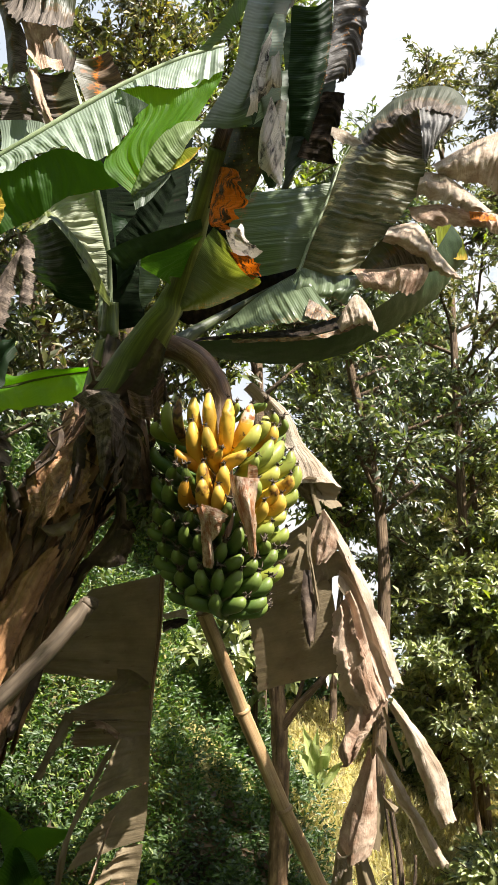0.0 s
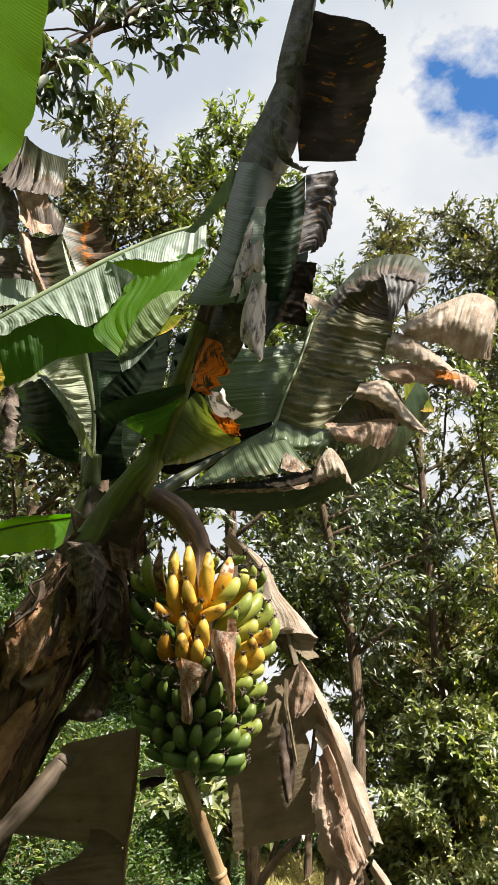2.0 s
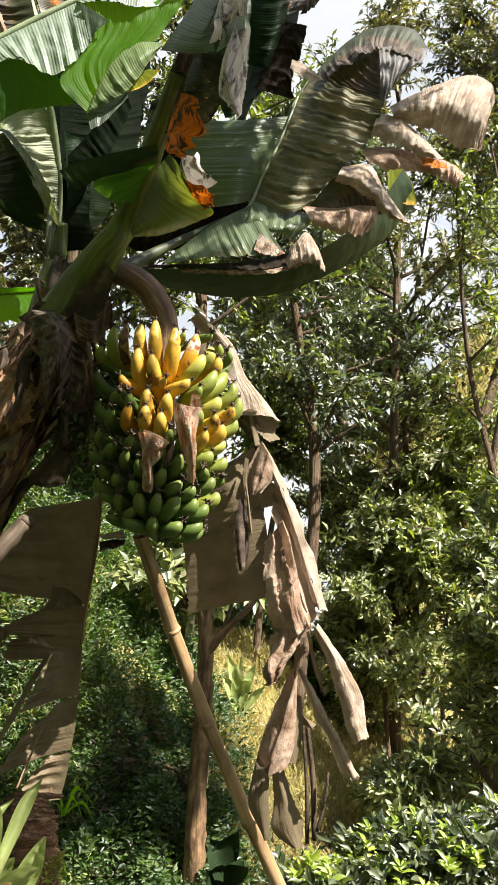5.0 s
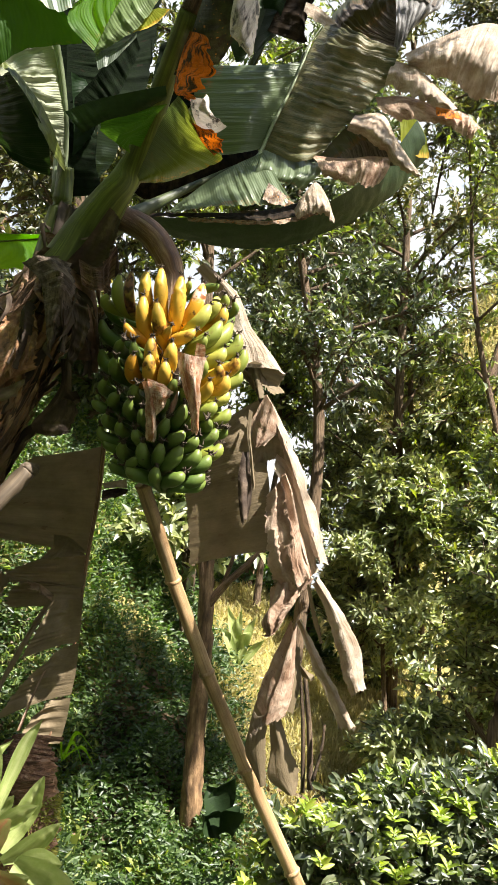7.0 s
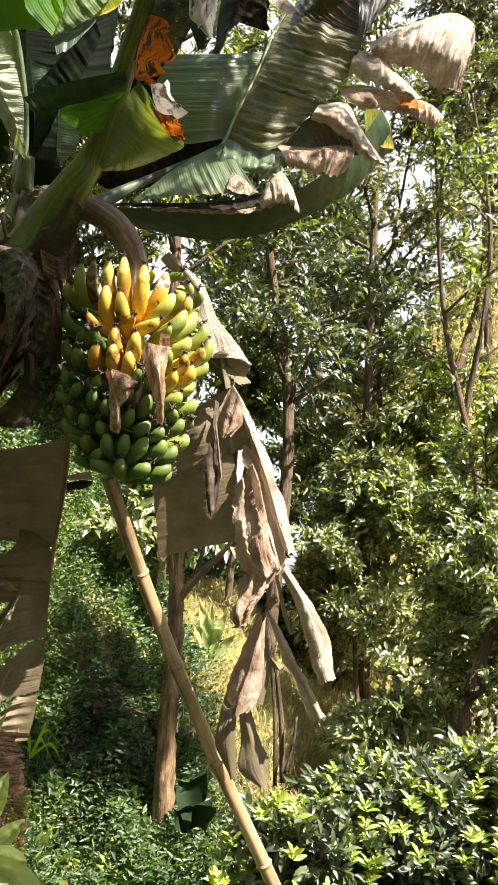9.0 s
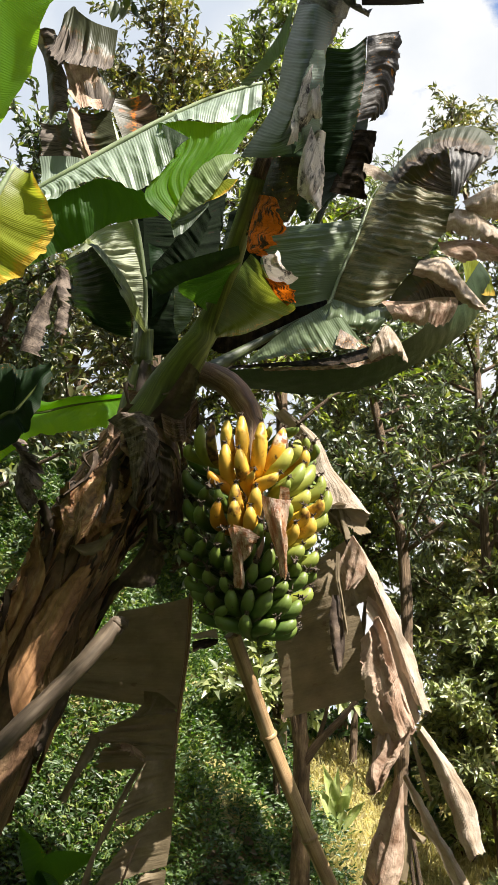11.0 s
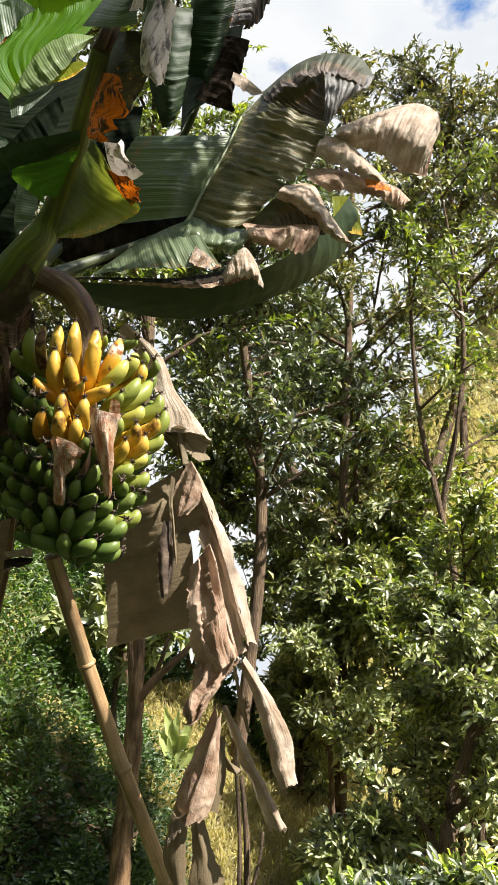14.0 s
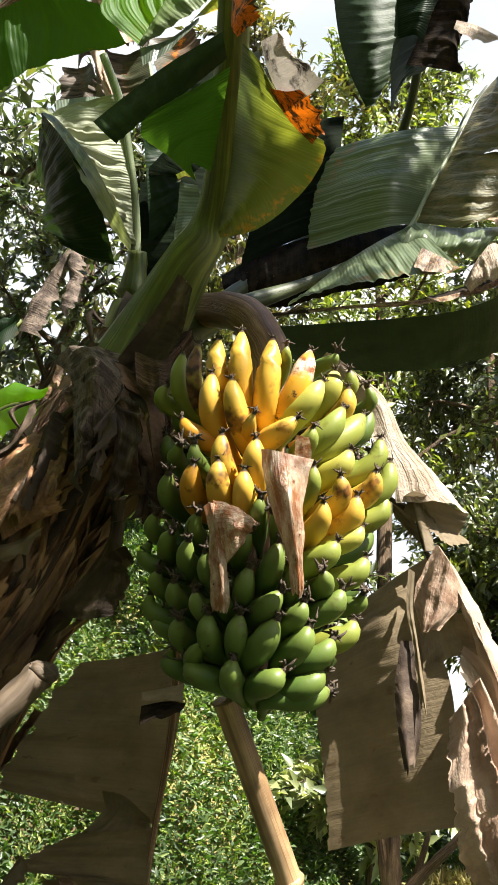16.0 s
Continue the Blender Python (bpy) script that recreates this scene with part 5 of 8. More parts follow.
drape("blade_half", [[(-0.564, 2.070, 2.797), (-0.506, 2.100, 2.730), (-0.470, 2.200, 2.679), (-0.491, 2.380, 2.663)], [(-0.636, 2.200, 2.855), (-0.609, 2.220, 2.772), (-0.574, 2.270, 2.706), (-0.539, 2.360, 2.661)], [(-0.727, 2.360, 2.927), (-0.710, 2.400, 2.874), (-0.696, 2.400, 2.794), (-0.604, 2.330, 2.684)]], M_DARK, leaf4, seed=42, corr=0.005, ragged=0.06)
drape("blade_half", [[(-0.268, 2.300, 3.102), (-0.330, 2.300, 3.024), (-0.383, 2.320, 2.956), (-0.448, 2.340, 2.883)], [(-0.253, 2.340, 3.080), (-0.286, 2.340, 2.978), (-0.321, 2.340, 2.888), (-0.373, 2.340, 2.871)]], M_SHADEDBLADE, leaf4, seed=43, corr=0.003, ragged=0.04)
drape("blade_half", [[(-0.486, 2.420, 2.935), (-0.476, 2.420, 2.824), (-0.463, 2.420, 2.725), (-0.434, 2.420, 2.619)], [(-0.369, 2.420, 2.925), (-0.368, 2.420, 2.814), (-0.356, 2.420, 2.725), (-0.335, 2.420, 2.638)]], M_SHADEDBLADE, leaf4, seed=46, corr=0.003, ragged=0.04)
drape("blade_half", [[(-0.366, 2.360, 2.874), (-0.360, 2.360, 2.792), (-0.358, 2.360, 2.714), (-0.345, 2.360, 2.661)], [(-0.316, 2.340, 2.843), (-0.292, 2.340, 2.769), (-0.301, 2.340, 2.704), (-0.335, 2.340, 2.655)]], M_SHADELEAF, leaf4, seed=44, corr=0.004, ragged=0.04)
# Filler sheet for the dark crown, its shade in the colour.
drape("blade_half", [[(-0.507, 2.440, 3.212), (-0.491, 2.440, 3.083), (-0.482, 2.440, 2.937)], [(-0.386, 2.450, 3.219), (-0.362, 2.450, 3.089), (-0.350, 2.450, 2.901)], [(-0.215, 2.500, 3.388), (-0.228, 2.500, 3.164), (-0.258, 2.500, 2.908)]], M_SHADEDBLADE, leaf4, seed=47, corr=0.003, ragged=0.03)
drape("blade_half", [[(-0.365, 2.325, 2.862), (-0.343, 2.325, 2.872), (-0.321, 2.325, 2.858)], [(-0.359, 2.325, 2.850), (-0.339, 2.325, 2.854), (-0.317, 2.325, 2.845)]], M_YELLOW, leaf4, seed=48, corr=0.002, ragged=0.03)

# Larger filler blade, coloured dark for the shade behind the stalk.
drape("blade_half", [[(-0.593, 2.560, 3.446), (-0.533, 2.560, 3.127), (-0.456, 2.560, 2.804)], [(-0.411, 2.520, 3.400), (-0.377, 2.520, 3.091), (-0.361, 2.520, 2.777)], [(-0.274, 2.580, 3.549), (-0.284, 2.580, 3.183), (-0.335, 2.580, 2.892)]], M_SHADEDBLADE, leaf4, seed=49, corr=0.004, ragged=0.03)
drape("blade_half", [[(-0.447, 2.300, 2.959), (-0.435, 2.360, 2.832), (-0.440, 2.420, 2.753), (-0.463, 2.460, 2.635)], [(-0.405, 2.360, 2.978), (-0.369, 2.400, 2.914), (-0.376, 2.440, 2.815), (-0.406, 2.460, 2.695)]], M_DARK, leaf4, seed=50, corr=0.008, ragged=0.04)
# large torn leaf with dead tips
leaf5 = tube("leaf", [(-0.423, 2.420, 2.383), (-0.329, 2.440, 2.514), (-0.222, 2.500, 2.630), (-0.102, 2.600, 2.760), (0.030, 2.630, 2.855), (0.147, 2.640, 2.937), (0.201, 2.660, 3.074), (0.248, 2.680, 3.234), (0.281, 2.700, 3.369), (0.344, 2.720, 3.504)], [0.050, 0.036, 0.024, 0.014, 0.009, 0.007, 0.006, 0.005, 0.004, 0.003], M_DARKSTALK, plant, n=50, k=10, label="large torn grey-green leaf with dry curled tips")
def piece(name, rib, edge, mat, parent, seed, bulge=0.02, ripple=0.004, waves=5, ragged=0.08, m=12, cols=48, curl=0.0, tears=(), flap=0.02, gap=0.04):
    return blade(name, rib, edge, mat, parent, bulge=bulge, ripple=ripple, waves=waves, ragged=ragged, seed=seed, m=m, cols=cols, curl=curl, tears=tears, flap=flap, gap=gap)


tube("midrib", [(0.109, 2.560, 2.844), (0.147, 2.600, 2.928), (0.181, 2.630, 3.041), (0.234, 2.650, 3.183), (0.273, 2.665, 3.303), (0.303, 2.680, 3.403)], [0.007, 0.006, 0.006, 0.005, 0.004, 0.003], M_PALESTALK, leaf5, n=40, k=8, rough=0.1, label="pale creased midrib")
drape("blade_half", [[(0.154, 2.625, 2.951), (0.186, 2.645, 3.054), (0.237, 2.665, 3.197), (0.281, 2.685, 3.326)], [(0.068, 2.580, 2.901), (0.078, 2.555, 3.002), (0.092, 2.570, 3.109), (0.129, 2.620, 3.255)], [(-0.115, 2.640, 2.894), (-0.113, 2.660, 3.041), (-0.102, 2.680, 3.154), (-0.063, 2.700, 3.280)]], M_FRAYGREEN, leaf5, seed=51, corr=0.005, ragged=0.02)
drape("blade_half", [[(0.158, 2.620, 2.944), (0.185, 2.640, 3.047), (0.240, 2.660, 3.198)], [(0.270, 2.545, 2.869), (0.287, 2.540, 2.972), (0.344, 2.550, 3.096)], [(0.357, 2.600, 2.937), (0.400, 2.590, 3.004), (0.488, 2.590, 3.096)]], M_MOTTLED, leaf5, seed=52, corr=0.010, ragged=0.04)
drape("blade_half", [[(0.236, 2.660, 3.184), (0.283, 2.680, 3.322), (0.324, 2.700, 3.441), (0.388, 2.720, 3.558)], [(0.336, 2.550, 3.081), (0.388, 2.545, 3.214), (0.420, 2.570, 3.321), (0.458, 2.620, 3.422)], [(0.482, 2.590, 3.083), (0.558, 2.580, 3.203), (0.598, 2.590, 3.300), (0.590, 2.610, 3.360)]], M_MOTTLED, leaf5, seed=53, corr=0.014, ragged=0.04)
drape("blade_half", [[(0.324, 2.700, 3.436), (0.407, 2.707, 3.526), (0.517, 2.713, 3.637), (0.600, 2.720, 3.683)], [(0.433, 2.660, 3.379), (0.480, 2.660, 3.436), (0.534, 2.660, 3.503), (0.597, 2.660, 3.564)], [(0.591, 2.620, 3.332), (0.593, 2.620, 3.379), (0.594, 2.620, 3.437), (0.596, 2.620, 3.509)]], M_HALFDEAD, leaf5, seed=54, corr=0.010, ragged=0.02)
drape("leaf_tip", [[(0.376, 2.730, 3.556), (0.500, 2.730, 3.701), (0.621, 2.730, 3.770), (0.739, 2.730, 3.767), (0.799, 2.730, 3.689)], [(0.378, 2.655, 3.474), (0.490, 2.655, 3.585), (0.585, 2.655, 3.636), (0.685, 2.655, 3.641), (0.759, 2.655, 3.596)], [(0.390, 2.625, 3.435), (0.504, 2.625, 3.540), (0.588, 2.625, 3.583), (0.655, 2.625, 3.573), (0.729, 2.625, 3.543)]], M_HALFDEAD, leaf5, seed=55, corr=0.007, ragged=0.06)
drape("leaf_tip", [[(0.589, 2.630, 3.597), (0.641, 2.647, 3.619), (0.707, 2.663, 3.632), (0.781, 2.680, 3.650)], [(0.585, 2.580, 3.443), (0.622, 2.593, 3.453), (0.667, 2.607, 3.499), (0.748, 2.620, 3.549)], [(0.588, 2.600, 3.311), (0.608, 2.610, 3.360), (0.640, 2.620, 3.430), (0.697, 2.630, 3.514)]], M_GREYDEAD, leaf5, seed=56, corr=0.010, ragged=0.10)
drape("leaf_tip", [[(0.582, 2.600, 3.309), (0.664, 2.600, 3.290), (0.743, 2.600, 3.222), (0.812, 2.600, 3.150)], [(0.558, 2.550, 3.234), (0.649, 2.550, 3.203), (0.719, 2.550, 3.154), (0.774, 2.550, 3.119)], [(0.552, 2.570, 3.196), (0.635, 2.570, 3.158), (0.697, 2.570, 3.127), (0.764, 2.570, 3.122)]], M_DRYTIP, leaf5, seed=60, corr=0.010, ragged=0.10)
drape("leaf_tip", [[(0.528, 2.620, 3.177), (0.643, 2.620, 3.190), (0.759, 2.620, 3.162), (0.844, 2.620, 3.149), (0.901, 2.620, 3.100)], [(0.542, 2.575, 3.104), (0.650, 2.575, 3.126), (0.754, 2.575, 3.099), (0.830, 2.575, 3.086), (0.865, 2.575, 3.051)], [(0.607, 2.590, 3.078), (0.688, 2.590, 3.078), (0.765, 2.590, 3.078), (0.829, 2.590, 3.034), (0.857, 2.590, 3.021)]], M_CRUMPLED, leaf5, seed=61, corr=0.010, ragged=0.10)
drape("leaf_tip", [[(0.455, 2.580, 3.077), (0.548, 2.580, 3.090), (0.596, 2.580, 3.011), (0.644, 2.580, 2.940), (0.689, 2.580, 2.879)], [(0.426, 2.500, 2.995), (0.500, 2.500, 2.990), (0.559, 2.500, 2.936), (0.611, 2.500, 2.880), (0.665, 2.500, 2.835)], [(0.420, 2.540, 2.988), (0.487, 2.540, 2.971), (0.552, 2.540, 2.925), (0.606, 2.540, 2.883), (0.667, 2.540, 2.850)]], M_DRYTIP, leaf5, seed=62, corr=0.006, ragged=0.08)
drape("leaf_tip", [[(0.350, 2.610, 2.938), (0.423, 2.610, 3.038), (0.523, 2.610, 3.117)], [(0.374, 2.590, 2.906), (0.462, 2.590, 2.968), (0.553, 2.590, 3.000)], [(0.397, 2.600, 2.894), (0.481, 2.600, 2.924), (0.604, 2.600, 2.915)]], M_HALFDEAD, leaf5, seed=63, corr=0.010, ragged=0.06)
drape("leaf_tip", [[(0.315, 2.570, 2.912), (0.428, 2.570, 2.912), (0.514, 2.570, 2.929), (0.580, 2.570, 2.929)], [(0.340, 2.510, 2.834), (0.436, 2.510, 2.838), (0.511, 2.510, 2.859), (0.562, 2.510, 2.859)], [(0.360, 2.530, 2.820), (0.437, 2.530, 2.787), (0.484, 2.530, 2.771), (0.529, 2.530, 2.800)]], M_CRUMPLED, leaf5, seed=64, corr=0.010, ragged=0.12)
drape("blade_half", [[(0.153, 2.600, 2.933), (0.250, 2.590, 2.902), (0.361, 2.580, 2.892)], [(0.138, 2.530, 2.841), (0.244, 2.530, 2.812), (0.338, 2.530, 2.828)], [(0.123, 2.530, 2.796), (0.225, 2.535, 2.778), (0.286, 2.540, 2.768)]], M_FRAYGREEN, leaf5, seed=65, corr=0.008, ragged=0.04)
drape("blade_half", [[(-0.137, 2.580, 2.681), (-0.026, 2.580, 2.788), (0.068, 2.580, 2.861), (0.156, 2.580, 2.913)], [(-0.124, 2.520, 2.646), (-0.005, 2.490, 2.688), (0.103, 2.480, 2.735), (0.205, 2.490, 2.768)], [(-0.117, 2.500, 2.630), (0.013, 2.460, 2.651), (0.137, 2.450, 2.654), (0.252, 2.460, 2.682)]], M_FRAYGREEN, leaf5, seed=68, corr=0.006, ragged=0.03)
drape("leaf_tip", [[(0.171, 2.462, 2.746), (0.214, 2.462, 2.718), (0.254, 2.462, 2.687)], [(0.151, 2.442, 2.673), (0.201, 2.442, 2.666), (0.254, 2.442, 2.669)]], M_BROWNRIM, leaf5, seed=67, corr=0.004, ragged=0.15)
drape("leaf_tip", [[(0.261, 2.520, 2.690), (0.293, 2.500, 2.744), (0.327, 2.500, 2.781), (0.365, 2.500, 2.732), (0.388, 2.500, 2.669)], [(0.264, 2.480, 2.652), (0.300, 2.470, 2.690), (0.331, 2.460, 2.701), (0.362, 2.470, 2.671), (0.388, 2.490, 2.645)], [(0.272, 2.490, 2.645), (0.307, 2.480, 2.656), (0.335, 2.480, 2.656), (0.364, 2.480, 2.648), (0.390, 2.490, 2.637)]], M_DRYTIP, leaf5, seed=95, corr=0.008, ragged=0.12)
drape("leaf_tip", [[(0.628, 2.630, 3.358), (0.766, 2.650, 3.456), (0.930, 2.660, 3.535), (1.012, 2.650, 3.496), (1.022, 2.650, 3.422)], [(0.623, 2.570, 3.294), (0.732, 2.550, 3.317), (0.851, 2.550, 3.339), (0.921, 2.550, 3.302), (0.973, 2.590, 3.290)], [(0.641, 2.620, 3.301), (0.735, 2.610, 3.266), (0.822, 2.610, 3.241), (0.897, 2.610, 3.193), (0.953, 2.620, 3.209)]], M_DRYTIP, leaf5, seed=57, corr=0.012, ragged=0.04)
drape("leaf_tip", [[(0.994, 2.660, 3.471), (0.997, 2.660, 3.360), (0.967, 2.650, 3.222)], [(0.952, 2.690, 3.475), (0.937, 2.690, 3.353), (0.906, 2.670, 3.248)]], M_CRUMPLED, leaf5, seed=59, corr=0.004, ragged=0.06)
drape("leaf_tip", [[(0.725, 2.560, 3.124), (0.776, 2.560, 3.119), (0.809, 2.570, 3.116)], [(0.727, 2.560, 3.090), (0.772, 2.560, 3.081), (0.820, 2.570, 3.087)]], M_ORANGE, leaf5, seed=66, corr=0.003, ragged=0.25)
# Dark sheet under the lower fold: shade given as colour.
drape("blade_half", [[(-0.269, 2.630, 2.679), (-0.064, 2.630, 2.700), (0.126, 2.630, 2.720), (0.279, 2.630, 2.766), (0.356, 2.630, 2.808)], [(-0.254, 2.550, 2.636), (-0.060, 2.530, 2.639), (0.122, 2.520, 2.639), (0.264, 2.520, 2.666), (0.351, 2.530, 2.695)]], M_DARKFOLD, leaf5, seed=69, corr=0.004, ragged=0.06)
drape("leaf_tip", [[(-0.078, 2.520, 2.631), (0.085, 2.500, 2.630), (0.193, 2.500, 2.638), (0.285, 2.510, 2.670), (0.341, 2.520, 2.702)], [(-0.073, 2.500, 2.610), (0.085, 2.490, 2.610), (0.196, 2.490, 2.618), (0.287, 2.500, 2.649), (0.348, 2.510, 2.682)]], M_BROWNRIM, leaf5, seed=94, corr=0.002, ragged=0.3)
# Far half of the blade, darkened in colour to look shaded.
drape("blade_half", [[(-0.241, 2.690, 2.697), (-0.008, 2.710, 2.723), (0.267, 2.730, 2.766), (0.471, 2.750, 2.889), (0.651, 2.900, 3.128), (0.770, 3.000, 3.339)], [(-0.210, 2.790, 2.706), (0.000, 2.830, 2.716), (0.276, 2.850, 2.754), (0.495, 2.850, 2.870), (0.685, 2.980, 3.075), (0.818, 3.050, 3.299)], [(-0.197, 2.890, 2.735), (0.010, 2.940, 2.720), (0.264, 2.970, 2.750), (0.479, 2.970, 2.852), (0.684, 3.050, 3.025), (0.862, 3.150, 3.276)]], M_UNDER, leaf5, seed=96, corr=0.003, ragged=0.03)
drape("leaf_tip", [[(0.702, 3.000, 3.334), (0.768, 3.010, 3.345), (0.823, 3.050, 3.299)], [(0.710, 3.010, 3.239), (0.772, 3.050, 3.211), (0.845, 3.090, 3.228)]], M_YELLOW, leaf5, seed=97, corr=0.003, ragged=0.05)
# Dark sheet backing the gap between blades, in place of shade there.
drape("blade_half", [[(-0.333, 2.680, 2.852), (-0.215, 2.700, 2.946), (-0.043, 2.720, 3.017), (0.139, 2.720, 3.027)], [(-0.314, 2.640, 2.787), (-0.199, 2.660, 2.826), (-0.031, 2.660, 2.871), (0.141, 2.660, 2.902)], [(-0.312, 2.680, 2.792), (-0.199, 2.700, 2.763), (-0.031, 2.700, 2.798), (0.141, 2.700, 2.847)]], M_DARKFOLD, leaf5, seed=98, corr=0.004, ragged=0.02)

# Shade behind the scorched leaf, drawn as a dark sheet.
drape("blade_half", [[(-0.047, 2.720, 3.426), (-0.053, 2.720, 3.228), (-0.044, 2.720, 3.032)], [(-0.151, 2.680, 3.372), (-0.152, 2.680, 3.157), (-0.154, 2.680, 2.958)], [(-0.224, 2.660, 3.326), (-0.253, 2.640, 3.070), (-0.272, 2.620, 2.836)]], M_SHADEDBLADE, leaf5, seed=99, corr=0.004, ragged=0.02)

# dying leaf behind, on the far side of the crown
leaf6 = tube("leaf", [(-0.482, 2.500, 2.665), (-0.564, 2.750, 3.255), (-0.695, 2.910, 3.733), (-0.869, 2.940, 4.249)], [0.026, 0.020, 0.016, 0.010], M_PALESTALK, plant, n=24, k=10, label="dead brown leaf hanging from a pale stalk")
piece("blade_half", [(-0.980, 2.880, 4.549), (-0.882, 2.860, 4.448), (-0.770, 2.880, 4.416)], [(-0.986, 2.800, 4.168), (-0.880, 2.780, 4.121), (-0.762, 2.820, 4.154)], M_HALFDEAD, leaf6, 71, 0.04, 0.008, 4, 0.06, 12, 44)
piece("blade_half", [(-1.025, 2.900, 4.534), (-0.984, 2.900, 4.576), (-0.957, 2.900, 4.513)], [(-1.077, 2.860, 4.298), (-1.025, 2.860, 4.204), (-0.975, 2.840, 4.187)], M_HALFDEAD, leaf6, 72, 0.03, 0.008, 3, 0.1, 9, 30)
piece("blade_half", [(-0.977, 2.820, 4.183), (-0.910, 2.800, 4.150), (-0.825, 2.820, 4.157)], [(-0.932, 2.800, 3.998), (-0.860, 2.780, 3.912), (-0.778, 2.820, 3.938)], M_CRUMPLED, leaf6, 73, 0.04, 0.008, 3, 0.06, 10, 36)
piece("blade_half", [(-0.924, 2.860, 4.199), (-0.844, 2.880, 4.201), (-0.805, 2.900, 4.128)], [(-0.845, 2.840, 3.949), (-0.785, 2.860, 3.962), (-0.767, 2.900, 3.995)], M_HALFDEAD, leaf6, 74, -0.03, 0.006, 3, 0.06, 9, 30)
piece("blade_half", [(-0.773, 2.900, 4.010), (-0.737, 2.900, 3.869), (-0.693, 2.900, 3.725)], [(-0.924, 2.840, 3.964), (-0.920, 2.840, 3.821), (-0.958, 2.860, 3.723)], M_HALFDEAD, leaf6, 75, 0.04, 0.006, 6, 0.06, 12, 50)
piece("blade_half", [(-0.942, 2.860, 3.904), (-0.906, 2.860, 3.818), (-0.842, 2.860, 3.695)], [(-1.064, 2.880, 3.918), (-1.051, 2.880, 3.812), (-1.034, 2.880, 3.691)], M_HALFDEAD, leaf6, 76, 0.02, 0.006, 4, 0.06, 9, 34)
piece("blade_half", [(-0.795, 2.920, 4.087), (-0.739, 2.920, 3.943), (-0.678, 2.920, 3.785)], [(-0.615, 2.920, 4.123), (-0.518, 2.900, 3.911), (-0.501, 2.900, 3.843)], M_SCORCH, leaf6, 121, -0.04, 0.009, 4, 0.1, 12, 40)
piece("blade_half", [(-1.035, 2.860, 3.730), (-0.892, 2.840, 3.713), (-0.811, 2.840, 3.685)], [(-0.996, 2.800, 3.546), (-0.860, 2.780, 3.546), (-0.799, 2.800, 3.588)], M_GLAUCOUS, leaf6, 122, 0.02, 0.004, 5, 0.03, 8, 40)
piece("strip", [(-0.931, 2.830, 3.905), (-0.873, 2.800, 3.773), (-0.800, 2.800, 3.595)], [(-0.890, 2.830, 3.952), (-0.831, 2.790, 3.766), (-0.769, 2.800, 3.613)], M_CRUMPLED, leaf6, 123, 0.03, 0.006, 4, 0.06, 8, 34)
piece("blade_half", [(-1.179, 2.980, 4.474), (-1.109, 2.980, 4.320), (-1.053, 2.980, 4.007)], [(-1.057, 2.960, 4.479), (-1.001, 2.960, 4.261), (-0.950, 2.960, 4.022)], M_HALFDEAD, leaf6, 124, 0.03, 0.01, 4, 0.1, 9, 34)
settle(plant)


# ---- neighbouring banana leaves that reach into view ----
def stray_leaf(label, rib, left, right, mat, stalk, seed, radius=0.012, bulge=0.02):
    root = thing("banana_leaf", rib[0], label, "banana leaf", group="stray banana leaves")
    tube("midrib", rib, [radius, radius * 0.8, radius * 0.4], stalk, root, n=24, k=8)
    if left:
        blade("blade_half", rib, left, mat, root, bulge=bulge, ripple=0.005, waves=6, ragged=0.05, seed=seed, m=12, cols=60)
    if right:
        blade("blade_half", rib, right, mat, root, bulge=-bulge, ripple=0.005, waves=6, ragged=0.05, seed=seed + 1, m=12, cols=60)
    settle(root)
    return root


stray_leaf("fresh bright green banana leaf glowing in the sun", [(-0.95, 1.35, 2.0), (-0.632, 1.300, 2.649), (-0.674, 1.300, 3.233), (-0.657, 1.300, 3.903)], [(-0.680, 1.300, 2.486), (-0.534, 1.240, 2.541), (-0.480, 1.240, 2.766), (-0.423, 1.240, 3.076), (-0.462, 1.260, 3.843)], [(-1.2, 1.5, 2.1), (-0.875, 1.360, 2.854), (-1.011, 1.360, 3.389), (-0.930, 1.360, 4.046)], M_GREEN, M_PALESTALK, 201)
stray_leaf("yellowing banana leaf with a brown-spotted edge", [(-0.95, 1.5, 1.9), (-0.706, 1.400, 2.376), (-0.601, 1.380, 2.442), (-0.555, 1.380, 2.544)], [(-0.698, 1.400, 2.216), (-0.521, 1.360, 2.261), (-0.445, 1.360, 2.373), (-0.514, 1.370, 2.527)], None, M_YELLOW, M_PALESTALK, 211)
stray_leaf("low green banana leaf behind the stem", [(-1.7, 3.1, 1.7), (-1.135, 3.000, 2.521), (-0.886, 2.950, 2.636), (-0.598, 2.900, 2.675)], [(-1.7, 3.0, 1.85), (-1.113, 3.000, 2.652), (-0.894, 2.960, 2.678), (-0.595, 2.900, 2.689)], [(-1.7, 3.0, 1.5), (-1.025, 2.900, 2.404), (-0.809, 2.860, 2.510), (-0.590, 2.850, 2.536)], M_GREEN, M_PETIOLE, 221)

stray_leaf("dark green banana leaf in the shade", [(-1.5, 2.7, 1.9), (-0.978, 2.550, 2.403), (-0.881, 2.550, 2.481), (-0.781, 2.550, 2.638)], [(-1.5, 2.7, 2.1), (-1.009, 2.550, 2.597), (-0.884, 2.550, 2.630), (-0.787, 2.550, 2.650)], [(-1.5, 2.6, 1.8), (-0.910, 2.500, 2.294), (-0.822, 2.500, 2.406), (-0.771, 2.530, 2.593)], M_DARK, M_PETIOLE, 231)


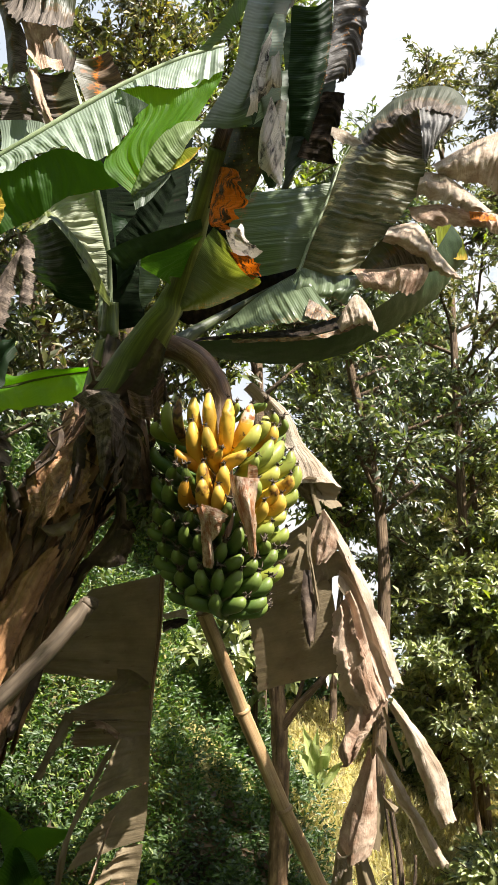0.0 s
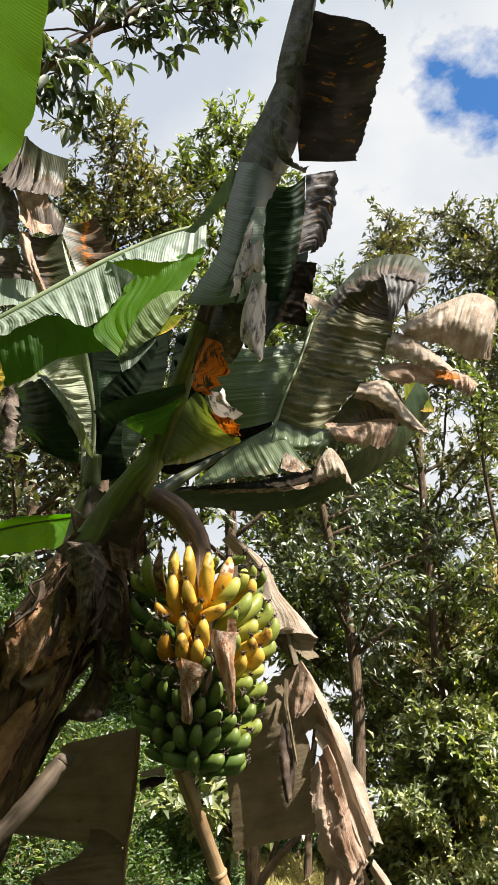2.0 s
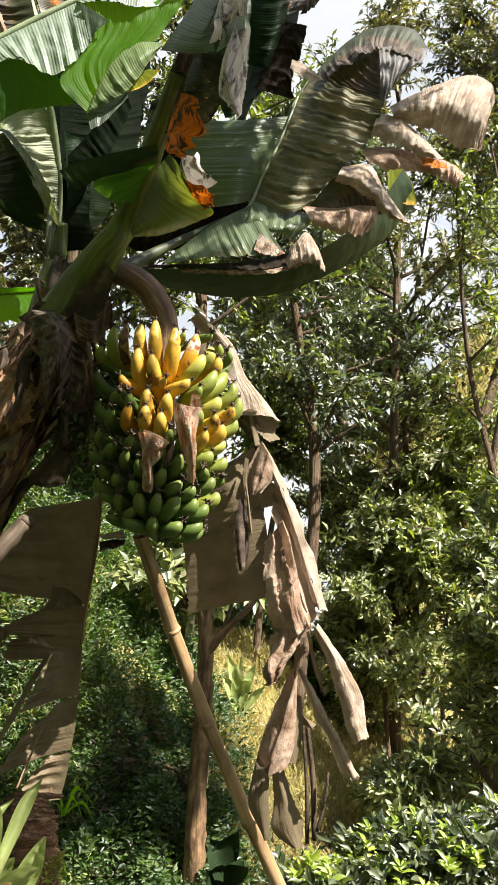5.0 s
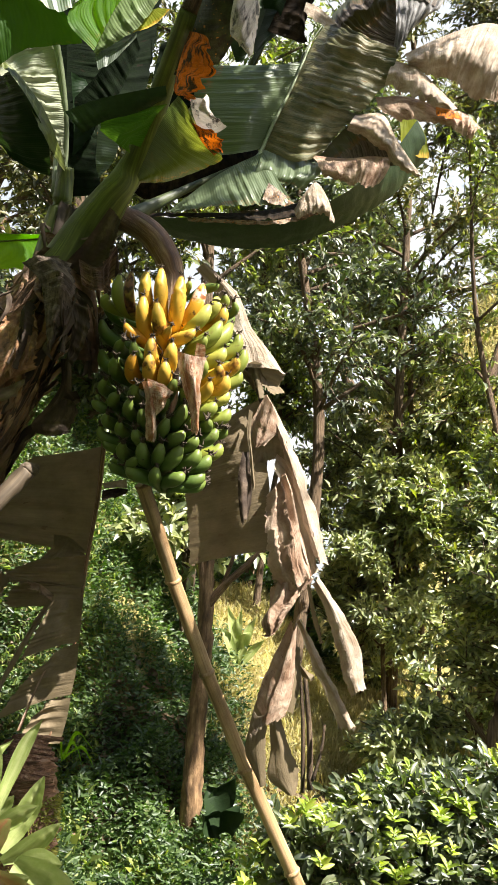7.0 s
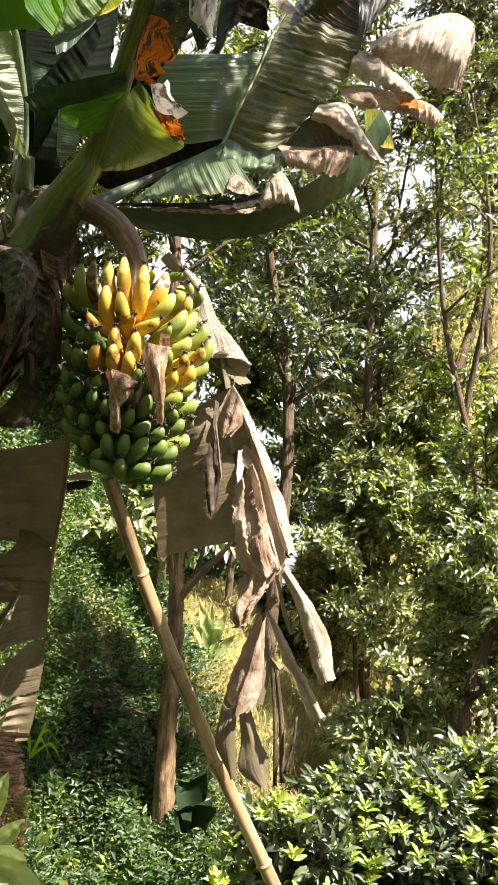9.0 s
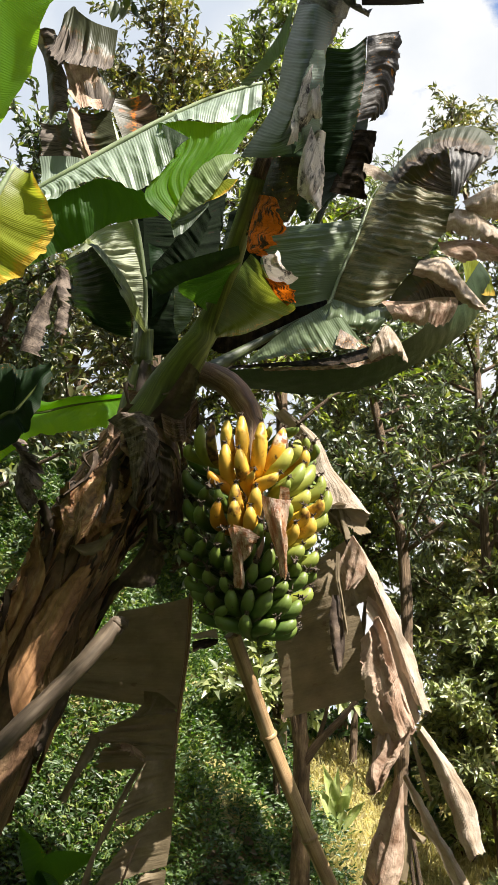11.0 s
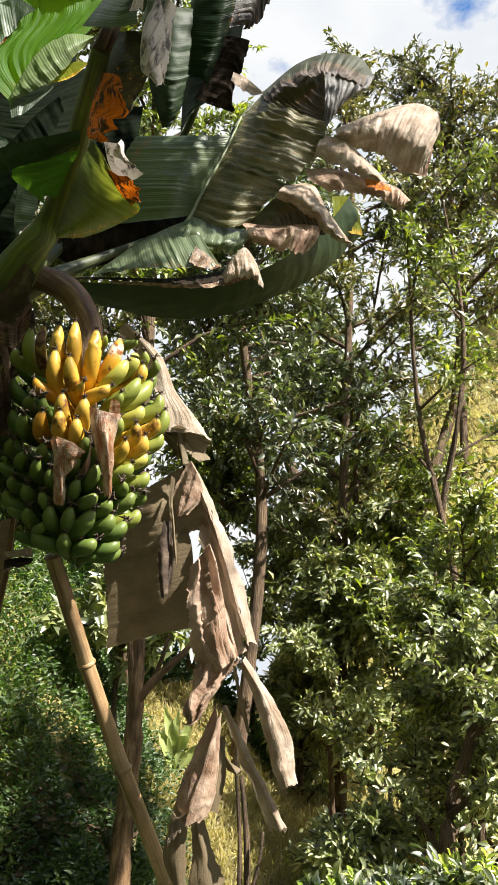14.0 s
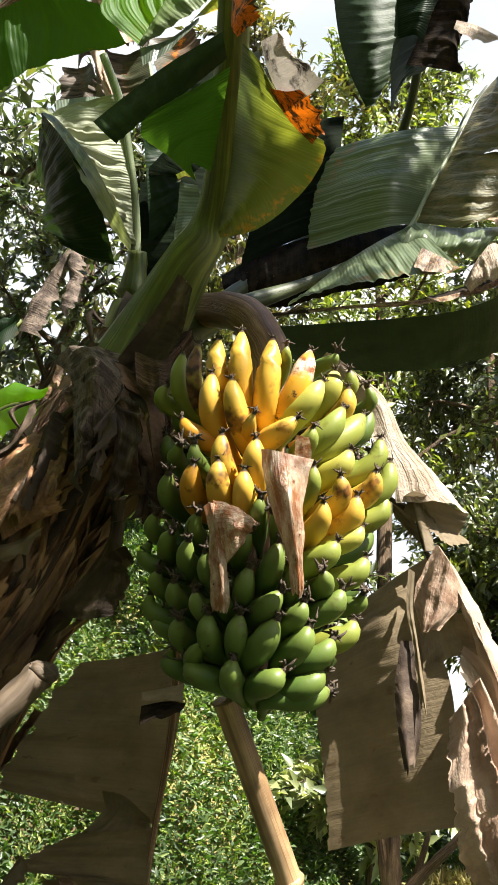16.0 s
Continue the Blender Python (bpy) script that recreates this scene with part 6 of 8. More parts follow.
# ---- dead leaves hanging beside the fruit ----
dead1 = thing("dead_banana_leaf", (0.370, 2.240, 1.557), "dead brown banana leaf hanging in torn strips", "dead leaf", group="dead hanging leaves")
piece("fold", [(-0.036, 2.400, 2.416), (0.053, 2.400, 2.320), (0.084, 2.400, 2.242), (0.113, 2.410, 2.186), (0.130, 2.420, 2.128)], [(-0.003, 2.420, 2.424), (0.087, 2.440, 2.341), (0.148, 2.460, 2.245), (0.213, 2.470, 2.182), (0.264, 2.470, 2.127)], M_DRYTIP, dead1, 81, 0.03, 0.006, 4, 0.06, 12, 60)
piece("fold", [(0.126, 2.420, 2.134), (0.171, 2.400, 2.141), (0.263, 2.460, 2.129)], [(0.141, 2.440, 2.120), (0.222, 2.440, 2.054), (0.265, 2.460, 2.068)], M_DRY, dead1, 82, 0.035, 0.005, 3, 0.08, 9, 36)
piece("fold", [(0.112, 2.450, 2.156), (0.130, 2.450, 2.144), (0.148, 2.450, 2.137)], [(0.121, 2.460, 2.115), (0.158, 2.460, 2.075), (0.186, 2.460, 2.051)], M_DRY, dead1, 96, 0.02, 0.005, 3, 0.1, 7, 24)
tube("midrib", [(0.116, 2.440, 2.146), (0.175, 2.460, 2.113), (0.168, 2.450, 2.112), (0.184, 2.440, 2.041), (0.230, 2.440, 1.950)], [0.004, 0.005, 0.005, 0.004, 0.003], M_SHEATH, dead1, n=24, k=8)
piece("strip", [(0.160, 2.440, 2.139), (0.172, 2.440, 2.094), (0.190, 2.440, 2.043)], [(0.177, 2.430, 2.137), (0.188, 2.430, 2.087), (0.198, 2.430, 2.045)], M_DRY, dead1, 98, 0.01, 0.006, 3, 0.1, 5, 24)
drape("sheet", [[(0.194, 2.500, 2.061), (0.181, 2.470, 1.937), (0.221, 2.440, 1.825), (0.234, 2.420, 1.706), (0.235, 2.400, 1.594)], [(0.117, 2.500, 2.007), (0.098, 2.480, 1.904), (0.112, 2.480, 1.797), (0.127, 2.480, 1.678), (0.136, 2.480, 1.574)], [(0.039, 2.560, 1.964), (-0.009, 2.600, 1.873), (-0.023, 2.640, 1.774), (-0.005, 2.680, 1.657), (0.011, 2.700, 1.544)]], M_DRY, dead1, seed=83, corr=0.003, ragged=0.03, m=26)
piece("fold", [(0.248, 2.450, 1.914), (0.309, 2.450, 1.833), (0.354, 2.450, 1.719), (0.370, 2.440, 1.617), (0.388, 2.430, 1.546)], [(0.245, 2.400, 1.816), (0.280, 2.390, 1.741), (0.306, 2.390, 1.667), (0.335, 2.390, 1.593), (0.368, 2.400, 1.522)], M_DRYTIP, dead1, 86, 0.02, 0.006, 4, 0.05, 12, 70)
piece("fold", [(0.263, 2.420, 1.820), (0.294, 2.420, 1.719), (0.327, 2.420, 1.626), (0.359, 2.410, 1.528)], [(0.219, 2.400, 1.749), (0.212, 2.380, 1.653), (0.236, 2.380, 1.551), (0.289, 2.400, 1.477)], M_CRUMPLED, dead1, 87, -0.05, 0.011, 5, 0.05, 18, 80)
piece("fold", [(0.239, 2.430, 1.577), (0.267, 2.420, 1.522), (0.294, 2.420, 1.493)], [(0.250, 2.440, 1.510), (0.263, 2.430, 1.485), (0.292, 2.420, 1.471)], M_DRYTIP, dead1, 88, 0.02, 0.008, 4, 0.2, 8, 28)
piece("strip", [(0.247, 2.420, 1.490), (0.248, 2.420, 1.424), (0.228, 2.410, 1.375), (0.260, 2.410, 1.359)], [(0.351, 2.410, 1.534), (0.325, 2.380, 1.459), (0.293, 2.380, 1.413), (0.263, 2.400, 1.360)], M_CRUMPLED, dead1, 89, 0.03, 0.009, 5, 0.06, 12, 54)
piece("strip", [(0.215, 2.400, 1.155), (0.232, 2.390, 1.138), (0.260, 2.390, 1.149)], [(0.211, 2.410, 1.052), (0.247, 2.390, 1.104), (0.279, 2.390, 1.120)], M_DRYTIP, dead1, 77, 0.02, 0.008, 4, 0.2, 7, 26)
piece("strip", [(0.325, 2.440, 1.332), (0.325, 2.440, 1.247), (0.314, 2.440, 1.150)], [(0.342, 2.450, 1.324), (0.344, 2.460, 1.230), (0.335, 2.460, 1.139)], M_DRY, dead1, 91, 0.01, 0.004, 4, 0.1, 5, 30)
piece("strip", [(0.352, 2.430, 1.503), (0.372, 2.430, 1.419), (0.408, 2.430, 1.343)], [(0.364, 2.420, 1.507), (0.392, 2.410, 1.412), (0.410, 2.420, 1.345)], M_DRY, dead1, 78, 0.01, 0.004, 3, 0.1, 5, 28)
piece("strip", [(0.329, 2.470, 1.330), (0.343, 2.470, 1.283), (0.383, 2.470, 1.237)], [(0.328, 2.480, 1.282), (0.355, 2.480, 1.243), (0.390, 2.480, 1.232)], M_DRY, dead1, 80, 0.01, 0.004, 3, 0.1, 6, 20)
blade("strip", [(0.244, 2.460, 1.211), (0.216, 2.460, 1.101), (0.209, 2.460, 1.024), (0.262, 2.460, 0.944)], [(0.263, 2.440, 1.214), (0.261, 2.430, 1.108), (0.263, 2.430, 1.033), (0.267, 2.450, 0.945)], M_DRY, dead1, bulge=0.015, ripple=0.0021, waves=3, ragged=0.06, seed=93, m=6, cols=30)
blade("strip", [(0.272, 2.500, 1.129), (0.281, 2.500, 1.037), (0.277, 2.500, 0.959), (0.336, 2.500, 0.914)], [(0.305, 2.490, 1.133), (0.339, 2.500, 1.040), (0.369, 2.500, 0.980), (0.363, 2.500, 0.918)], M_DRY, dead1, bulge=0.02, ripple=0.0021, waves=3, ragged=0.06, seed=94, m=7, cols=30)
drape("fold", [[(0.201, 2.420, 2.053), (0.221, 2.380, 2.007), (0.243, 2.410, 1.972)], [(0.180, 2.420, 2.015), (0.208, 2.380, 1.958), (0.238, 2.410, 1.942)], [(0.161, 2.420, 1.965), (0.198, 2.380, 1.914), (0.219, 2.410, 1.920)], [(0.171, 2.420, 1.889), (0.183, 2.380, 1.883), (0.197, 2.410, 1.897)]], M_CRUMPLED, dead1, seed=85, corr=0.006, ragged=0.05, m=44)
drape("fold", [[(0.204, 2.450, 2.063), (0.214, 2.400, 2.011), (0.228, 2.420, 1.982)], [(0.258, 2.450, 1.971), (0.245, 2.400, 1.945), (0.243, 2.420, 1.925)], [(0.304, 2.450, 1.873), (0.280, 2.400, 1.865), (0.264, 2.420, 1.873)], [(0.349, 2.450, 1.761), (0.319, 2.400, 1.764), (0.303, 2.420, 1.769)], [(0.385, 2.450, 1.660), (0.353, 2.400, 1.664), (0.331, 2.420, 1.673)], [(0.415, 2.450, 1.551), (0.389, 2.400, 1.562), (0.374, 2.420, 1.574)]], M_DRYTIP, dead1, seed=183, corr=0.008, ragged=0.05, m=44)
drape("fold", [[(0.172, 2.430, 1.890), (0.220, 2.430, 1.934), (0.273, 2.430, 1.917)], [(0.182, 2.450, 1.825), (0.228, 2.450, 1.858), (0.280, 2.450, 1.865)]], M_DRY, dead1, seed=84, corr=0.006, ragged=0.10)
drape("strip", [[(0.152, 2.390, 1.997), (0.163, 2.390, 1.990)], [(0.150, 2.390, 1.927), (0.161, 2.390, 1.927)], [(0.160, 2.390, 1.871), (0.169, 2.390, 1.871)], [(0.169, 2.390, 1.800), (0.180, 2.390, 1.801)], [(0.180, 2.390, 1.737), (0.188, 2.390, 1.746)]], M_DRY, dead1, seed=97, corr=0.004, ragged=0.15, m=50)
drape("strip", [[(0.141, 2.400, 1.873), (0.167, 2.400, 1.873)], [(0.133, 2.400, 1.794), (0.172, 2.400, 1.794)], [(0.141, 2.400, 1.716), (0.176, 2.400, 1.732)], [(0.155, 2.400, 1.648), (0.167, 2.400, 1.671)]], M_SHEATH, dead1, seed=99, corr=0.004, ragged=0.15, m=50)
drape("strip", [[(0.366, 2.400, 1.506), (0.369, 2.360, 1.516), (0.379, 2.390, 1.529)], [(0.405, 2.400, 1.437), (0.427, 2.360, 1.432), (0.457, 2.390, 1.426)], [(0.439, 2.400, 1.339), (0.466, 2.360, 1.342), (0.505, 2.390, 1.340)], [(0.467, 2.400, 1.243), (0.490, 2.360, 1.254), (0.521, 2.390, 1.258)], [(0.493, 2.400, 1.197), (0.509, 2.360, 1.208), (0.527, 2.390, 1.218)]], M_DRYTIP, dead1, seed=92, corr=0.008, ragged=0.1, m=44)
drape("strip", [[(0.333, 2.460, 1.394), (0.334, 2.420, 1.404), (0.343, 2.440, 1.406)], [(0.369, 2.460, 1.305), (0.384, 2.420, 1.303), (0.406, 2.440, 1.296)], [(0.424, 2.460, 1.194), (0.439, 2.420, 1.205), (0.459, 2.440, 1.207)], [(0.470, 2.460, 1.089), (0.495, 2.420, 1.098), (0.518, 2.440, 1.106)]], M_DRYTIP, dead1, seed=79, corr=0.008, ragged=0.08, m=44)
drape("strip", [[(0.314, 2.430, 1.404), (0.316, 2.380, 1.374), (0.328, 2.410, 1.386)], [(0.266, 2.430, 1.293), (0.290, 2.380, 1.257), (0.328, 2.410, 1.268)], [(0.228, 2.430, 1.199), (0.266, 2.380, 1.176), (0.322, 2.410, 1.183)], [(0.229, 2.430, 1.148), (0.250, 2.380, 1.108), (0.297, 2.410, 1.122)]], M_CRUMPLED, dead1, seed=90, corr=0.005, ragged=0.12, m=44)
drape("strip", [[(0.375, 2.440, 1.524), (0.318, 2.420, 1.508)], [(0.318, 2.440, 1.450), (0.278, 2.420, 1.450)], [(0.278, 2.440, 1.377), (0.249, 2.420, 1.392)], [(0.250, 2.440, 1.348), (0.239, 2.420, 1.355)]], M_CRUMPLED, dead1, seed=76, corr=0.005, ragged=0.05, m=44)
settle(dead1)

dead2 = thing("dead_banana_leaf", (-0.339, 2.428, 0.967), "wide shaded dead banana leaf hanging by the stem", "dead leaf", group="dead hanging leaves")
RIB2 = [(-0.270, 2.491, 1.882), (-0.279, 2.554, 1.728), (-0.299, 2.597, 1.541), (-0.311, 2.618, 1.339), (-0.331, 2.618, 1.155), (-0.375, 2.597, 0.948)]
tube("midrib", RIB2, [0.007, 0.007, 0.006, 0.005, 0.004, 0.003], M_FRUITSTALK, dead2, n=30, k=8)
piece("sheet", [(-0.271, 2.575, 1.889), (-0.274, 2.586, 1.758), (-0.287, 2.597, 1.637), (-0.297, 2.597, 1.557)], [(-0.503, 2.597, 1.838), (-0.577, 2.618, 1.746), (-0.645, 2.639, 1.645), (-0.665, 2.639, 1.598)], M_DRY, dead2, 101, 0.04, 0.006, 4, 0.04, 16, 60)
piece("sheet", [(-0.403, 2.575, 1.606), (-0.356, 2.565, 1.601), (-0.308, 2.586, 1.568)], [(-0.445, 2.597, 1.525), (-0.394, 2.575, 1.533), (-0.301, 2.586, 1.547)], M_DRY, dead2, 102, 0.03, 0.006, 3, 0.06, 9, 30)
piece("sheet", [(-0.299, 2.597, 1.552), (-0.299, 2.597, 1.508), (-0.300, 2.597, 1.460)], [(-0.443, 2.597, 1.533), (-0.547, 2.618, 1.486), (-0.554, 2.618, 1.457)], M_DRY, dead2, 103, 0.03, 0.006, 3, 0.05, 14, 36)
piece("strip", [(-0.558, 2.618, 1.487), (-0.581, 2.607, 1.402), (-0.612, 2.607, 1.294)], [(-0.506, 2.597, 1.462), (-0.555, 2.586, 1.374), (-0.602, 2.597, 1.295)], M_DRY, dead2, 104, 0.02, 0.008, 3, 0.12, 7, 34)
piece("sheet", [(-0.307, 2.639, 1.459), (-0.308, 2.639, 1.434), (-0.309, 2.639, 1.400)], [(-0.520, 2.702, 1.454), (-0.560, 2.702, 1.422), (-0.553, 2.702, 1.379)], M_DRY, dead2, 105, -0.03, 0.006, 3, 0.08, 12, 30)
piece("strip", [(-0.479, 2.575, 1.459), (-0.427, 2.554, 1.458), (-0.380, 2.565, 1.424)], [(-0.455, 2.565, 1.435), (-0.415, 2.544, 1.432), (-0.390, 2.565, 1.405)], M_CRUMPLED, dead2, 106, 0.02, 0.010, 3, 0.15, 8, 26)
piece("sheet", [(-0.300, 2.597, 1.424), (-0.299, 2.597, 1.360), (-0.299, 2.597, 1.295)], [(-0.382, 2.575, 1.413), (-0.427, 2.554, 1.318), (-0.462, 2.554, 1.234)], M_DRY, dead2, 107, 0.04, 0.006, 3, 0.05, 14, 40)
piece("strip", [(-0.378, 2.565, 1.415), (-0.449, 2.544, 1.275), (-0.503, 2.533, 1.132), (-0.517, 2.533, 1.033)], [(-0.411, 2.565, 1.390), (-0.469, 2.533, 1.268), (-0.520, 2.523, 1.133), (-0.540, 2.533, 1.019)], M_DRY, dead2, 110, 0.012, 0.006, 4, 0.1, 6, 50)
piece("sheet", [(-0.300, 2.597, 1.290), (-0.300, 2.597, 1.213), (-0.308, 2.597, 1.141)], [(-0.377, 2.565, 1.238), (-0.447, 2.544, 1.169), (-0.519, 2.533, 1.057)], M_DRY, dead2, 112, 0.04, 0.006, 3, 0.05, 14, 44)
piece("sheet", [(-0.308, 2.597, 1.132), (-0.314, 2.597, 1.072), (-0.327, 2.597, 1.002)], [(-0.374, 2.565, 1.111), (-0.425, 2.544, 1.052), (-0.455, 2.533, 0.977)], M_DRY, dead2, 113, 0.03, 0.006, 3, 0.06, 12, 40)
piece("strip", [(-0.378, 2.533, 1.213), (-0.400, 2.523, 1.151), (-0.434, 2.523, 1.042)], [(-0.385, 2.533, 1.211), (-0.406, 2.523, 1.155), (-0.444, 2.523, 1.042)], M_CRUMPLED, dead2, 114, 0.004, 0.004, 3, 0.1, 4, 30)
blade("strip", [(-0.492, 2.681, 1.456), (-0.440, 2.681, 1.421), (-0.385, 2.660, 1.406)], [(-0.479, 2.660, 1.437), (-0.439, 2.660, 1.402), (-0.387, 2.639, 1.389)], M_DRY, dead2, bulge=0.01, ripple=0.003, seed=108, m=4, cols=16)
drape("strip", [[(-0.231, 2.190, 1.727), (-0.198, 2.190, 1.735), (-0.169, 2.190, 1.743)], [(-0.221, 2.170, 1.713), (-0.189, 2.170, 1.715), (-0.161, 2.170, 1.717)]], M_DRY, dead2, seed=109, corr=0.004, ragged=0.10)
drape("strip", [[(-0.228, 2.190, 1.708), (-0.191, 2.190, 1.717), (-0.161, 2.190, 1.716)], [(-0.226, 2.180, 1.680), (-0.197, 2.180, 1.688), (-0.167, 2.180, 1.701)]], M_DARKFOLD, dead2, seed=115, corr=0.004, ragged=0.15)
settle(dead2)

dead3 = thing("dead_leaf_stalk", (-0.444, 2.300, 1.756), "dry folded leaf stalk hanging off the stem", "dead leaf", group="dead hanging leaves")
tube("stalk", [(-0.432, 2.290, 1.768), (-0.452, 2.300, 1.752), (-0.538, 2.260, 1.632), (-0.655, 2.225, 1.496), (-0.765, 2.190, 1.356)], [0.018, 0.036, 0.033, 0.034, 0.036], M_DRYSTALK, dead3, n=30, k=12, rough=0.05, flat=0.7, seed=3)
settle(dead3)

dead4 = thing("dead_banana_leaf", (-0.965, 3.100, 3.254), "shrivelled brown leaf remains hanging in a clump", "dead leaf", group="dead hanging leaves")
blade("sheet", [(-0.985, 3.100, 3.322), (-0.955, 3.100, 3.174), (-0.947, 3.100, 3.018)], [(-0.895, 3.080, 3.298), (-0.855, 3.060, 3.128), (-0.844, 3.060, 2.987)], M_KNOT, dead4, bulge=0.06, ripple=0.012, waves=2, ragged=0.2, seed=121, m=8, cols=24)
blade("sheet", [(-0.943, 3.100, 3.331), (-1.056, 3.100, 3.146), (-1.096, 3.100, 2.940)], [(-0.906, 3.060, 3.232), (-0.942, 3.050, 3.069), (-0.941, 3.050, 2.882)], M_KNOT, dead4, bulge=0.05, ripple=0.012, waves=2, ragged=0.2, seed=122, m=8, cols=24)
blade("sheet", [(-1.028, 2.900, 2.552), (-0.972, 2.900, 2.447), (-0.976, 2.900, 2.343)], [(-0.904, 2.860, 2.466), (-0.844, 2.850, 2.366), (-0.859, 2.850, 2.153)], M_KNOT, dead4, bulge=0.05, ripple=0.012, waves=2, ragged=0.2, seed=123, m=8, cols=24)
settle(dead4)


# ---- the fruit bunch ----
bunch = thing("banana_bunch", (-0.09, 2.29, 2.28), "hanging bunch of bananas, yellow on top and green below", "banana bunch")


def bunch_axis(z):
    return np.array((-0.085 - 0.05 * (z - 2.0), 2.27, z))


tube("stalk", [(-0.349, 2.480, 2.621), (-0.284, 2.430, 2.572), (-0.226, 2.380, 2.535), (-0.168, 2.320, 2.478), (-0.125, 2.290, 2.413), (-0.099, 2.275, 2.341), bunch_axis(2.2), bunch_axis(2.0), bunch_axis(1.76)], [0.034, 0.037, 0.039, 0.039, 0.038, 0.037, 0.036, 0.032, 0.022], M_FRUITSTALK, bunch, n=48, k=16, rough=0.012, seed=2)


def on_bunch(az, z, r):
    return bunch_axis(z) + np.array((math.cos(radians(az)) * r, math.sin(radians(az)) * r, 0.0))


def banana(base, tip, thick, mat, g, label, flower=1.0):
    """A curved, softly five-sided fruit that grows from the stalk over base to its tip, with the dried flower at the end."""
    neck = bunch_axis(base[2] - 0.035) * 0.62 + base * 0.38
    out_ = unit(tip - bunch_axis(tip[2]))
    mid = (base + tip) / 2 + out_ * 0.012 + (0, 0, -0.006)
    c = catmull([neck, base * 0.9 + neck * 0.1, mid, tip], 16)
    step = np.r_[0, np.cumsum(np.linalg.norm(np.diff(c, axis=0), axis=1))]
    f = step / step[-1]
    prof = np.interp(f, [0, 0.18, 0.32, 0.48, 0.68, 0.84, 0.92, 0.97, 1.0], [0.34, 0.44, 0.76, 0.97, 1.0, 0.83, 0.60, 0.36, 0.20]) * thick
    tan, side, up = frames_along(c)
    k = 10
    ang = np.linspace(0, 2 * np.pi, k, endpoint=False)
    r = prof[:, None] * (1 + 0.055 * np.cos(5 * ang + g.uniform(0, 6))[None])
    v = c[:, None] + r[..., None] * (np.cos(ang)[None, :, None] * side[:, None] + np.sin(ang)[None, :, None] * up[:, None])
    n = len(c)
    faces = [(i * k + q, i * k + (q + 1) % k, (i + 1) * k + (q + 1) % k, (i + 1) * k + q) for i in range(n - 1) for q in range(k)]
    faces += [tuple(range(k))[::-1], tuple((n - 1) * k + q for q in range(k))]
    uv = np.stack(np.broadcast_arrays(ang[None] / 6.283, f[:, None]), -1).reshape(-1, 2)
    ob = mesh_ob("banana", (v - base).reshape(-1, 3), faces, mat, bunch, uv, True, label)
    ob.matrix_basis = Matrix.Translation(base)
    rem = new("flower_remnant", REMNANTS[int(g.integers(0, len(REMNANTS)))])
    rem.parent = ob
    rem.matrix_basis = Matrix.Translation(Vector(tip - base)) @ Vector(tan[-1]).to_track_quat("Z", "Y").to_matrix().to_4x4() @ pose(0, 0, 0, g.uniform(-15, 15), g.uniform(-15, 15), g.uniform(0, 360)) @ Matrix.Scale(flower, 4)
    return ob


def remnant_mesh(seed):
    """The shrivelled flower at a banana's tip: a stub with curled threads and a papery lobe or two."""
    g = np.random.default_rng(seed)
    curves = [([(0, 0, -0.004), (0, 0, 0.008)], [0.0058, 0.0062])]
    for q in range(8):
        a = q * 0.785 + g.uniform(-0.3, 0.3)
        d = np.array((0.9 * math.cos(a), 0.9 * math.sin(a), 0.9)) * g.uniform(0.006, 0.011)
        curves.append(([(0, 0, 0.004), tuple(d), tuple(d * 1.5 + g.normal(size=3) * 0.005)], [0.0026, 0.0028, 0.0010]))
    verts, faces, uvs, base = [], [], [], 0
    for pts, radii in curves:
        v, f, uv = tube_data(pts, radii, 4, 5)
        verts.append(v), uvs.append(uv)
        faces += [[x + base for x in face] for face in f]
        base += len(v)
    ob = mesh_ob("flower_remnant", np.concatenate(verts), faces, M_REMNANT, None, np.concatenate(uvs))
    me = ob.data
    bpy.data.objects.remove(ob)
    return me


REMNANTS = [remnant_mesh(s) for s in range(5)]
SKINS = {
    "R": (M_YELLOWFRUIT, "ripe yellow banana with brown scars"), "Y": (M_YELLOWFRUIT, "ripe yellow banana"), "O": (M_AMBERFRUIT, "deep amber, overripe banana"),
    "S": (M_BLASTED, "ripe banana with a split, browned end"), "B": (M_SCARRED, "banana with a long brown scar"), "L": (M_LIMEFRUIT, "pale yellow-green banana"),
    "T": (M_TURNING, "banana turning from green to yellow"), "G": (M_GREENFRUIT, ""),
}
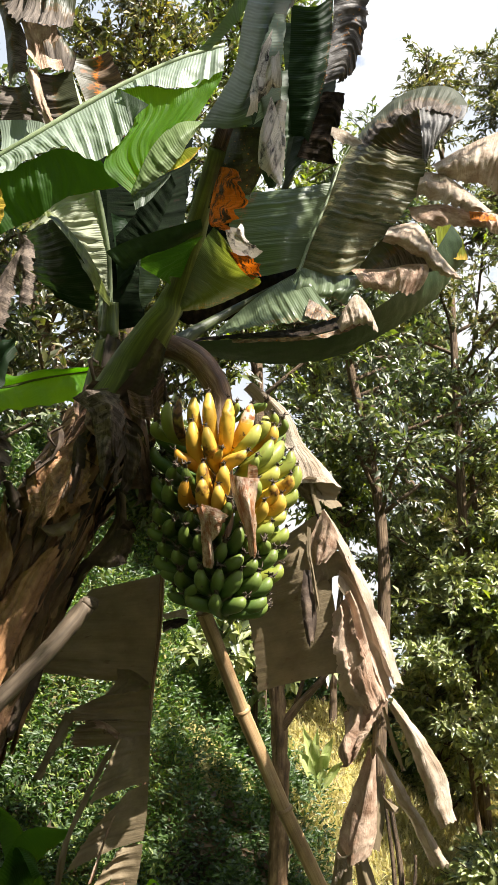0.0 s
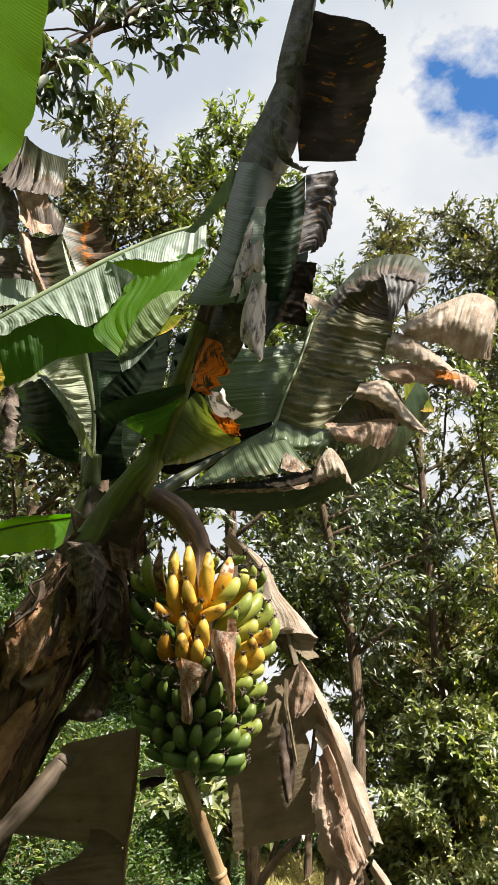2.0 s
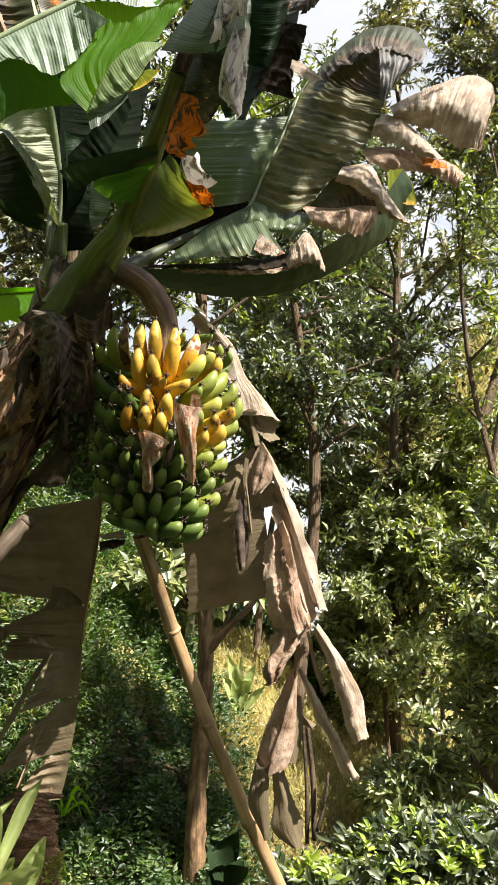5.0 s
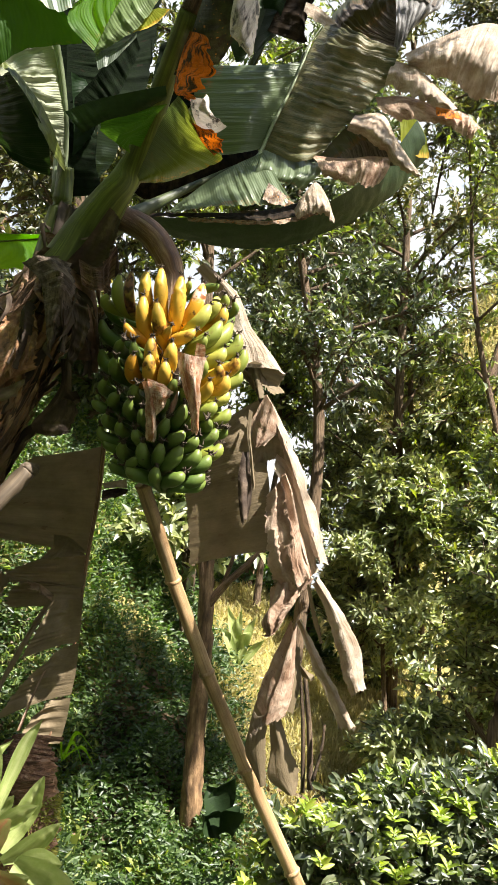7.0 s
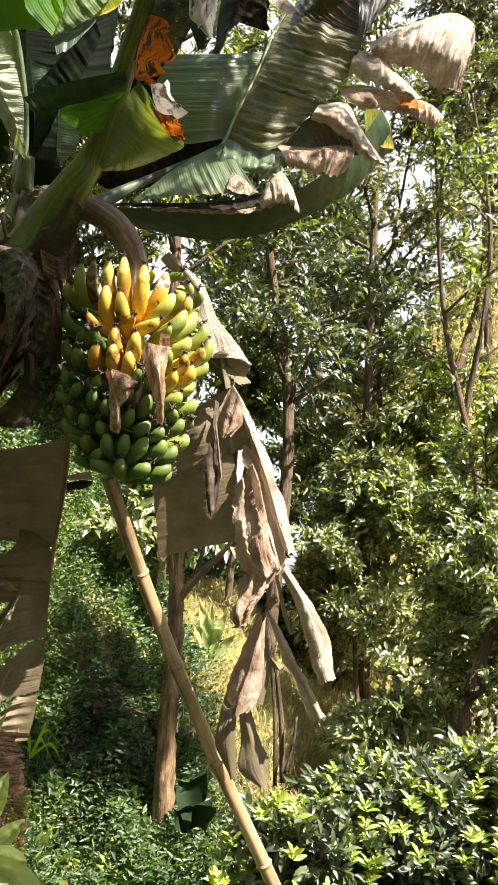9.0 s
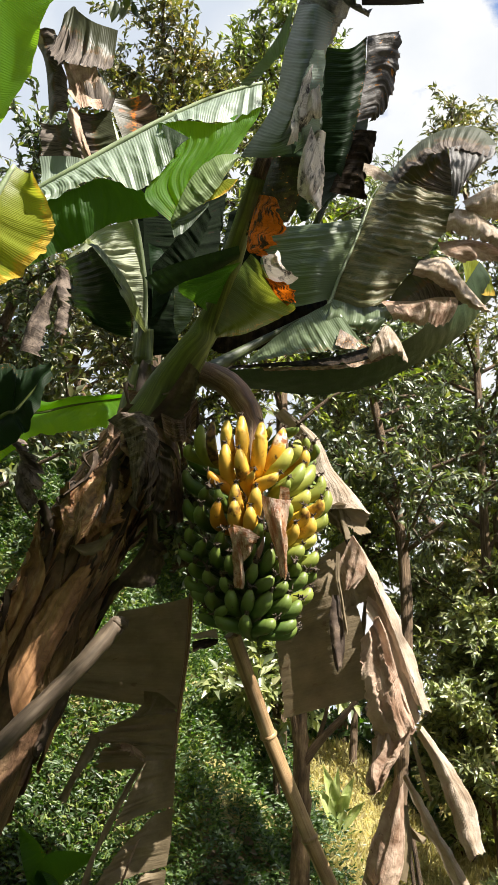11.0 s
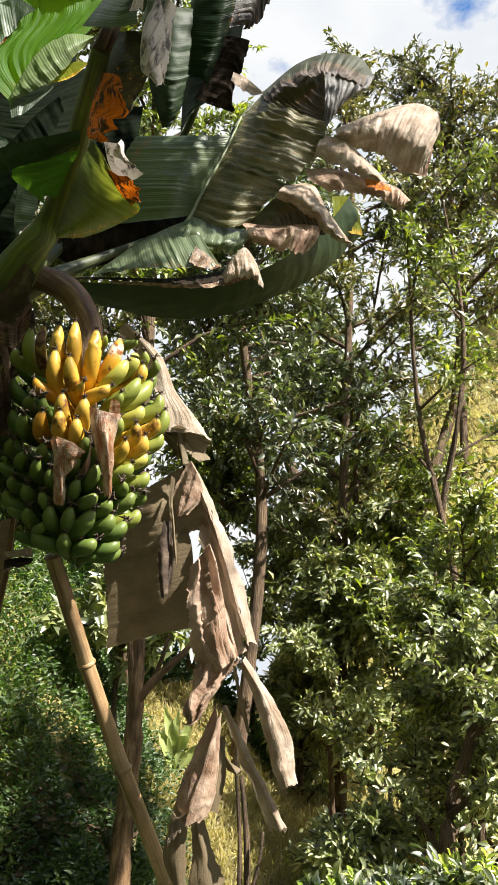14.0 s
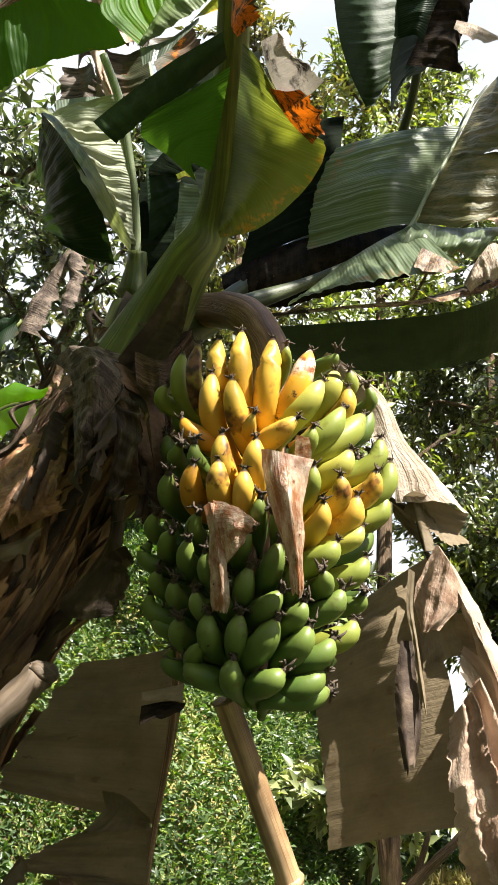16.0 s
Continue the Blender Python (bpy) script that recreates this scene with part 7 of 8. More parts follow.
# tiers from the top down: each fruit's base (bearing, height, distance from the stalk's axis), tip (the same), half thickness and ripeness
TIERS = [
    [
        (-149, 2.204, 0.145, -138, 2.290, 0.177, 0.017, 'T'),
        (-132, 2.189, 0.146, -123, 2.289, 0.177, 0.014, 'B'),
        (-111, 2.193, 0.145, -109, 2.285, 0.178, 0.018, 'R'),
        (-96, 2.172, 0.145, -96, 2.295, 0.175, 0.019, 'R'),
        (-82, 2.156, 0.148, -79, 2.277, 0.180, 0.020, 'R'),
        (-71, 2.160, 0.146, -59, 2.268, 0.180, 0.020, 'S'),
        (-159, 2.214, 0.175, -148, 2.238, 0.188, 0.016, 'T'),
        (-71, 2.253, 0.138, -72, 2.269, 0.181, 0.012, 'T'),
        (-42, 2.277, 0.134, -41, 2.290, 0.176, 0.014, 'G'),
        (-47, 2.192, 0.145, -45, 2.247, 0.186, 0.019, 'L'),
        (-22, 2.237, 0.141, -33, 2.265, 0.182, 0.017, 'T'),
        (-2, 2.236, 0.166, -13, 2.268, 0.183, 0.014, 'G'),
    ],
    [
        (-112, 2.122, 0.148, -109, 2.213, 0.190, 0.019, 'R'),
        (-95, 2.121, 0.146, -98, 2.196, 0.192, 0.019, 'R'),
        (-116, 2.109, 0.148, -124, 2.140, 0.197, 0.018, 'O'),
        (-81, 2.109, 0.147, -67, 2.133, 0.197, 0.018, 'R'),
        (-92, 2.120, 0.148, -86, 2.134, 0.197, 0.012, 'R'),
        (-67, 2.149, 0.147, -54, 2.213, 0.191, 0.020, 'L'),
        (-33, 2.177, 0.147, -37, 2.223, 0.189, 0.018, 'Y'),
        (-56, 2.108, 0.148, -42, 2.178, 0.194, 0.020, 'T'),
        (-50, 2.102, 0.147, -26, 2.188, 0.193, 0.022, 'T'),
        (-59, 2.100, 0.146, -59, 2.124, 0.196, 0.017, 'T'),
    ],
    [
        (-104, 2.041, 0.142, -101, 2.100, 0.194, 0.019, 'R'),
        (-87, 2.040, 0.142, -85, 2.092, 0.194, 0.020, 'R'),
        (-106, 2.004, 0.139, -102, 2.057, 0.193, 0.020, 'Y'),
        (-91, 1.993, 0.139, -90, 2.041, 0.189, 0.019, 'R'),
        (-127, 2.011, 0.140, -115, 2.057, 0.194, 0.020, 'O'),
        (-147, 2.085, 0.147, -124, 2.096, 0.196, 0.017, 'G'),
        (-119, 2.058, 0.145, -115, 2.092, 0.196, 0.016, 'G'),
        (-152, 2.020, 0.143, -132, 2.054, 0.194, 0.020, 'G'),
        (-55, 2.024, 0.143, -58, 2.061, 0.192, 0.016, 'T'),
        (-42, 2.068, 0.145, -38, 2.108, 0.196, 0.020, 'L'),
        (3, 2.122, 0.159, -1, 2.186, 0.198, 0.019, 'T'),
    ],
    [
        (-33, 2.025, 0.142, -44, 2.058, 0.194, 0.020, 'Y'),
        (-1, 2.066, 0.147, -14, 2.107, 0.197, 0.020, 'R'),
        (5, 2.073, 0.171, 0, 2.145, 0.214, 0.020, 'T'),
        (-48, 1.973, 0.134, -52, 2.010, 0.188, 0.018, 'R'),
        (-26, 1.994, 0.138, -32, 2.039, 0.192, 0.020, 'R'),
        (6, 2.037, 0.163, 3, 2.086, 0.203, 0.018, 'T'),
        (-129, 1.956, 0.132, -113, 1.980, 0.180, 0.017, 'G'),
        (-67, 1.950, 0.130, -76, 1.981, 0.182, 0.017, 'G'),
        (-166, 1.980, 0.166, -148, 2.004, 0.186, 0.016, 'G'),
        (-84, 1.974, 0.136, -82, 2.001, 0.184, 0.016, 'G'),
    ],
    [
        (-168, 1.948, 0.143, -132, 1.962, 0.178, 0.018, 'G'),
        (-136, 1.913, 0.125, -120, 1.943, 0.174, 0.018, 'G'),
        (-113, 1.884, 0.117, -110, 1.923, 0.167, 0.018, 'G'),
        (-78, 1.890, 0.121, -72, 1.939, 0.171, 0.020, 'G'),
        (-47, 1.929, 0.126, -41, 1.960, 0.176, 0.021, 'T'),
        (-29, 1.968, 0.134, -24, 1.999, 0.185, 0.017, 'L'),
        (-96, 1.861, 0.112, -86, 1.900, 0.163, 0.018, 'G'),
        (-34, 1.895, 0.122, -48, 1.911, 0.166, 0.018, 'G'),
        (-16, 1.920, 0.126, -15, 1.959, 0.178, 0.020, 'T'),
        (-60, 1.880, 0.117, -64, 1.910, 0.166, 0.018, 'G'),
        (-96, 1.923, 0.125, -87, 1.951, 0.175, 0.017, 'G'),
        (-167, 1.936, 0.179, -166, 1.973, 0.184, 0.016, 'G'),
    ],
    [
        (-168, 1.895, 0.146, -155, 1.917, 0.168, 0.018, 'G'),
        (-151, 1.863, 0.114, -137, 1.891, 0.159, 0.018, 'G'),
        (-120, 1.842, 0.108, -119, 1.869, 0.154, 0.019, 'G'),
        (-84, 1.845, 0.108, -69, 1.871, 0.153, 0.020, 'G'),
        (-59, 1.836, 0.104, -55, 1.864, 0.150, 0.019, 'G'),
        (-35, 1.857, 0.113, -31, 1.896, 0.161, 0.020, 'G'),
        (7, 1.892, 0.124, -4, 1.912, 0.166, 0.017, 'G'),
        (-169, 1.851, 0.148, -168, 1.888, 0.176, 0.017, 'G'),
        (-106, 1.847, 0.108, -102, 1.879, 0.156, 0.017, 'G'),
    ],
    [
        (-162, 1.808, 0.100, -139, 1.838, 0.142, 0.020, 'G'),
        (-120, 1.795, 0.095, -112, 1.837, 0.142, 0.020, 'G'),
        (-100, 1.790, 0.093, -92, 1.837, 0.140, 0.019, 'G'),
        (-90, 1.784, 0.089, -70, 1.834, 0.139, 0.022, 'G'),
        (-57, 1.789, 0.091, -49, 1.833, 0.141, 0.021, 'G'),
        (-6, 1.828, 0.105, -7, 1.867, 0.153, 0.020, 'T'),
        (-41, 1.785, 0.093, -28, 1.825, 0.138, 0.020, 'G'),
        (-170, 1.831, 0.133, -168, 1.859, 0.161, 0.016, 'G'),
    ],
    [
        (-122, 1.752, 0.082, -143, 1.778, 0.119, 0.020, 'G'),
        (-106, 1.745, 0.077, -98, 1.777, 0.118, 0.019, 'G'),
        (-84, 1.746, 0.078, -61, 1.768, 0.115, 0.021, 'G'),
        (-51, 1.744, 0.076, -27, 1.780, 0.120, 0.020, 'G'),
        (-65, 1.733, 0.073, -6, 1.760, 0.112, 0.019, 'G'),
        (-169, 1.772, 0.121, -170, 1.805, 0.133, 0.016, 'G'),
        (-169, 1.782, 0.098, -120, 1.797, 0.127, 0.016, 'G'),
    ],
]
grow = np.random.default_rng(21)
for tier in TIERS:
    for a0, z0, r0, a1, z1, r1, thick, kind in tier:
        banana(on_bunch(a0, z0, r0), on_bunch(a1, z1, r1), thick * (0.99 if kind == "G" else 1.05), SKINS[kind][0], grow, SKINS[kind][1], 1.0 if kind == "G" else 0.62)
# the side turned from the path
for z, r, count in ((2.20, 0.185, 9), (2.13, 0.195, 9), (2.06, 0.192, 9), (1.99, 0.185, 9), (1.92, 0.165, 8), (1.85, 0.145, 7), (1.79, 0.118, 6)):
    for q in range(count):
        az = 12 + 165 * (q + grow.uniform(0.2, 0.8)) / count
        z0 = z + grow.uniform(-0.012, 0.012)
        banana(on_bunch(az, z0, r * 0.74), on_bunch(az + grow.uniform(-6, 6), z0 + 0.07, r), 0.0195, M_GREENFRUIT, grow, "")
drape("bract", [[(-0.010, 2.060, 2.089), (0.011, 2.050, 2.080)], [(-0.013, 2.075, 2.069), (0.012, 2.065, 2.064)], [(-0.016, 2.090, 2.055), (0.012, 2.080, 2.044)]], M_BRACT, bunch, seed=133, corr=0.005, ragged=0.06, m=36, label="dried curled brown flower bract")
drape("bract", [[(-0.058, 2.050, 2.061), (-0.038, 2.030, 2.050), (-0.017, 2.035, 2.047), (0.018, 2.070, 2.054)], [(-0.052, 2.055, 2.023), (-0.032, 2.030, 2.014), (-0.010, 2.030, 2.011), (0.012, 2.065, 2.020)], [(-0.039, 2.065, 1.979), (-0.021, 2.040, 1.971), (-0.003, 2.035, 1.966), (0.011, 2.070, 1.974)], [(-0.022, 2.080, 1.921), (-0.011, 2.060, 1.918), (0.004, 2.055, 1.918), (0.016, 2.080, 1.931)], [(-0.012, 2.100, 1.890), (-0.004, 2.085, 1.889), (0.006, 2.085, 1.889), (0.013, 2.100, 1.891)], [(-0.006, 2.120, 1.864), (0.001, 2.110, 1.857), (0.006, 2.110, 1.854), (0.010, 2.120, 1.854)]], M_BRACT, bunch, seed=132, corr=0.006, m=30, ragged=0.05, label="dried curled brown flower bract")
drape("bract", [[(-0.142, 2.080, 1.980), (-0.127, 2.060, 1.979), (-0.120, 2.080, 1.982)], [(-0.129, 2.085, 1.945), (-0.117, 2.065, 1.942), (-0.110, 2.085, 1.937)], [(-0.124, 2.095, 1.910), (-0.110, 2.075, 1.904), (-0.102, 2.095, 1.900)], [(-0.119, 2.110, 1.868), (-0.104, 2.090, 1.863), (-0.096, 2.110, 1.861)], [(-0.114, 2.130, 1.834), (-0.106, 2.120, 1.829), (-0.101, 2.130, 1.833)]], M_BRACT, bunch, seed=131, corr=0.005, m=30, ragged=0.06, label="dried curled brown flower bract")
drape("fold", [[(-0.128, 2.075, 1.989), (-0.115, 2.060, 1.949), (-0.099, 2.085, 1.896)], [(-0.094, 2.060, 1.975), (-0.086, 2.045, 1.944), (-0.081, 2.075, 1.917)], [(-0.059, 2.120, 1.972), (-0.067, 2.110, 1.956), (-0.078, 2.110, 1.943)]], M_BRACT, bunch, seed=134, corr=0.005, m=30, ragged=0.10)
settle(bunch)


# ---- bamboo prop ----
pole = thing("bamboo_prop", (0.80, 2.80, 0.1), "weathered bamboo pole propping up the bunch", "pole")
PT, PB = np.array((-0.133, 2.330, 1.746)), np.array((0.72, 2.08, -0.12))
n1, n2, n3 = np.array((-0.032, 2.490, 1.493)), np.array((0.087, 2.560, 1.229)), np.array((0.225, 2.620, 0.953))
n4 = np.array((0.386, 2.680, 0.656))
joints = [PT, n1, n2, n3, n4, n4 + (n4 - n3) * 1.05, PB]
PB = joints[5] + (joints[5] - n4) * 1.8
joints[6] = PB
for a, b in zip(joints[:-1], joints[1:]):
    d = (b - a)
    tube("segment", [a, a + d * 0.04, a + d * 0.5, a + d * 0.96, b], [0.0240, 0.0212, 0.0206, 0.0212, 0.0240], M_BAMBOO, pole, n=16, k=14, rough=0.006)
    tube("node", [b - d / np.linalg.norm(d) * 0.007, b, b + d / np.linalg.norm(d) * 0.007], [0.0230, 0.0262, 0.0230], M_BAMBOO, pole, n=7, k=14)
settle(pole)


# ---- trees and shrubs ----
def gz(x, y):
    return float(ground_height(x, y))


def put(name, label, x, y, top, radius, mat, seed, **more):
    z = gz(x, y) - 0.03
    return tree(name, label, "tree" if name == "tree" else "shrub", (x, y, z), top - z, radius, mat, seed, **more)


put("tree", "dense glossy-leaved tree behind the fruit", 2.0, 7.0, 5.4, 1.15, M_LEAFE, 301, limbs=22, twigs=13, per=13, low=0.14, trunk=0.035)
put("tree", "big dark tree with leaning trunk", 2.3, 6.6, 6.0, 1.2, M_LEAFC, 302, limbs=11, twigs=14, per=15, low=0.3, trunk=0.07, lean=(0.3, 0.2))
put("tree", "slim olive-leaved tree on the slope", 2.15, 5.9, 5.6, 0.9, M_LEAFC, 303, limbs=10, twigs=11, per=14, low=0.12, trunk=0.035, stems=2)
put("tree", "leafy tree rising behind the crown", 0.75, 5.9, 5.6, 0.95, M_LEAFA, 305, limbs=36, twigs=12, per=17, low=0.36, trunk=0.05)
put("tree", "bright-leaved tree with upright shoots", 0.0, 5.7, 7.4, 0.9, M_LEAFC, 306, limbs=44, twigs=13, per=20, low=0.3, trunk=0.05)
put("tree", "olive-leaved tree behind dead leaf", -0.95, 5.4, 6.8, 0.95, M_LEAFB, 307, limbs=44, twigs=13, per=20, low=0.2, trunk=0.05)
put("tree", "dark tree at the edge of the clearing", -1.7, 4.6, 5.2, 0.9, M_LEAFA, 308, limbs=26, twigs=12, per=16, low=0.15, trunk=0.05)
put("tree", "tree with upright shoots against the sky", 1.6, 6.6, 7.25, 0.85, M_LEAFB, 309, limbs=32, twigs=13, per=20, low=0.3, trunk=0.05)
put("tree", "tall shrubby tree on the slope", 2.55, 6.9, 7.4, 1.05, M_LEAFB, 310, limbs=34, twigs=13, per=20, low=0.6, trunk=0.05)
put("shrub", "glossy shrub below the slope", 1.8, 4.6, 1.9, 0.6, M_LEAFE, 312, full=True, limbs=14, twigs=12, per=17, low=0.1, trunk=0.03, leaf=0.055)
bush_a = put("shrub", "low citrus-like bush with bright young shoots", 0.95, 3.25, 0.72, 0.42, M_LEAFA, 313, full=True, limbs=34, twigs=13, per=16, low=0.15, trunk=0.015, leaf=0.055)
bush_b = put("shrub", "low bush with lime-green young leaves", 0.55, 3.1, 0.62, 0.30, M_LEAFA, 314, full=True, limbs=20, twigs=10, per=15, low=0.15, trunk=0.012, leaf=0.055)
bush_c = put("shrub", "low bush at the foot of the slope", 1.35, 3.5, 0.75, 0.45, M_LEAFA, 315, full=True, limbs=24, twigs=12, per=15, low=0.15, trunk=0.015, leaf=0.055)
put("shrub", "dark glossy shrub with a mossy leaning trunk", 1.62, 4.25, 1.9, 0.5, M_LEAFE, 316, full=True, limbs=14, twigs=11, per=17, low=0.2, trunk=0.05, lean=(0.15, 0.1), leaf=0.052)
put("shrub", "leafy shrub above the creeper bank", -0.6, 5.1, 3.0, 0.7, M_LEAFA, 318, limbs=26, twigs=11, per=15, low=0.5, trunk=0.03)
put("shrub", "shrub lit through the gap", 0.5, 6.3, 3.2, 0.6, M_LEAFC, 319, limbs=22, twigs=11, per=14, low=0.65, trunk=0.03)
put("tree", "distant tree beyond the bank", -2.4, 8.5, 6.5, 1.9, M_LEAFB, 320, limbs=30, twigs=12, per=16, low=0.1, trunk=0.1, leaf=0.14)
put("tree", "distant tree beyond the bank", -3.4, 9.8, 5.8, 1.6, M_LEAFA, 321, limbs=30, twigs=12, per=16, low=0.1, trunk=0.1, leaf=0.14)
put("tree", "distant tree on the slope", 4.9, 9.6, 8.0, 1.8, M_LEAFB, 322, limbs=30, twigs=12, per=14, low=0.1, trunk=0.1, leaf=0.13)
put("tree", "distant tree beyond the clearing", 1.5, 9.2, 5.8, 1.4, M_LEAFA, 323, limbs=28, twigs=12, per=15, low=0.62, trunk=0.09, leaf=0.13)
put("tree", "tree closing the clearing", -3.4, 5.2, 6.2, 1.7, M_LEAFA, 324, limbs=30, twigs=11, per=15, low=0.08, trunk=0.09, leaf=0.12)

put("shrub", "dark glossy shrub at the edge of the grass bank", 1.2, 4.5, 0.85, 0.35, M_LEAFE, 331, full=True, limbs=28, twigs=12, per=17, low=0.06, trunk=0.03, leaf=0.052)
put("shrub", "dense glossy shrub under the trees", 1.8, 5.1, 1.6, 0.5, M_LEAFE, 332, limbs=18, twigs=12, per=17, low=0.06, trunk=0.03, leaf=0.055)
put("shrub", "glossy shrub on the bank's edge", 1.37, 6.8, 1.7, 0.45, M_LEAFE, 333, limbs=26, twigs=12, per=16, low=0.08, trunk=0.03)
put("shrub", "pale-leaved shrub shining behind the pole", 0.02, 5.0, 2.05, 0.42, M_LEAFE, 334, limbs=12, twigs=12, per=14, low=0.5, trunk=0.02, leaf=0.09)
put("shrub", "dark shrub at the foot of the trees", 2.1, 5.0, 2.4, 0.6, M_LEAFE, 335, limbs=18, twigs=12, per=16, low=0.06, trunk=0.04, leaf=0.055)

put("tree", "leafy tree filling the gap behind the fruit", 0.45, 6.7, 5.2, 0.8, M_LEAFE, 336, limbs=32, twigs=12, per=16, low=0.38, trunk=0.04)

put("shrub", "fine-leaved glossy shrub beside the dead leaf", 1.48, 6.2, 2.4, 0.5, M_LEAFE, 341, limbs=34, twigs=12, per=18, low=0.25, trunk=0.02, leaf=0.07)
put("shrub", "fine-leaved glossy shrub under the slope", 1.92, 6.4, 2.96, 0.66, M_LEAFC, 342, limbs=34, twigs=12, per=18, low=0.3, trunk=0.02, leaf=0.07)
put("shrub", "yellowing fine-leaved shrub at the edge of the slope", 1.85, 4.75, 2.5, 0.5, M_LEAFC, 343, limbs=22, twigs=12, per=18, low=0.35, trunk=0.02, leaf=0.056)
put("shrub", "tall fine-leaved shrub with dark stems", 1.63, 7.2, 4.3, 0.65, M_LEAFE, 344, limbs=34, twigs=12, per=18, low=0.3, trunk=0.02, leaf=0.072)

put("shrub", "airy glossy shrub against the sky", 1.5, 7.7, 3.4, 0.55, M_LEAFE, 345, limbs=30, twigs=11, per=13, low=0.3, trunk=0.02, leaf=0.075)

put("shrub", "thin glossy shrub behind the hanging dead leaf", 1.0, 6.9, 2.9, 0.42, M_LEAFE, 346, limbs=22, twigs=10, per=12, low=0.3, trunk=0.015, leaf=0.07)


def young_shoots(root, at, radius, low, high, n, seed):
    """Rosettes of fresh pointed leaves over a bush's top and front."""
    g = np.random.default_rng(seed)
    P, W = [], []
    for q in range(n):
        a, f = g.uniform(0, 6.283), g.random() ** 0.6
        r = radius * f
        o = np.array((at[0] + r * math.cos(a), at[1] + r * math.sin(a), high - (high - low) * f ** 2.2 * g.uniform(0.5, 1.0) + 0.03 * g.normal()))
        axis = unit(np.array((0.4 * math.cos(a) * f, 0.4 * math.sin(a) * f - 0.1, 1.0)))
        for k in range(8):
            b = k * 2.4 + g.normal() * 0.2
            P.append(o + axis * 0.004 * k)
            W.append(axis * (0.35 + 0.09 * k) + np.array((math.cos(b), math.sin(b), 0)))
    P, W = np.array(P), np.array(W)
    tagged(leaf_cloud("shoot_growth", P, W, g.uniform(0.032, 0.056, len(P)), M_SHOOT, root, 0.42, seed, "fresh lime-green young leaves", 0.3, True), kind="stuff")


for bush, at, radius, low, high, n, seed in ((bush_a, (0.95, 3.25), 0.44, 0.42, 0.80, 95, 351), (bush_b, (0.55, 3.1), 0.32, 0.36, 0.70, 48, 352), (bush_c, (1.35, 3.5), 0.46, 0.45, 0.85, 60, 353)):
    young_shoots(bush, at, radius, low, high, n, seed)
    settle(bush)

# small bare-stemmed tree behind the pole
sap = thing("sapling", (0.106, 4.000, 0.453), "small tree with lit brown bark and forked top", "tree")
tube("trunk", [(0.097, 4.000, 0.405), (0.092, 4.000, 0.791), (0.099, 4.000, 1.190), (0.093, 4.020, 1.551), (0.090, 4.050, 1.738)], [0.048, 0.042, 0.040, 0.032, 0.016], M_SAPBARK, sap, n=36, k=14, rough=0.09)
tube("limb", [(0.099, 4.000, 1.395), (0.181, 4.000, 1.504), (0.280, 4.000, 1.603), (0.357, 4.050, 1.703)], [0.024, 0.018, 0.014, 0.008], M_SAPBARK, sap, n=16, k=8, rough=0.05)
tube("limb", [(0.089, 4.000, 1.394), (0.067, 4.000, 1.549), (0.039, 4.000, 1.704)], [0.020, 0.016, 0.010], M_SAPBARK, sap, n=12, k=8, rough=0.05)
tube("limb", [(0.168, 4.000, 1.498), (0.200, 4.000, 1.597), (0.220, 4.000, 1.691)], [0.012, 0.01, 0.006], M_SAPBARK, sap, n=10, k=6)
settle(sap)
for a, b, r in (((0.609, 3.900, 0.634), (0.561, 3.900, 1.127), 0.014), ((0.577, 3.900, 0.621), (0.531, 3.900, 1.200), 0.010), ((0.610, 3.850, 0.680), (0.654, 3.850, 0.920), 0.008)):
    st = thing("bare_stem", a, "thin bare upright stem in the undergrowth", "stem", group="bare stems")
    tube("stem", [a, (np.array(a) + np.array(b)) / 2 + (0.01, 0, 0), b], [r, r * 0.9, r * 0.7], M_BARK, st, n=10, k=7)
    settle(st)

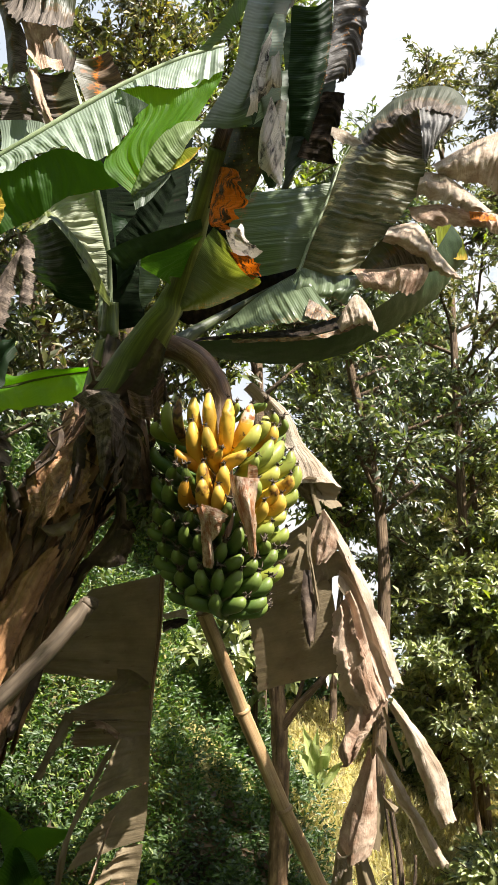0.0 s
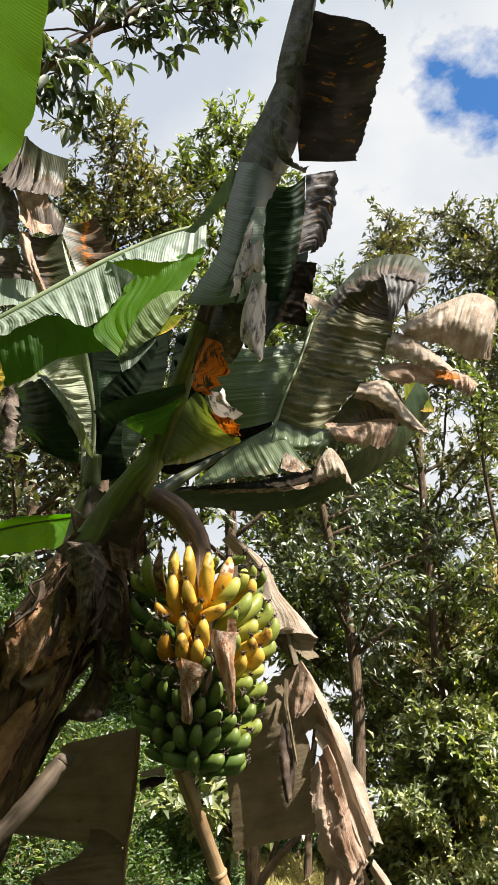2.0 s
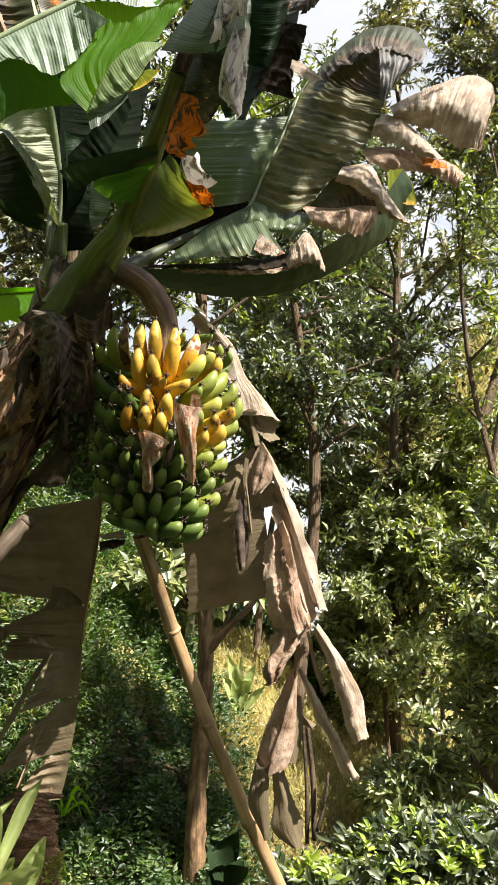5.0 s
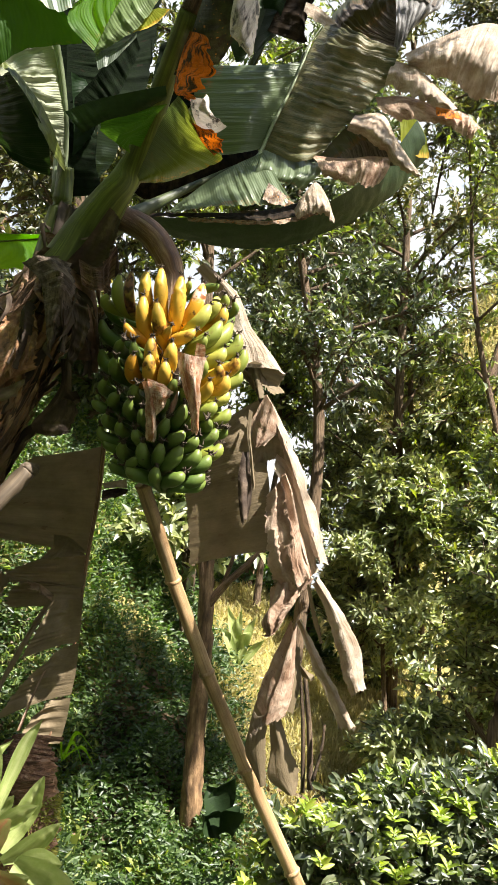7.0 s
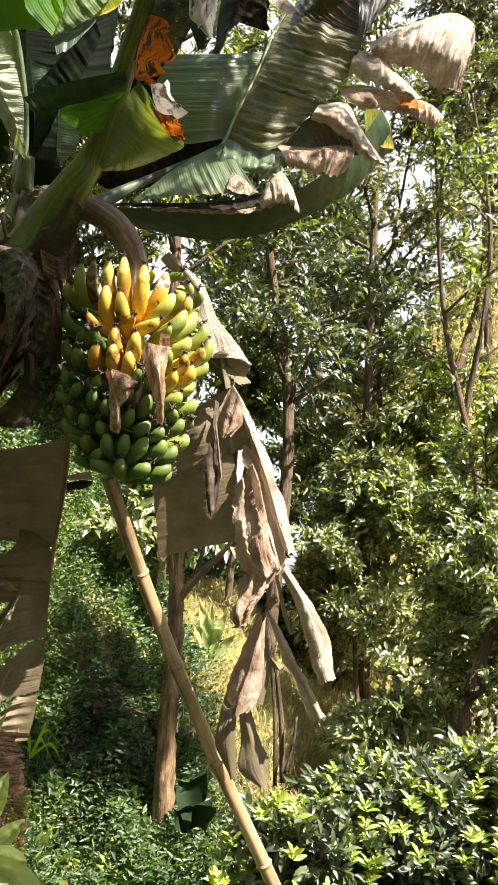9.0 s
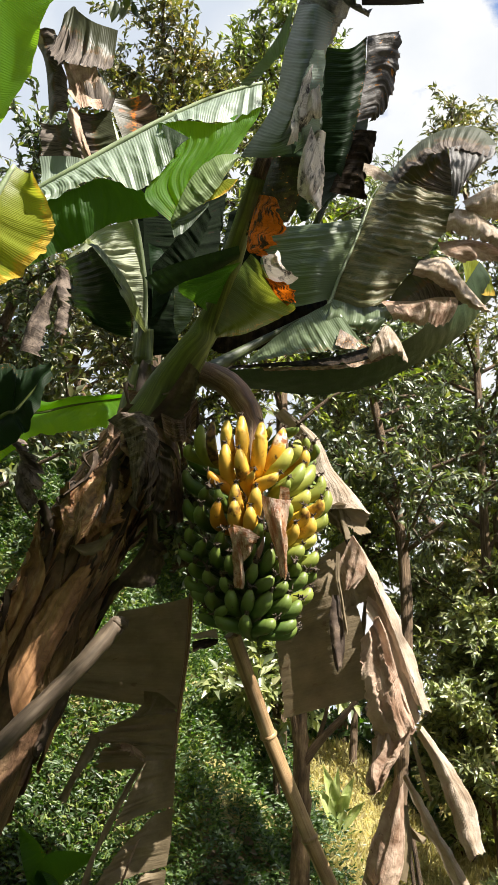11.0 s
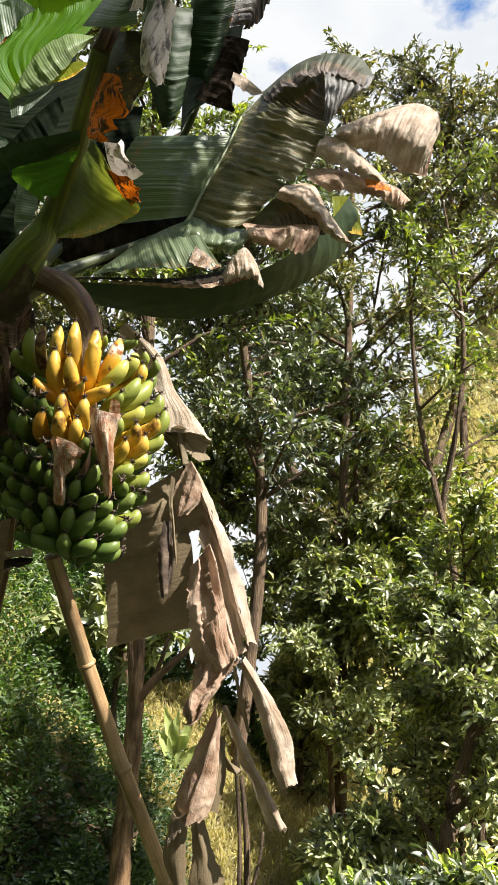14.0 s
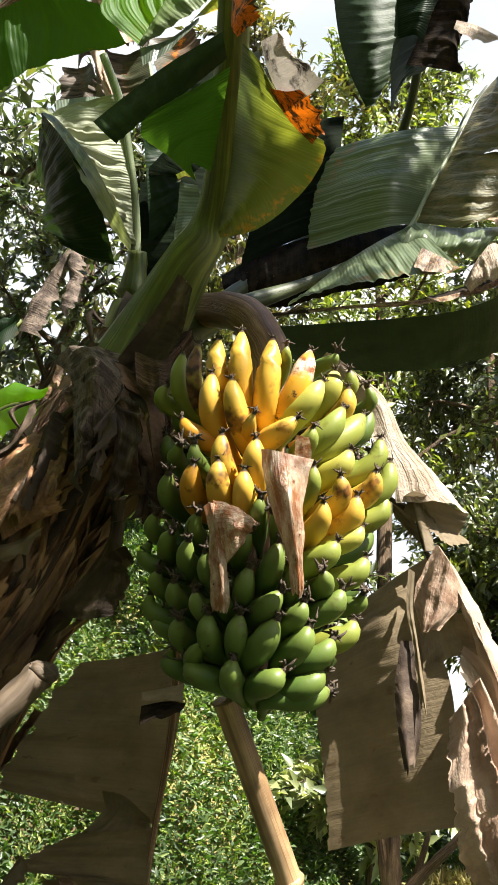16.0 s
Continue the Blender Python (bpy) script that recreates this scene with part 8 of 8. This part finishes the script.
# overhanging branches
over = thing("overhanging_tree", (-2.6, 3.4, gz(-2.6, 3.4)), "dark tree reaching overhead with drooping leaves", "tree")
g8 = np.random.default_rng(88)
main = [(-2.6, 3.4, gz(-2.6, 3.4) - 0.1), (-2.5, 3.4, 2.5), (-2.2, 3.35, 4.2), (-1.087, 3.200, 5.315), (-0.795, 3.150, 5.570), (-0.367, 3.100, 5.838)]
tube("trunk", main, [0.13, 0.11, 0.08, 0.028, 0.02, 0.012], M_BARK, over, n=40, k=10, rough=0.05)
tw, P8, W8 = [], [], []
for tip in ((-0.990, 3.150, 5.053), (-0.775, 3.100, 5.043), (-0.676, 3.100, 5.738), (-0.510, 3.100, 5.559), (-0.269, 3.100, 5.747), (-0.049, 3.100, 5.706), (-0.115, 3.100, 5.940), (-0.934, 3.100, 5.825), (0.013, 3.100, 6.190), (-0.382, 3.100, 6.230), (-0.781, 3.100, 6.322), (0.889, 3.100, 6.037), (0.475, 3.100, 6.252), (-0.983, 3.100, 5.373), (-1.122, 3.100, 5.821), (-1.209, 3.200, 5.577)):
    for q in range(9):
        o = np.array(tip) + g8.normal(size=3) * (0.08, 0.10, 0.04) + (0, 0, 0.04)
        e = o + unit(g8.normal(size=3) * (1, 0.6, 0.35) + (0.4, 0, -0.1)) * 0.12
        tw.append(([np.array(tip) + (-0.12, 0.02, 0.08), o, e], [0.006, 0.004, 0.002]))
        k = 7
        hh = (np.arange(k) + g8.random(k)) / k
        P8.append(o + (e - o) * hh[:, None])
        W8.append((e - o) / 0.16 * 0.5 + g8.normal(size=(k, 3)) * 0.5 + (0, 0, -0.7))
    tw.append(([np.array(main[4]), (np.array(tip) + main[4]) / 2 + (0, 0, 0.08), np.array(tip)], [0.010, 0.007, 0.004]))
tagged(many_tubes("twig_growth", tw, M_TWIG, over, 4, 4), kind="stuff")
P8, W8 = np.concatenate(P8), np.concatenate(W8)
tagged(leaf_cloud("crown", P8, W8, g8.uniform(0.08, 0.13, len(P8)), M_LEAFA, over, 0.5, 88, full=True), kind="stuff")
settle(over)


# ---- undergrowth ----
def scatter(name, label, category, n, box, size, mat, seed, upright=0.6, slim=0.5, height=0.0, keep=None):
    """Loose small leaves over the ground in a stretch of it."""
    g = np.random.default_rng(seed)
    x, y = g.uniform(box[0], box[1], n), g.uniform(box[2], box[3], n)
    if keep is not None:
        ok = keep(x, y, g)
        x, y = x[ok], y[ok]
    clump = 0.5 + 0.3 * np.sin(3.1 * x + 1.7 * np.sin(2.3 * y)) * np.cos(2.7 * y + x) + 0.35 * np.sin(11.0 * x + 2.0 * np.sin(7.0 * y)) * np.sin(9.0 * y + 1.5 * np.sin(8.0 * x))
    clump = np.clip(clump, 0.0, 1.1)
    z = ground_height(x, y) + height * clump * g.random(len(x)) ** 0.7
    way = np.stack([g.normal(size=len(x)), g.normal(size=len(x)) - 0.5, upright * (0.2 + np.abs(g.normal(size=len(x))))], -1)
    ob = leaf_cloud(name, np.stack([x, y, z], -1), way, g.uniform(size[0], size[1], len(x)), mat, None, slim, seed)
    return tagged(ob, label, category, kind="stuff")


scatter("creeper", "dense growth on the far bank", "undergrowth", 30000, (-4.5, 1.2, 6.6, 9.6), (0.05, 0.12), M_LEAFD, 406, 0.6, 0.5, 0.35)
scatter("creeper", "thick green creeper covering the shaded bank", "undergrowth", 110000, (-1.9, 0.55, 3.3, 6.0), (0.020, 0.048), M_LEAFD, 401, 0.5, 0.42, 0.38, lambda x, y, g: x < 0.28 + 0.1 * g.normal(size=len(x)) - 0.03 * (y - 4))
scatter("weeds", "mixed weeds and seedlings on the ground", "undergrowth", 26000, (-2.0, 2.6, 2.2, 4.2), (0.02, 0.06), M_LEAFD, 402, 0.9, 0.4, 0.16)
scatter("seedlings", "scattered broad-leaved seedlings by the path", "undergrowth", 1500, (-0.7, 1.9, 2.5, 3.9), (0.06, 0.12), M_LEAFC, 409, 0.7, 0.5, 0.22)
scatter("weeds", "pale sunlit weeds between the seedlings", "undergrowth", 14000, (-0.7, 1.2, 2.3, 3.8), (0.03, 0.085), M_FERN, 410, 1.4, 0.2, 0.20)
scatter("grass", "sunburnt grass on the bank", "grass", 40000, (0.15, 2.2, 3.9, 9.0), (0.04, 0.10), M_GRASS, 403, 2.2, 0.07, 0.03)
scatter("grass", "dry grass on the far slope", "grass", 30000, (1.5, 7.5, 8.0, 14.0), (0.08, 0.2), M_GRASS, 404, 2.0, 0.09, 0.05)
scatter("leaf_litter", "dead leaves lying on the bare earth", "leaf litter", 7000, (-1.2, 1.8, 1.6, 4.6), (0.04, 0.11), M_DRYLITTER, 405, 0.15, 0.5, 0.02)


scatter("ferns", "bright sunlit ferns and weeds on the bank", "undergrowth", 60000, (-2.4, -0.35, 3.0, 6.4), (0.02, 0.055), M_FERN, 408, 1.0, 0.3, 0.32)


# ---- plants and remains by the path ----
def strap_plant(label, base, leaves, mat, seed):
    root = thing("strap_leaved_plant", base, label, "plant")
    g = np.random.default_rng(seed)
    for tip, width, sag in leaves:
        b0, t0 = np.array(base) + g.normal(size=3) * (0.02, 0.02, 0.0), np.array(tip)
        mid = (b0 + t0) / 2 + (0, 0, sag) + g.normal(size=3) * 0.01
        side = unit(np.cross(t0 - b0, (0.2, -1.0, 0.1))) * width / 2
        blade("strap_leaf", [b0 - side * 0.6, mid - side, t0], [b0 + side * 0.6, mid + side, t0 + side * 0.05], mat, root, bulge=width * 0.22, ripple=0.0015, waves=3, ragged=0.01, seed=seed, m=6, cols=26)
        seed += 1
    settle(root)
    return root


succulent = thing("strap_leaved_plant", (-0.30, 1.75, 0.832), "pale succulent with broad yellow-green leaves and reddish tips", "plant")
drape("strap_leaf", [[(-0.320, 1.750, 0.948), (-0.304, 1.747, 0.994), (-0.282, 1.744, 1.038), (-0.258, 1.742, 1.072), (-0.240, 1.740, 1.090)], [(-0.313, 1.759, 0.941), (-0.288, 1.766, 0.980), (-0.265, 1.764, 1.023), (-0.248, 1.754, 1.063), (-0.239, 1.741, 1.090)], [(-0.303, 1.750, 0.939), (-0.266, 1.747, 0.976), (-0.242, 1.744, 1.019), (-0.235, 1.742, 1.060), (-0.237, 1.740, 1.089)]], M_STRAP, succulent, seed=501, corr=0.002, ragged=0.05)
drape("strap_leaf", [[(-0.333, 1.720, 0.983), (-0.314, 1.708, 1.016), (-0.287, 1.696, 1.039), (-0.257, 1.686, 1.049), (-0.235, 1.680, 1.050)], [(-0.330, 1.729, 0.974), (-0.307, 1.727, 0.998), (-0.279, 1.716, 1.020), (-0.252, 1.698, 1.038), (-0.235, 1.681, 1.049)], [(-0.323, 1.720, 0.970), (-0.292, 1.708, 0.990), (-0.264, 1.696, 1.011), (-0.244, 1.686, 1.033), (-0.234, 1.680, 1.049)]], M_STRAP, succulent, seed=502, corr=0.002, ragged=0.05)
drape("strap_leaf", [[(-0.307, 1.720, 0.941), (-0.275, 1.702, 0.972), (-0.242, 1.684, 0.999), (-0.211, 1.669, 1.018), (-0.190, 1.660, 1.026)], [(-0.303, 1.729, 0.932), (-0.267, 1.721, 0.952), (-0.233, 1.704, 0.979), (-0.205, 1.681, 1.006), (-0.189, 1.661, 1.024)], [(-0.296, 1.720, 0.928), (-0.253, 1.702, 0.944), (-0.218, 1.684, 0.970), (-0.197, 1.669, 1.000), (-0.188, 1.660, 1.024)]], M_STRAP, succulent, seed=503, corr=0.002, ragged=0.05)
drape("strap_leaf", [[(-0.272, 1.700, 0.948), (-0.243, 1.676, 0.972), (-0.214, 1.652, 0.982), (-0.188, 1.632, 0.977), (-0.173, 1.620, 0.966)], [(-0.273, 1.709, 0.935), (-0.244, 1.695, 0.945), (-0.214, 1.672, 0.953), (-0.189, 1.644, 0.960), (-0.173, 1.621, 0.964)], [(-0.271, 1.700, 0.928), (-0.240, 1.676, 0.929), (-0.210, 1.652, 0.937), (-0.186, 1.632, 0.950), (-0.173, 1.620, 0.963)]], M_STRAP, succulent, seed=504, corr=0.002, ragged=0.05)
drape("strap_leaf", [[(-0.256, 1.660, 0.968), (-0.206, 1.630, 0.968), (-0.164, 1.600, 0.957), (-0.138, 1.575, 0.937), (-0.129, 1.560, 0.917)], [(-0.267, 1.669, 0.949), (-0.228, 1.649, 0.930), (-0.187, 1.620, 0.918), (-0.152, 1.587, 0.913), (-0.130, 1.561, 0.915)], [(-0.274, 1.660, 0.936), (-0.245, 1.630, 0.904), (-0.205, 1.600, 0.891), (-0.163, 1.575, 0.898), (-0.131, 1.560, 0.913)]], M_STRAP, succulent, seed=505, corr=0.002, ragged=0.05)
drape("strap_leaf", [[(-0.339, 1.660, 0.944), (-0.336, 1.642, 0.984), (-0.319, 1.624, 1.016), (-0.294, 1.609, 1.037), (-0.272, 1.600, 1.046)], [(-0.332, 1.669, 0.936), (-0.320, 1.661, 0.968), (-0.303, 1.644, 1.000), (-0.284, 1.621, 1.028), (-0.271, 1.601, 1.045)], [(-0.321, 1.660, 0.934), (-0.298, 1.642, 0.964), (-0.279, 1.624, 0.995), (-0.270, 1.609, 1.025), (-0.269, 1.600, 1.044)]], M_STRAPRED, succulent, seed=506, corr=0.002, ragged=0.05)
drape("strap_leaf", [[(-0.282, 1.600, 0.959), (-0.246, 1.576, 0.957), (-0.215, 1.552, 0.950), (-0.192, 1.532, 0.938), (-0.182, 1.520, 0.927)], [(-0.289, 1.609, 0.947), (-0.260, 1.595, 0.932), (-0.229, 1.572, 0.924), (-0.201, 1.544, 0.923), (-0.183, 1.521, 0.926)], [(-0.293, 1.600, 0.941), (-0.268, 1.576, 0.919), (-0.237, 1.552, 0.911), (-0.206, 1.532, 0.915), (-0.183, 1.520, 0.925)]], M_STRAPRED, succulent, seed=507, corr=0.002, ragged=0.05)
drape("strap_leaf", [[(-0.382, 1.800, 0.932), (-0.376, 1.800, 0.973), (-0.356, 1.800, 1.008), (-0.328, 1.800, 1.029), (-0.304, 1.800, 1.038)], [(-0.376, 1.809, 0.924), (-0.361, 1.819, 0.957), (-0.341, 1.820, 0.991), (-0.319, 1.812, 1.019), (-0.303, 1.801, 1.037)], [(-0.365, 1.800, 0.921), (-0.339, 1.800, 0.951), (-0.318, 1.800, 0.984), (-0.305, 1.800, 1.015), (-0.302, 1.800, 1.036)]], M_STRAP, succulent, seed=508, corr=0.002, ragged=0.05)
drape("strap_leaf", [[(-0.315, 1.640, 0.925), (-0.289, 1.616, 0.943), (-0.261, 1.592, 0.956), (-0.238, 1.572, 0.962), (-0.222, 1.560, 0.962)], [(-0.315, 1.649, 0.914), (-0.287, 1.635, 0.919), (-0.259, 1.612, 0.932), (-0.236, 1.584, 0.948), (-0.222, 1.561, 0.960)], [(-0.310, 1.640, 0.909), (-0.278, 1.616, 0.908), (-0.250, 1.592, 0.920), (-0.231, 1.572, 0.941), (-0.221, 1.560, 0.959)]], M_STRAP, succulent, seed=509, corr=0.002, ragged=0.05)
settle(succulent)
strap_plant("young green strap-leaved shoot", (-0.335, 1.700, 1.011), [((-0.346, 1.700, 1.187), 0.03, 0.02), ((-0.250, 1.720, 1.201), 0.028, 0.03), ((-0.305, 1.740, 1.158), 0.025, 0.02), ((-0.417, 1.720, 1.136), 0.03, 0.02)], M_STRAP, 521)
strap_plant("low broad-leaved weed with green blades", (-0.708, 2.750, 0.963), [((-0.519, 2.700, 1.153), 0.09, 0.06), ((-0.782, 2.750, 1.222), 0.07, 0.04), ((-0.608, 2.600, 1.036), 0.10, 0.07), ((-0.552, 2.650, 0.970), 0.08, 0.05)], M_MIDGREEN, 541)
strap_plant("clump of bright shoots on the sunny bank", (0.339, 5.400, 1.008), [((0.260, 5.400, 1.381), 0.06, 0.05), ((0.349, 5.400, 1.370), 0.06, 0.05), ((0.437, 5.350, 1.325), 0.06, 0.05), ((0.233, 5.350, 1.243), 0.06, 0.05), ((0.405, 5.300, 1.222), 0.07, 0.06), ((0.313, 5.300, 1.301), 0.06, 0.05), ((0.498, 5.350, 1.192), 0.05, 0.04)], M_STRAP, 561)
strap_plant("seedling with long arching blades", (-0.367, 2.900, 0.895), [((-0.257, 2.850, 0.945), 0.014, 0.06), ((-0.284, 2.800, 0.918), 0.012, 0.05), ((-0.247, 2.900, 0.876), 0.012, 0.06), ((-0.411, 2.900, 0.963), 0.012, 0.05)], M_GREEN, 581)

strap_plant("dark broad-leaved seedling under the pole", (0.200, 3.400, 0.565), [((0.137, 3.380, 0.739), 0.10, 0.03), ((0.241, 3.360, 0.775), 0.10, 0.03), ((0.136, 3.300, 0.647), 0.10, 0.02), ((0.260, 3.300, 0.669), 0.09, 0.03)], M_UNDER, 591)

stump_at = np.array((-0.357, 2.250, 0.894))
stump = thing("rotten_stump", (float(stump_at[0]), float(stump_at[1]), gz(stump_at[0], stump_at[1])), "rotten layered stump with yellow moss on its side", "stump")
tube("wood", [(stump_at[0], stump_at[1], gz(stump_at[0], stump_at[1]) - 0.1), tuple(stump_at + (0, 0, -0.25)), tuple(stump_at + (0.01, 0, 0.0)), tuple(stump_at + (0.0, 0, 0.13))], [0.10, 0.082, 0.078, 0.06], M_ROTTEN, stump, n=44, k=20, rough=0.09, seed=6)
for q in range(9):
    zz = 0.13 + 0.010 * q - 0.04
    tube("splinter", [tuple(stump_at + (-0.08 + 0.015 * (q % 3), -0.06 + 0.012 * q, zz)), tuple(stump_at + (0.0, -0.075 + 0.012 * q, zz + 0.006)), tuple(stump_at + (0.075 - 0.012 * (q % 4), -0.06 + 0.014 * q, zz))], [0.008, 0.012, 0.006], M_ROTTEN, stump, n=10, k=6, rough=0.15, seed=q)
gm = np.random.default_rng(7)
ma, mh = gm.uniform(-3.0, 0.2, 2600), gm.uniform(-0.30, 0.05, 2600)
mp = stump_at + np.stack([0.084 * np.cos(ma), 0.084 * np.sin(ma), mh], -1)
mw = np.stack([np.cos(ma), np.sin(ma), 0.3 + 0 * ma], -1) + gm.normal(size=(2600, 3)) * 0.5
tagged(leaf_cloud("moss", mp, mw, gm.uniform(0.008, 0.02, 2600), M_MOSS, stump, 0.4, 7), kind="stuff")
settle(stump)


# ---- unseen trees overhead and behind the path, added to shade the place ----
def canopy(label, base, boughs, seed, per=9, leaf=0.11, spread=0.22, sprays=10):
    root = thing("shade_tree", base, label, "tree")
    g = np.random.default_rng(seed)
    b = np.array(base, float)
    B = [np.array(c, float) for c in boughs]
    B.sort(key=lambda c: np.linalg.norm((c - b)[:2]))
    fork = b + (B[0] - b) * (0.6, 0.6, 0.9)
    tube("trunk", [b + (0, 0, -0.1), (b + fork) / 2 + (0.08, 0.05, 0), fork], [0.15, 0.11, 0.05], M_BARK, root, n=16, k=10, rough=0.05)
    P, W, tw = [], [], []
    for i, c in enumerate(B):
        o = fork if i == 0 else min(B[:i], key=lambda v: np.linalg.norm(v - c))
        tube("limb", [o, (o + c) / 2 + (0, 0, 0.04), c], [0.012, 0.009, 0.006], M_BARK, root, n=6, k=6)
        for q in range(sprays):
            d = unit(g.normal(size=3) * (1, 1, 0.5))
            o = c + d * spread * g.uniform(0.1, 0.5)
            e = c + d * spread * g.uniform(0.8, 1.4)
            tw.append(([c, o, e], [0.006, 0.004, 0.002]))
            h = (np.arange(per) + g.random(per)) / per
            P.append(o + (e - o) * h[:, None] + g.normal(size=(per, 3)) * 0.015)
            W.append(d * 0.6 + g.normal(size=(per, 3)) * 0.6 + (0, 0, -0.4))
    tagged(many_tubes("twig_growth", tw, M_TWIG, root, 3, 3), kind="stuff")
    P, W = np.concatenate(P), np.concatenate(W)
    tagged(leaf_cloud("crown", P, W, leaf * g.uniform(0.7, 1.2, len(P)), M_LEAFA, root, 0.4, seed), kind="stuff")
    settle(root)


gs = np.random.default_rng(77)
D = np.array(SUN)
shaded = np.array([(0.0, 2.4, 2.6), (-0.3, 2.35, 2.4), (-0.45, 2.35, 2.15), (-0.55, 2.4, 1.95), (0.25, 1.6, 3.3), (0.3, 1.65, 3.5), (0.1, 1.55, 3.0), (0.35, 1.6, 3.6), (0.4, 1.65, 3.4), (0.2, 1.55, 3.15), (0.3, 1.6, 3.75), (-0.6, 2.2, 2.3), (0.1, 2.6, 1.6), (-0.5, 2.35, 1.45), (-0.45, 2.35, 1.2), (-0.5, 2.35, 0.95), (-0.6, 2.3, 0.7), (-0.35, 2.4, 1.3), (-0.3, 2.3, 2.6), (-0.5, 2.3, 2.6), (-0.2, 2.2, 2.4), (0.0, 4.2, 0.7), (-0.2, 4.2, 0.9), (0.15, 4.4, 0.7), (-0.35, 4.0, 0.8), (-0.1, 4.6, 1.0), (0.1, 4.8, 0.95), (-0.2, 4.4, 1.3), (-0.7, 2.22, 1.4), (-0.35, 2.3, 2.48), (-0.22, 2.15, 2.65), (-0.15, 1.95, 2.68), (-0.3, 2.3, 2.52)])
sunny = np.array([(-0.1, 2.12, 2.2), (0.03, 2.15, 2.18), (-0.12, 2.12, 2.0), (0.05, 2.12, 2.0), (0.12, 2.22, 1.98), (0.12, 2.22, 1.8), (0.0, 2.12, 1.8), (0.12, 2.3, 2.2), (0.24, 2.42, 2.0), (0.33, 2.42, 1.8), (0.38, 2.44, 1.6), (0.42, 2.45, 1.35), (0.52, 2.46, 1.2), (0.1, 2.55, 1.2), (0.3, 2.62, 0.8), (0.75, 2.5, 3.25), (0.95, 2.5, 2.98), (0.72, 2.44, 2.72), (0.4, 2.42, 2.56), (-0.25, 1.93, 2.85), (-0.45, 1.93, 2.85), (-0.1, 1.93, 3.0), (-0.5, 2.15, 2.68), (-0.5, 2.15, 2.68), (-0.45, 2.2, 2.75), (-0.8, 3.1, 0.6), (0.2, 2.42, 2.75), (0.3, 2.42, 2.92), (0.12, 2.42, 2.9), (0.45, 2.45, 3.0), (0.45, 2.42, 2.7), (0.2, 2.4, 2.6), (-0.6, 2.2, 1.75), (-0.5, 2.25, 1.9), (-0.55, 2.22, 1.82)])
# Out-of-view boughs set between the sun and the shaded points, clear of sunny ones.
boughs = []
for q in range(1400):
    t = shaded[q % len(shaded)]
    c = t + D * (gs.uniform(4.9, 5.7) - t[2]) / D[2] + gs.normal(size=3) * (0.10, 0.10, 0.0)
    off = c - sunny
    gap = np.linalg.norm(off - (off @ D)[:, None] * D, axis=1).min()
    if gap > 0.19 and len(boughs) < 165:
        boughs.append(tuple(c))
canopy("tall tree beside the path, shading the banana crown", (6.4, 0.2, 0.0), boughs, 601, per=5, leaf=0.085, spread=0.13)
dapples = []
for q in range(400):
    t = np.array((gs.uniform(-0.15, 0.75), 2.62, gs.uniform(2.6, 3.6)))
    c = t + D * (gs.uniform(4.9, 5.6) - t[2]) / D[2]
    off = c - sunny[:15]
    gap = np.linalg.norm(off - (off @ D)[:, None] * D, axis=1).min()
    if gap > 0.14 and len(dapples) < 33:
        dapples.append(tuple(c))
canopy("light-crowned tree beside the path, dappling the torn leaf", (6.9, -0.8, 0.0), dapples, 606, per=4, leaf=0.07, spread=0.07, sprays=5)
# The next four trees are never in view; added to block sky light.
canopy("unseen tree added behind the path to cut sky light", (-2.6, -2.2, 0.0), [(-2.6 + 1.5 * gs.normal(), -2.4 + 1.0 * gs.normal(), gs.uniform(1.0, 9.5)) for q in range(80)], 602, 12, 0.24, 0.6)
canopy("unseen tree added behind the path to cut sky light", (1.8, -3.4, 0.0), [(1.6 + 1.6 * gs.normal(), -3.6 + 0.8 * gs.normal(), gs.uniform(0.8, 9.0)) for q in range(80)], 603, 12, 0.24, 0.6)
canopy("unseen tree added at the path's side to darken the left", (-3.2, 1.0, 0.0), [(-2.9 + 0.5 * gs.normal(), 1.4 + 1.2 * gs.normal(), gs.uniform(1.0, 7.5)) for q in range(80)], 604, 12, 0.24, 0.6)
canopy("unseen tree added beside the clearing to hold back sky light", (4.4, 2.8, 0.0), [(4.3 + 0.6 * gs.normal(), 2.8 + 0.8 * gs.normal(), gs.uniform(0.6, 2.4)) for q in range(30)], 605, 12, 0.22, 0.55)
# Growth added out of view so the bare earth throws up less light.
scatter("grass", "rough grass and weeds added beside the path to dull bounce", "grass", 60000, (-5.0, 5.5, -5.0, 2.6), (0.05, 0.16), M_LEAFD, 407, 1.2, 0.22, 0.10)
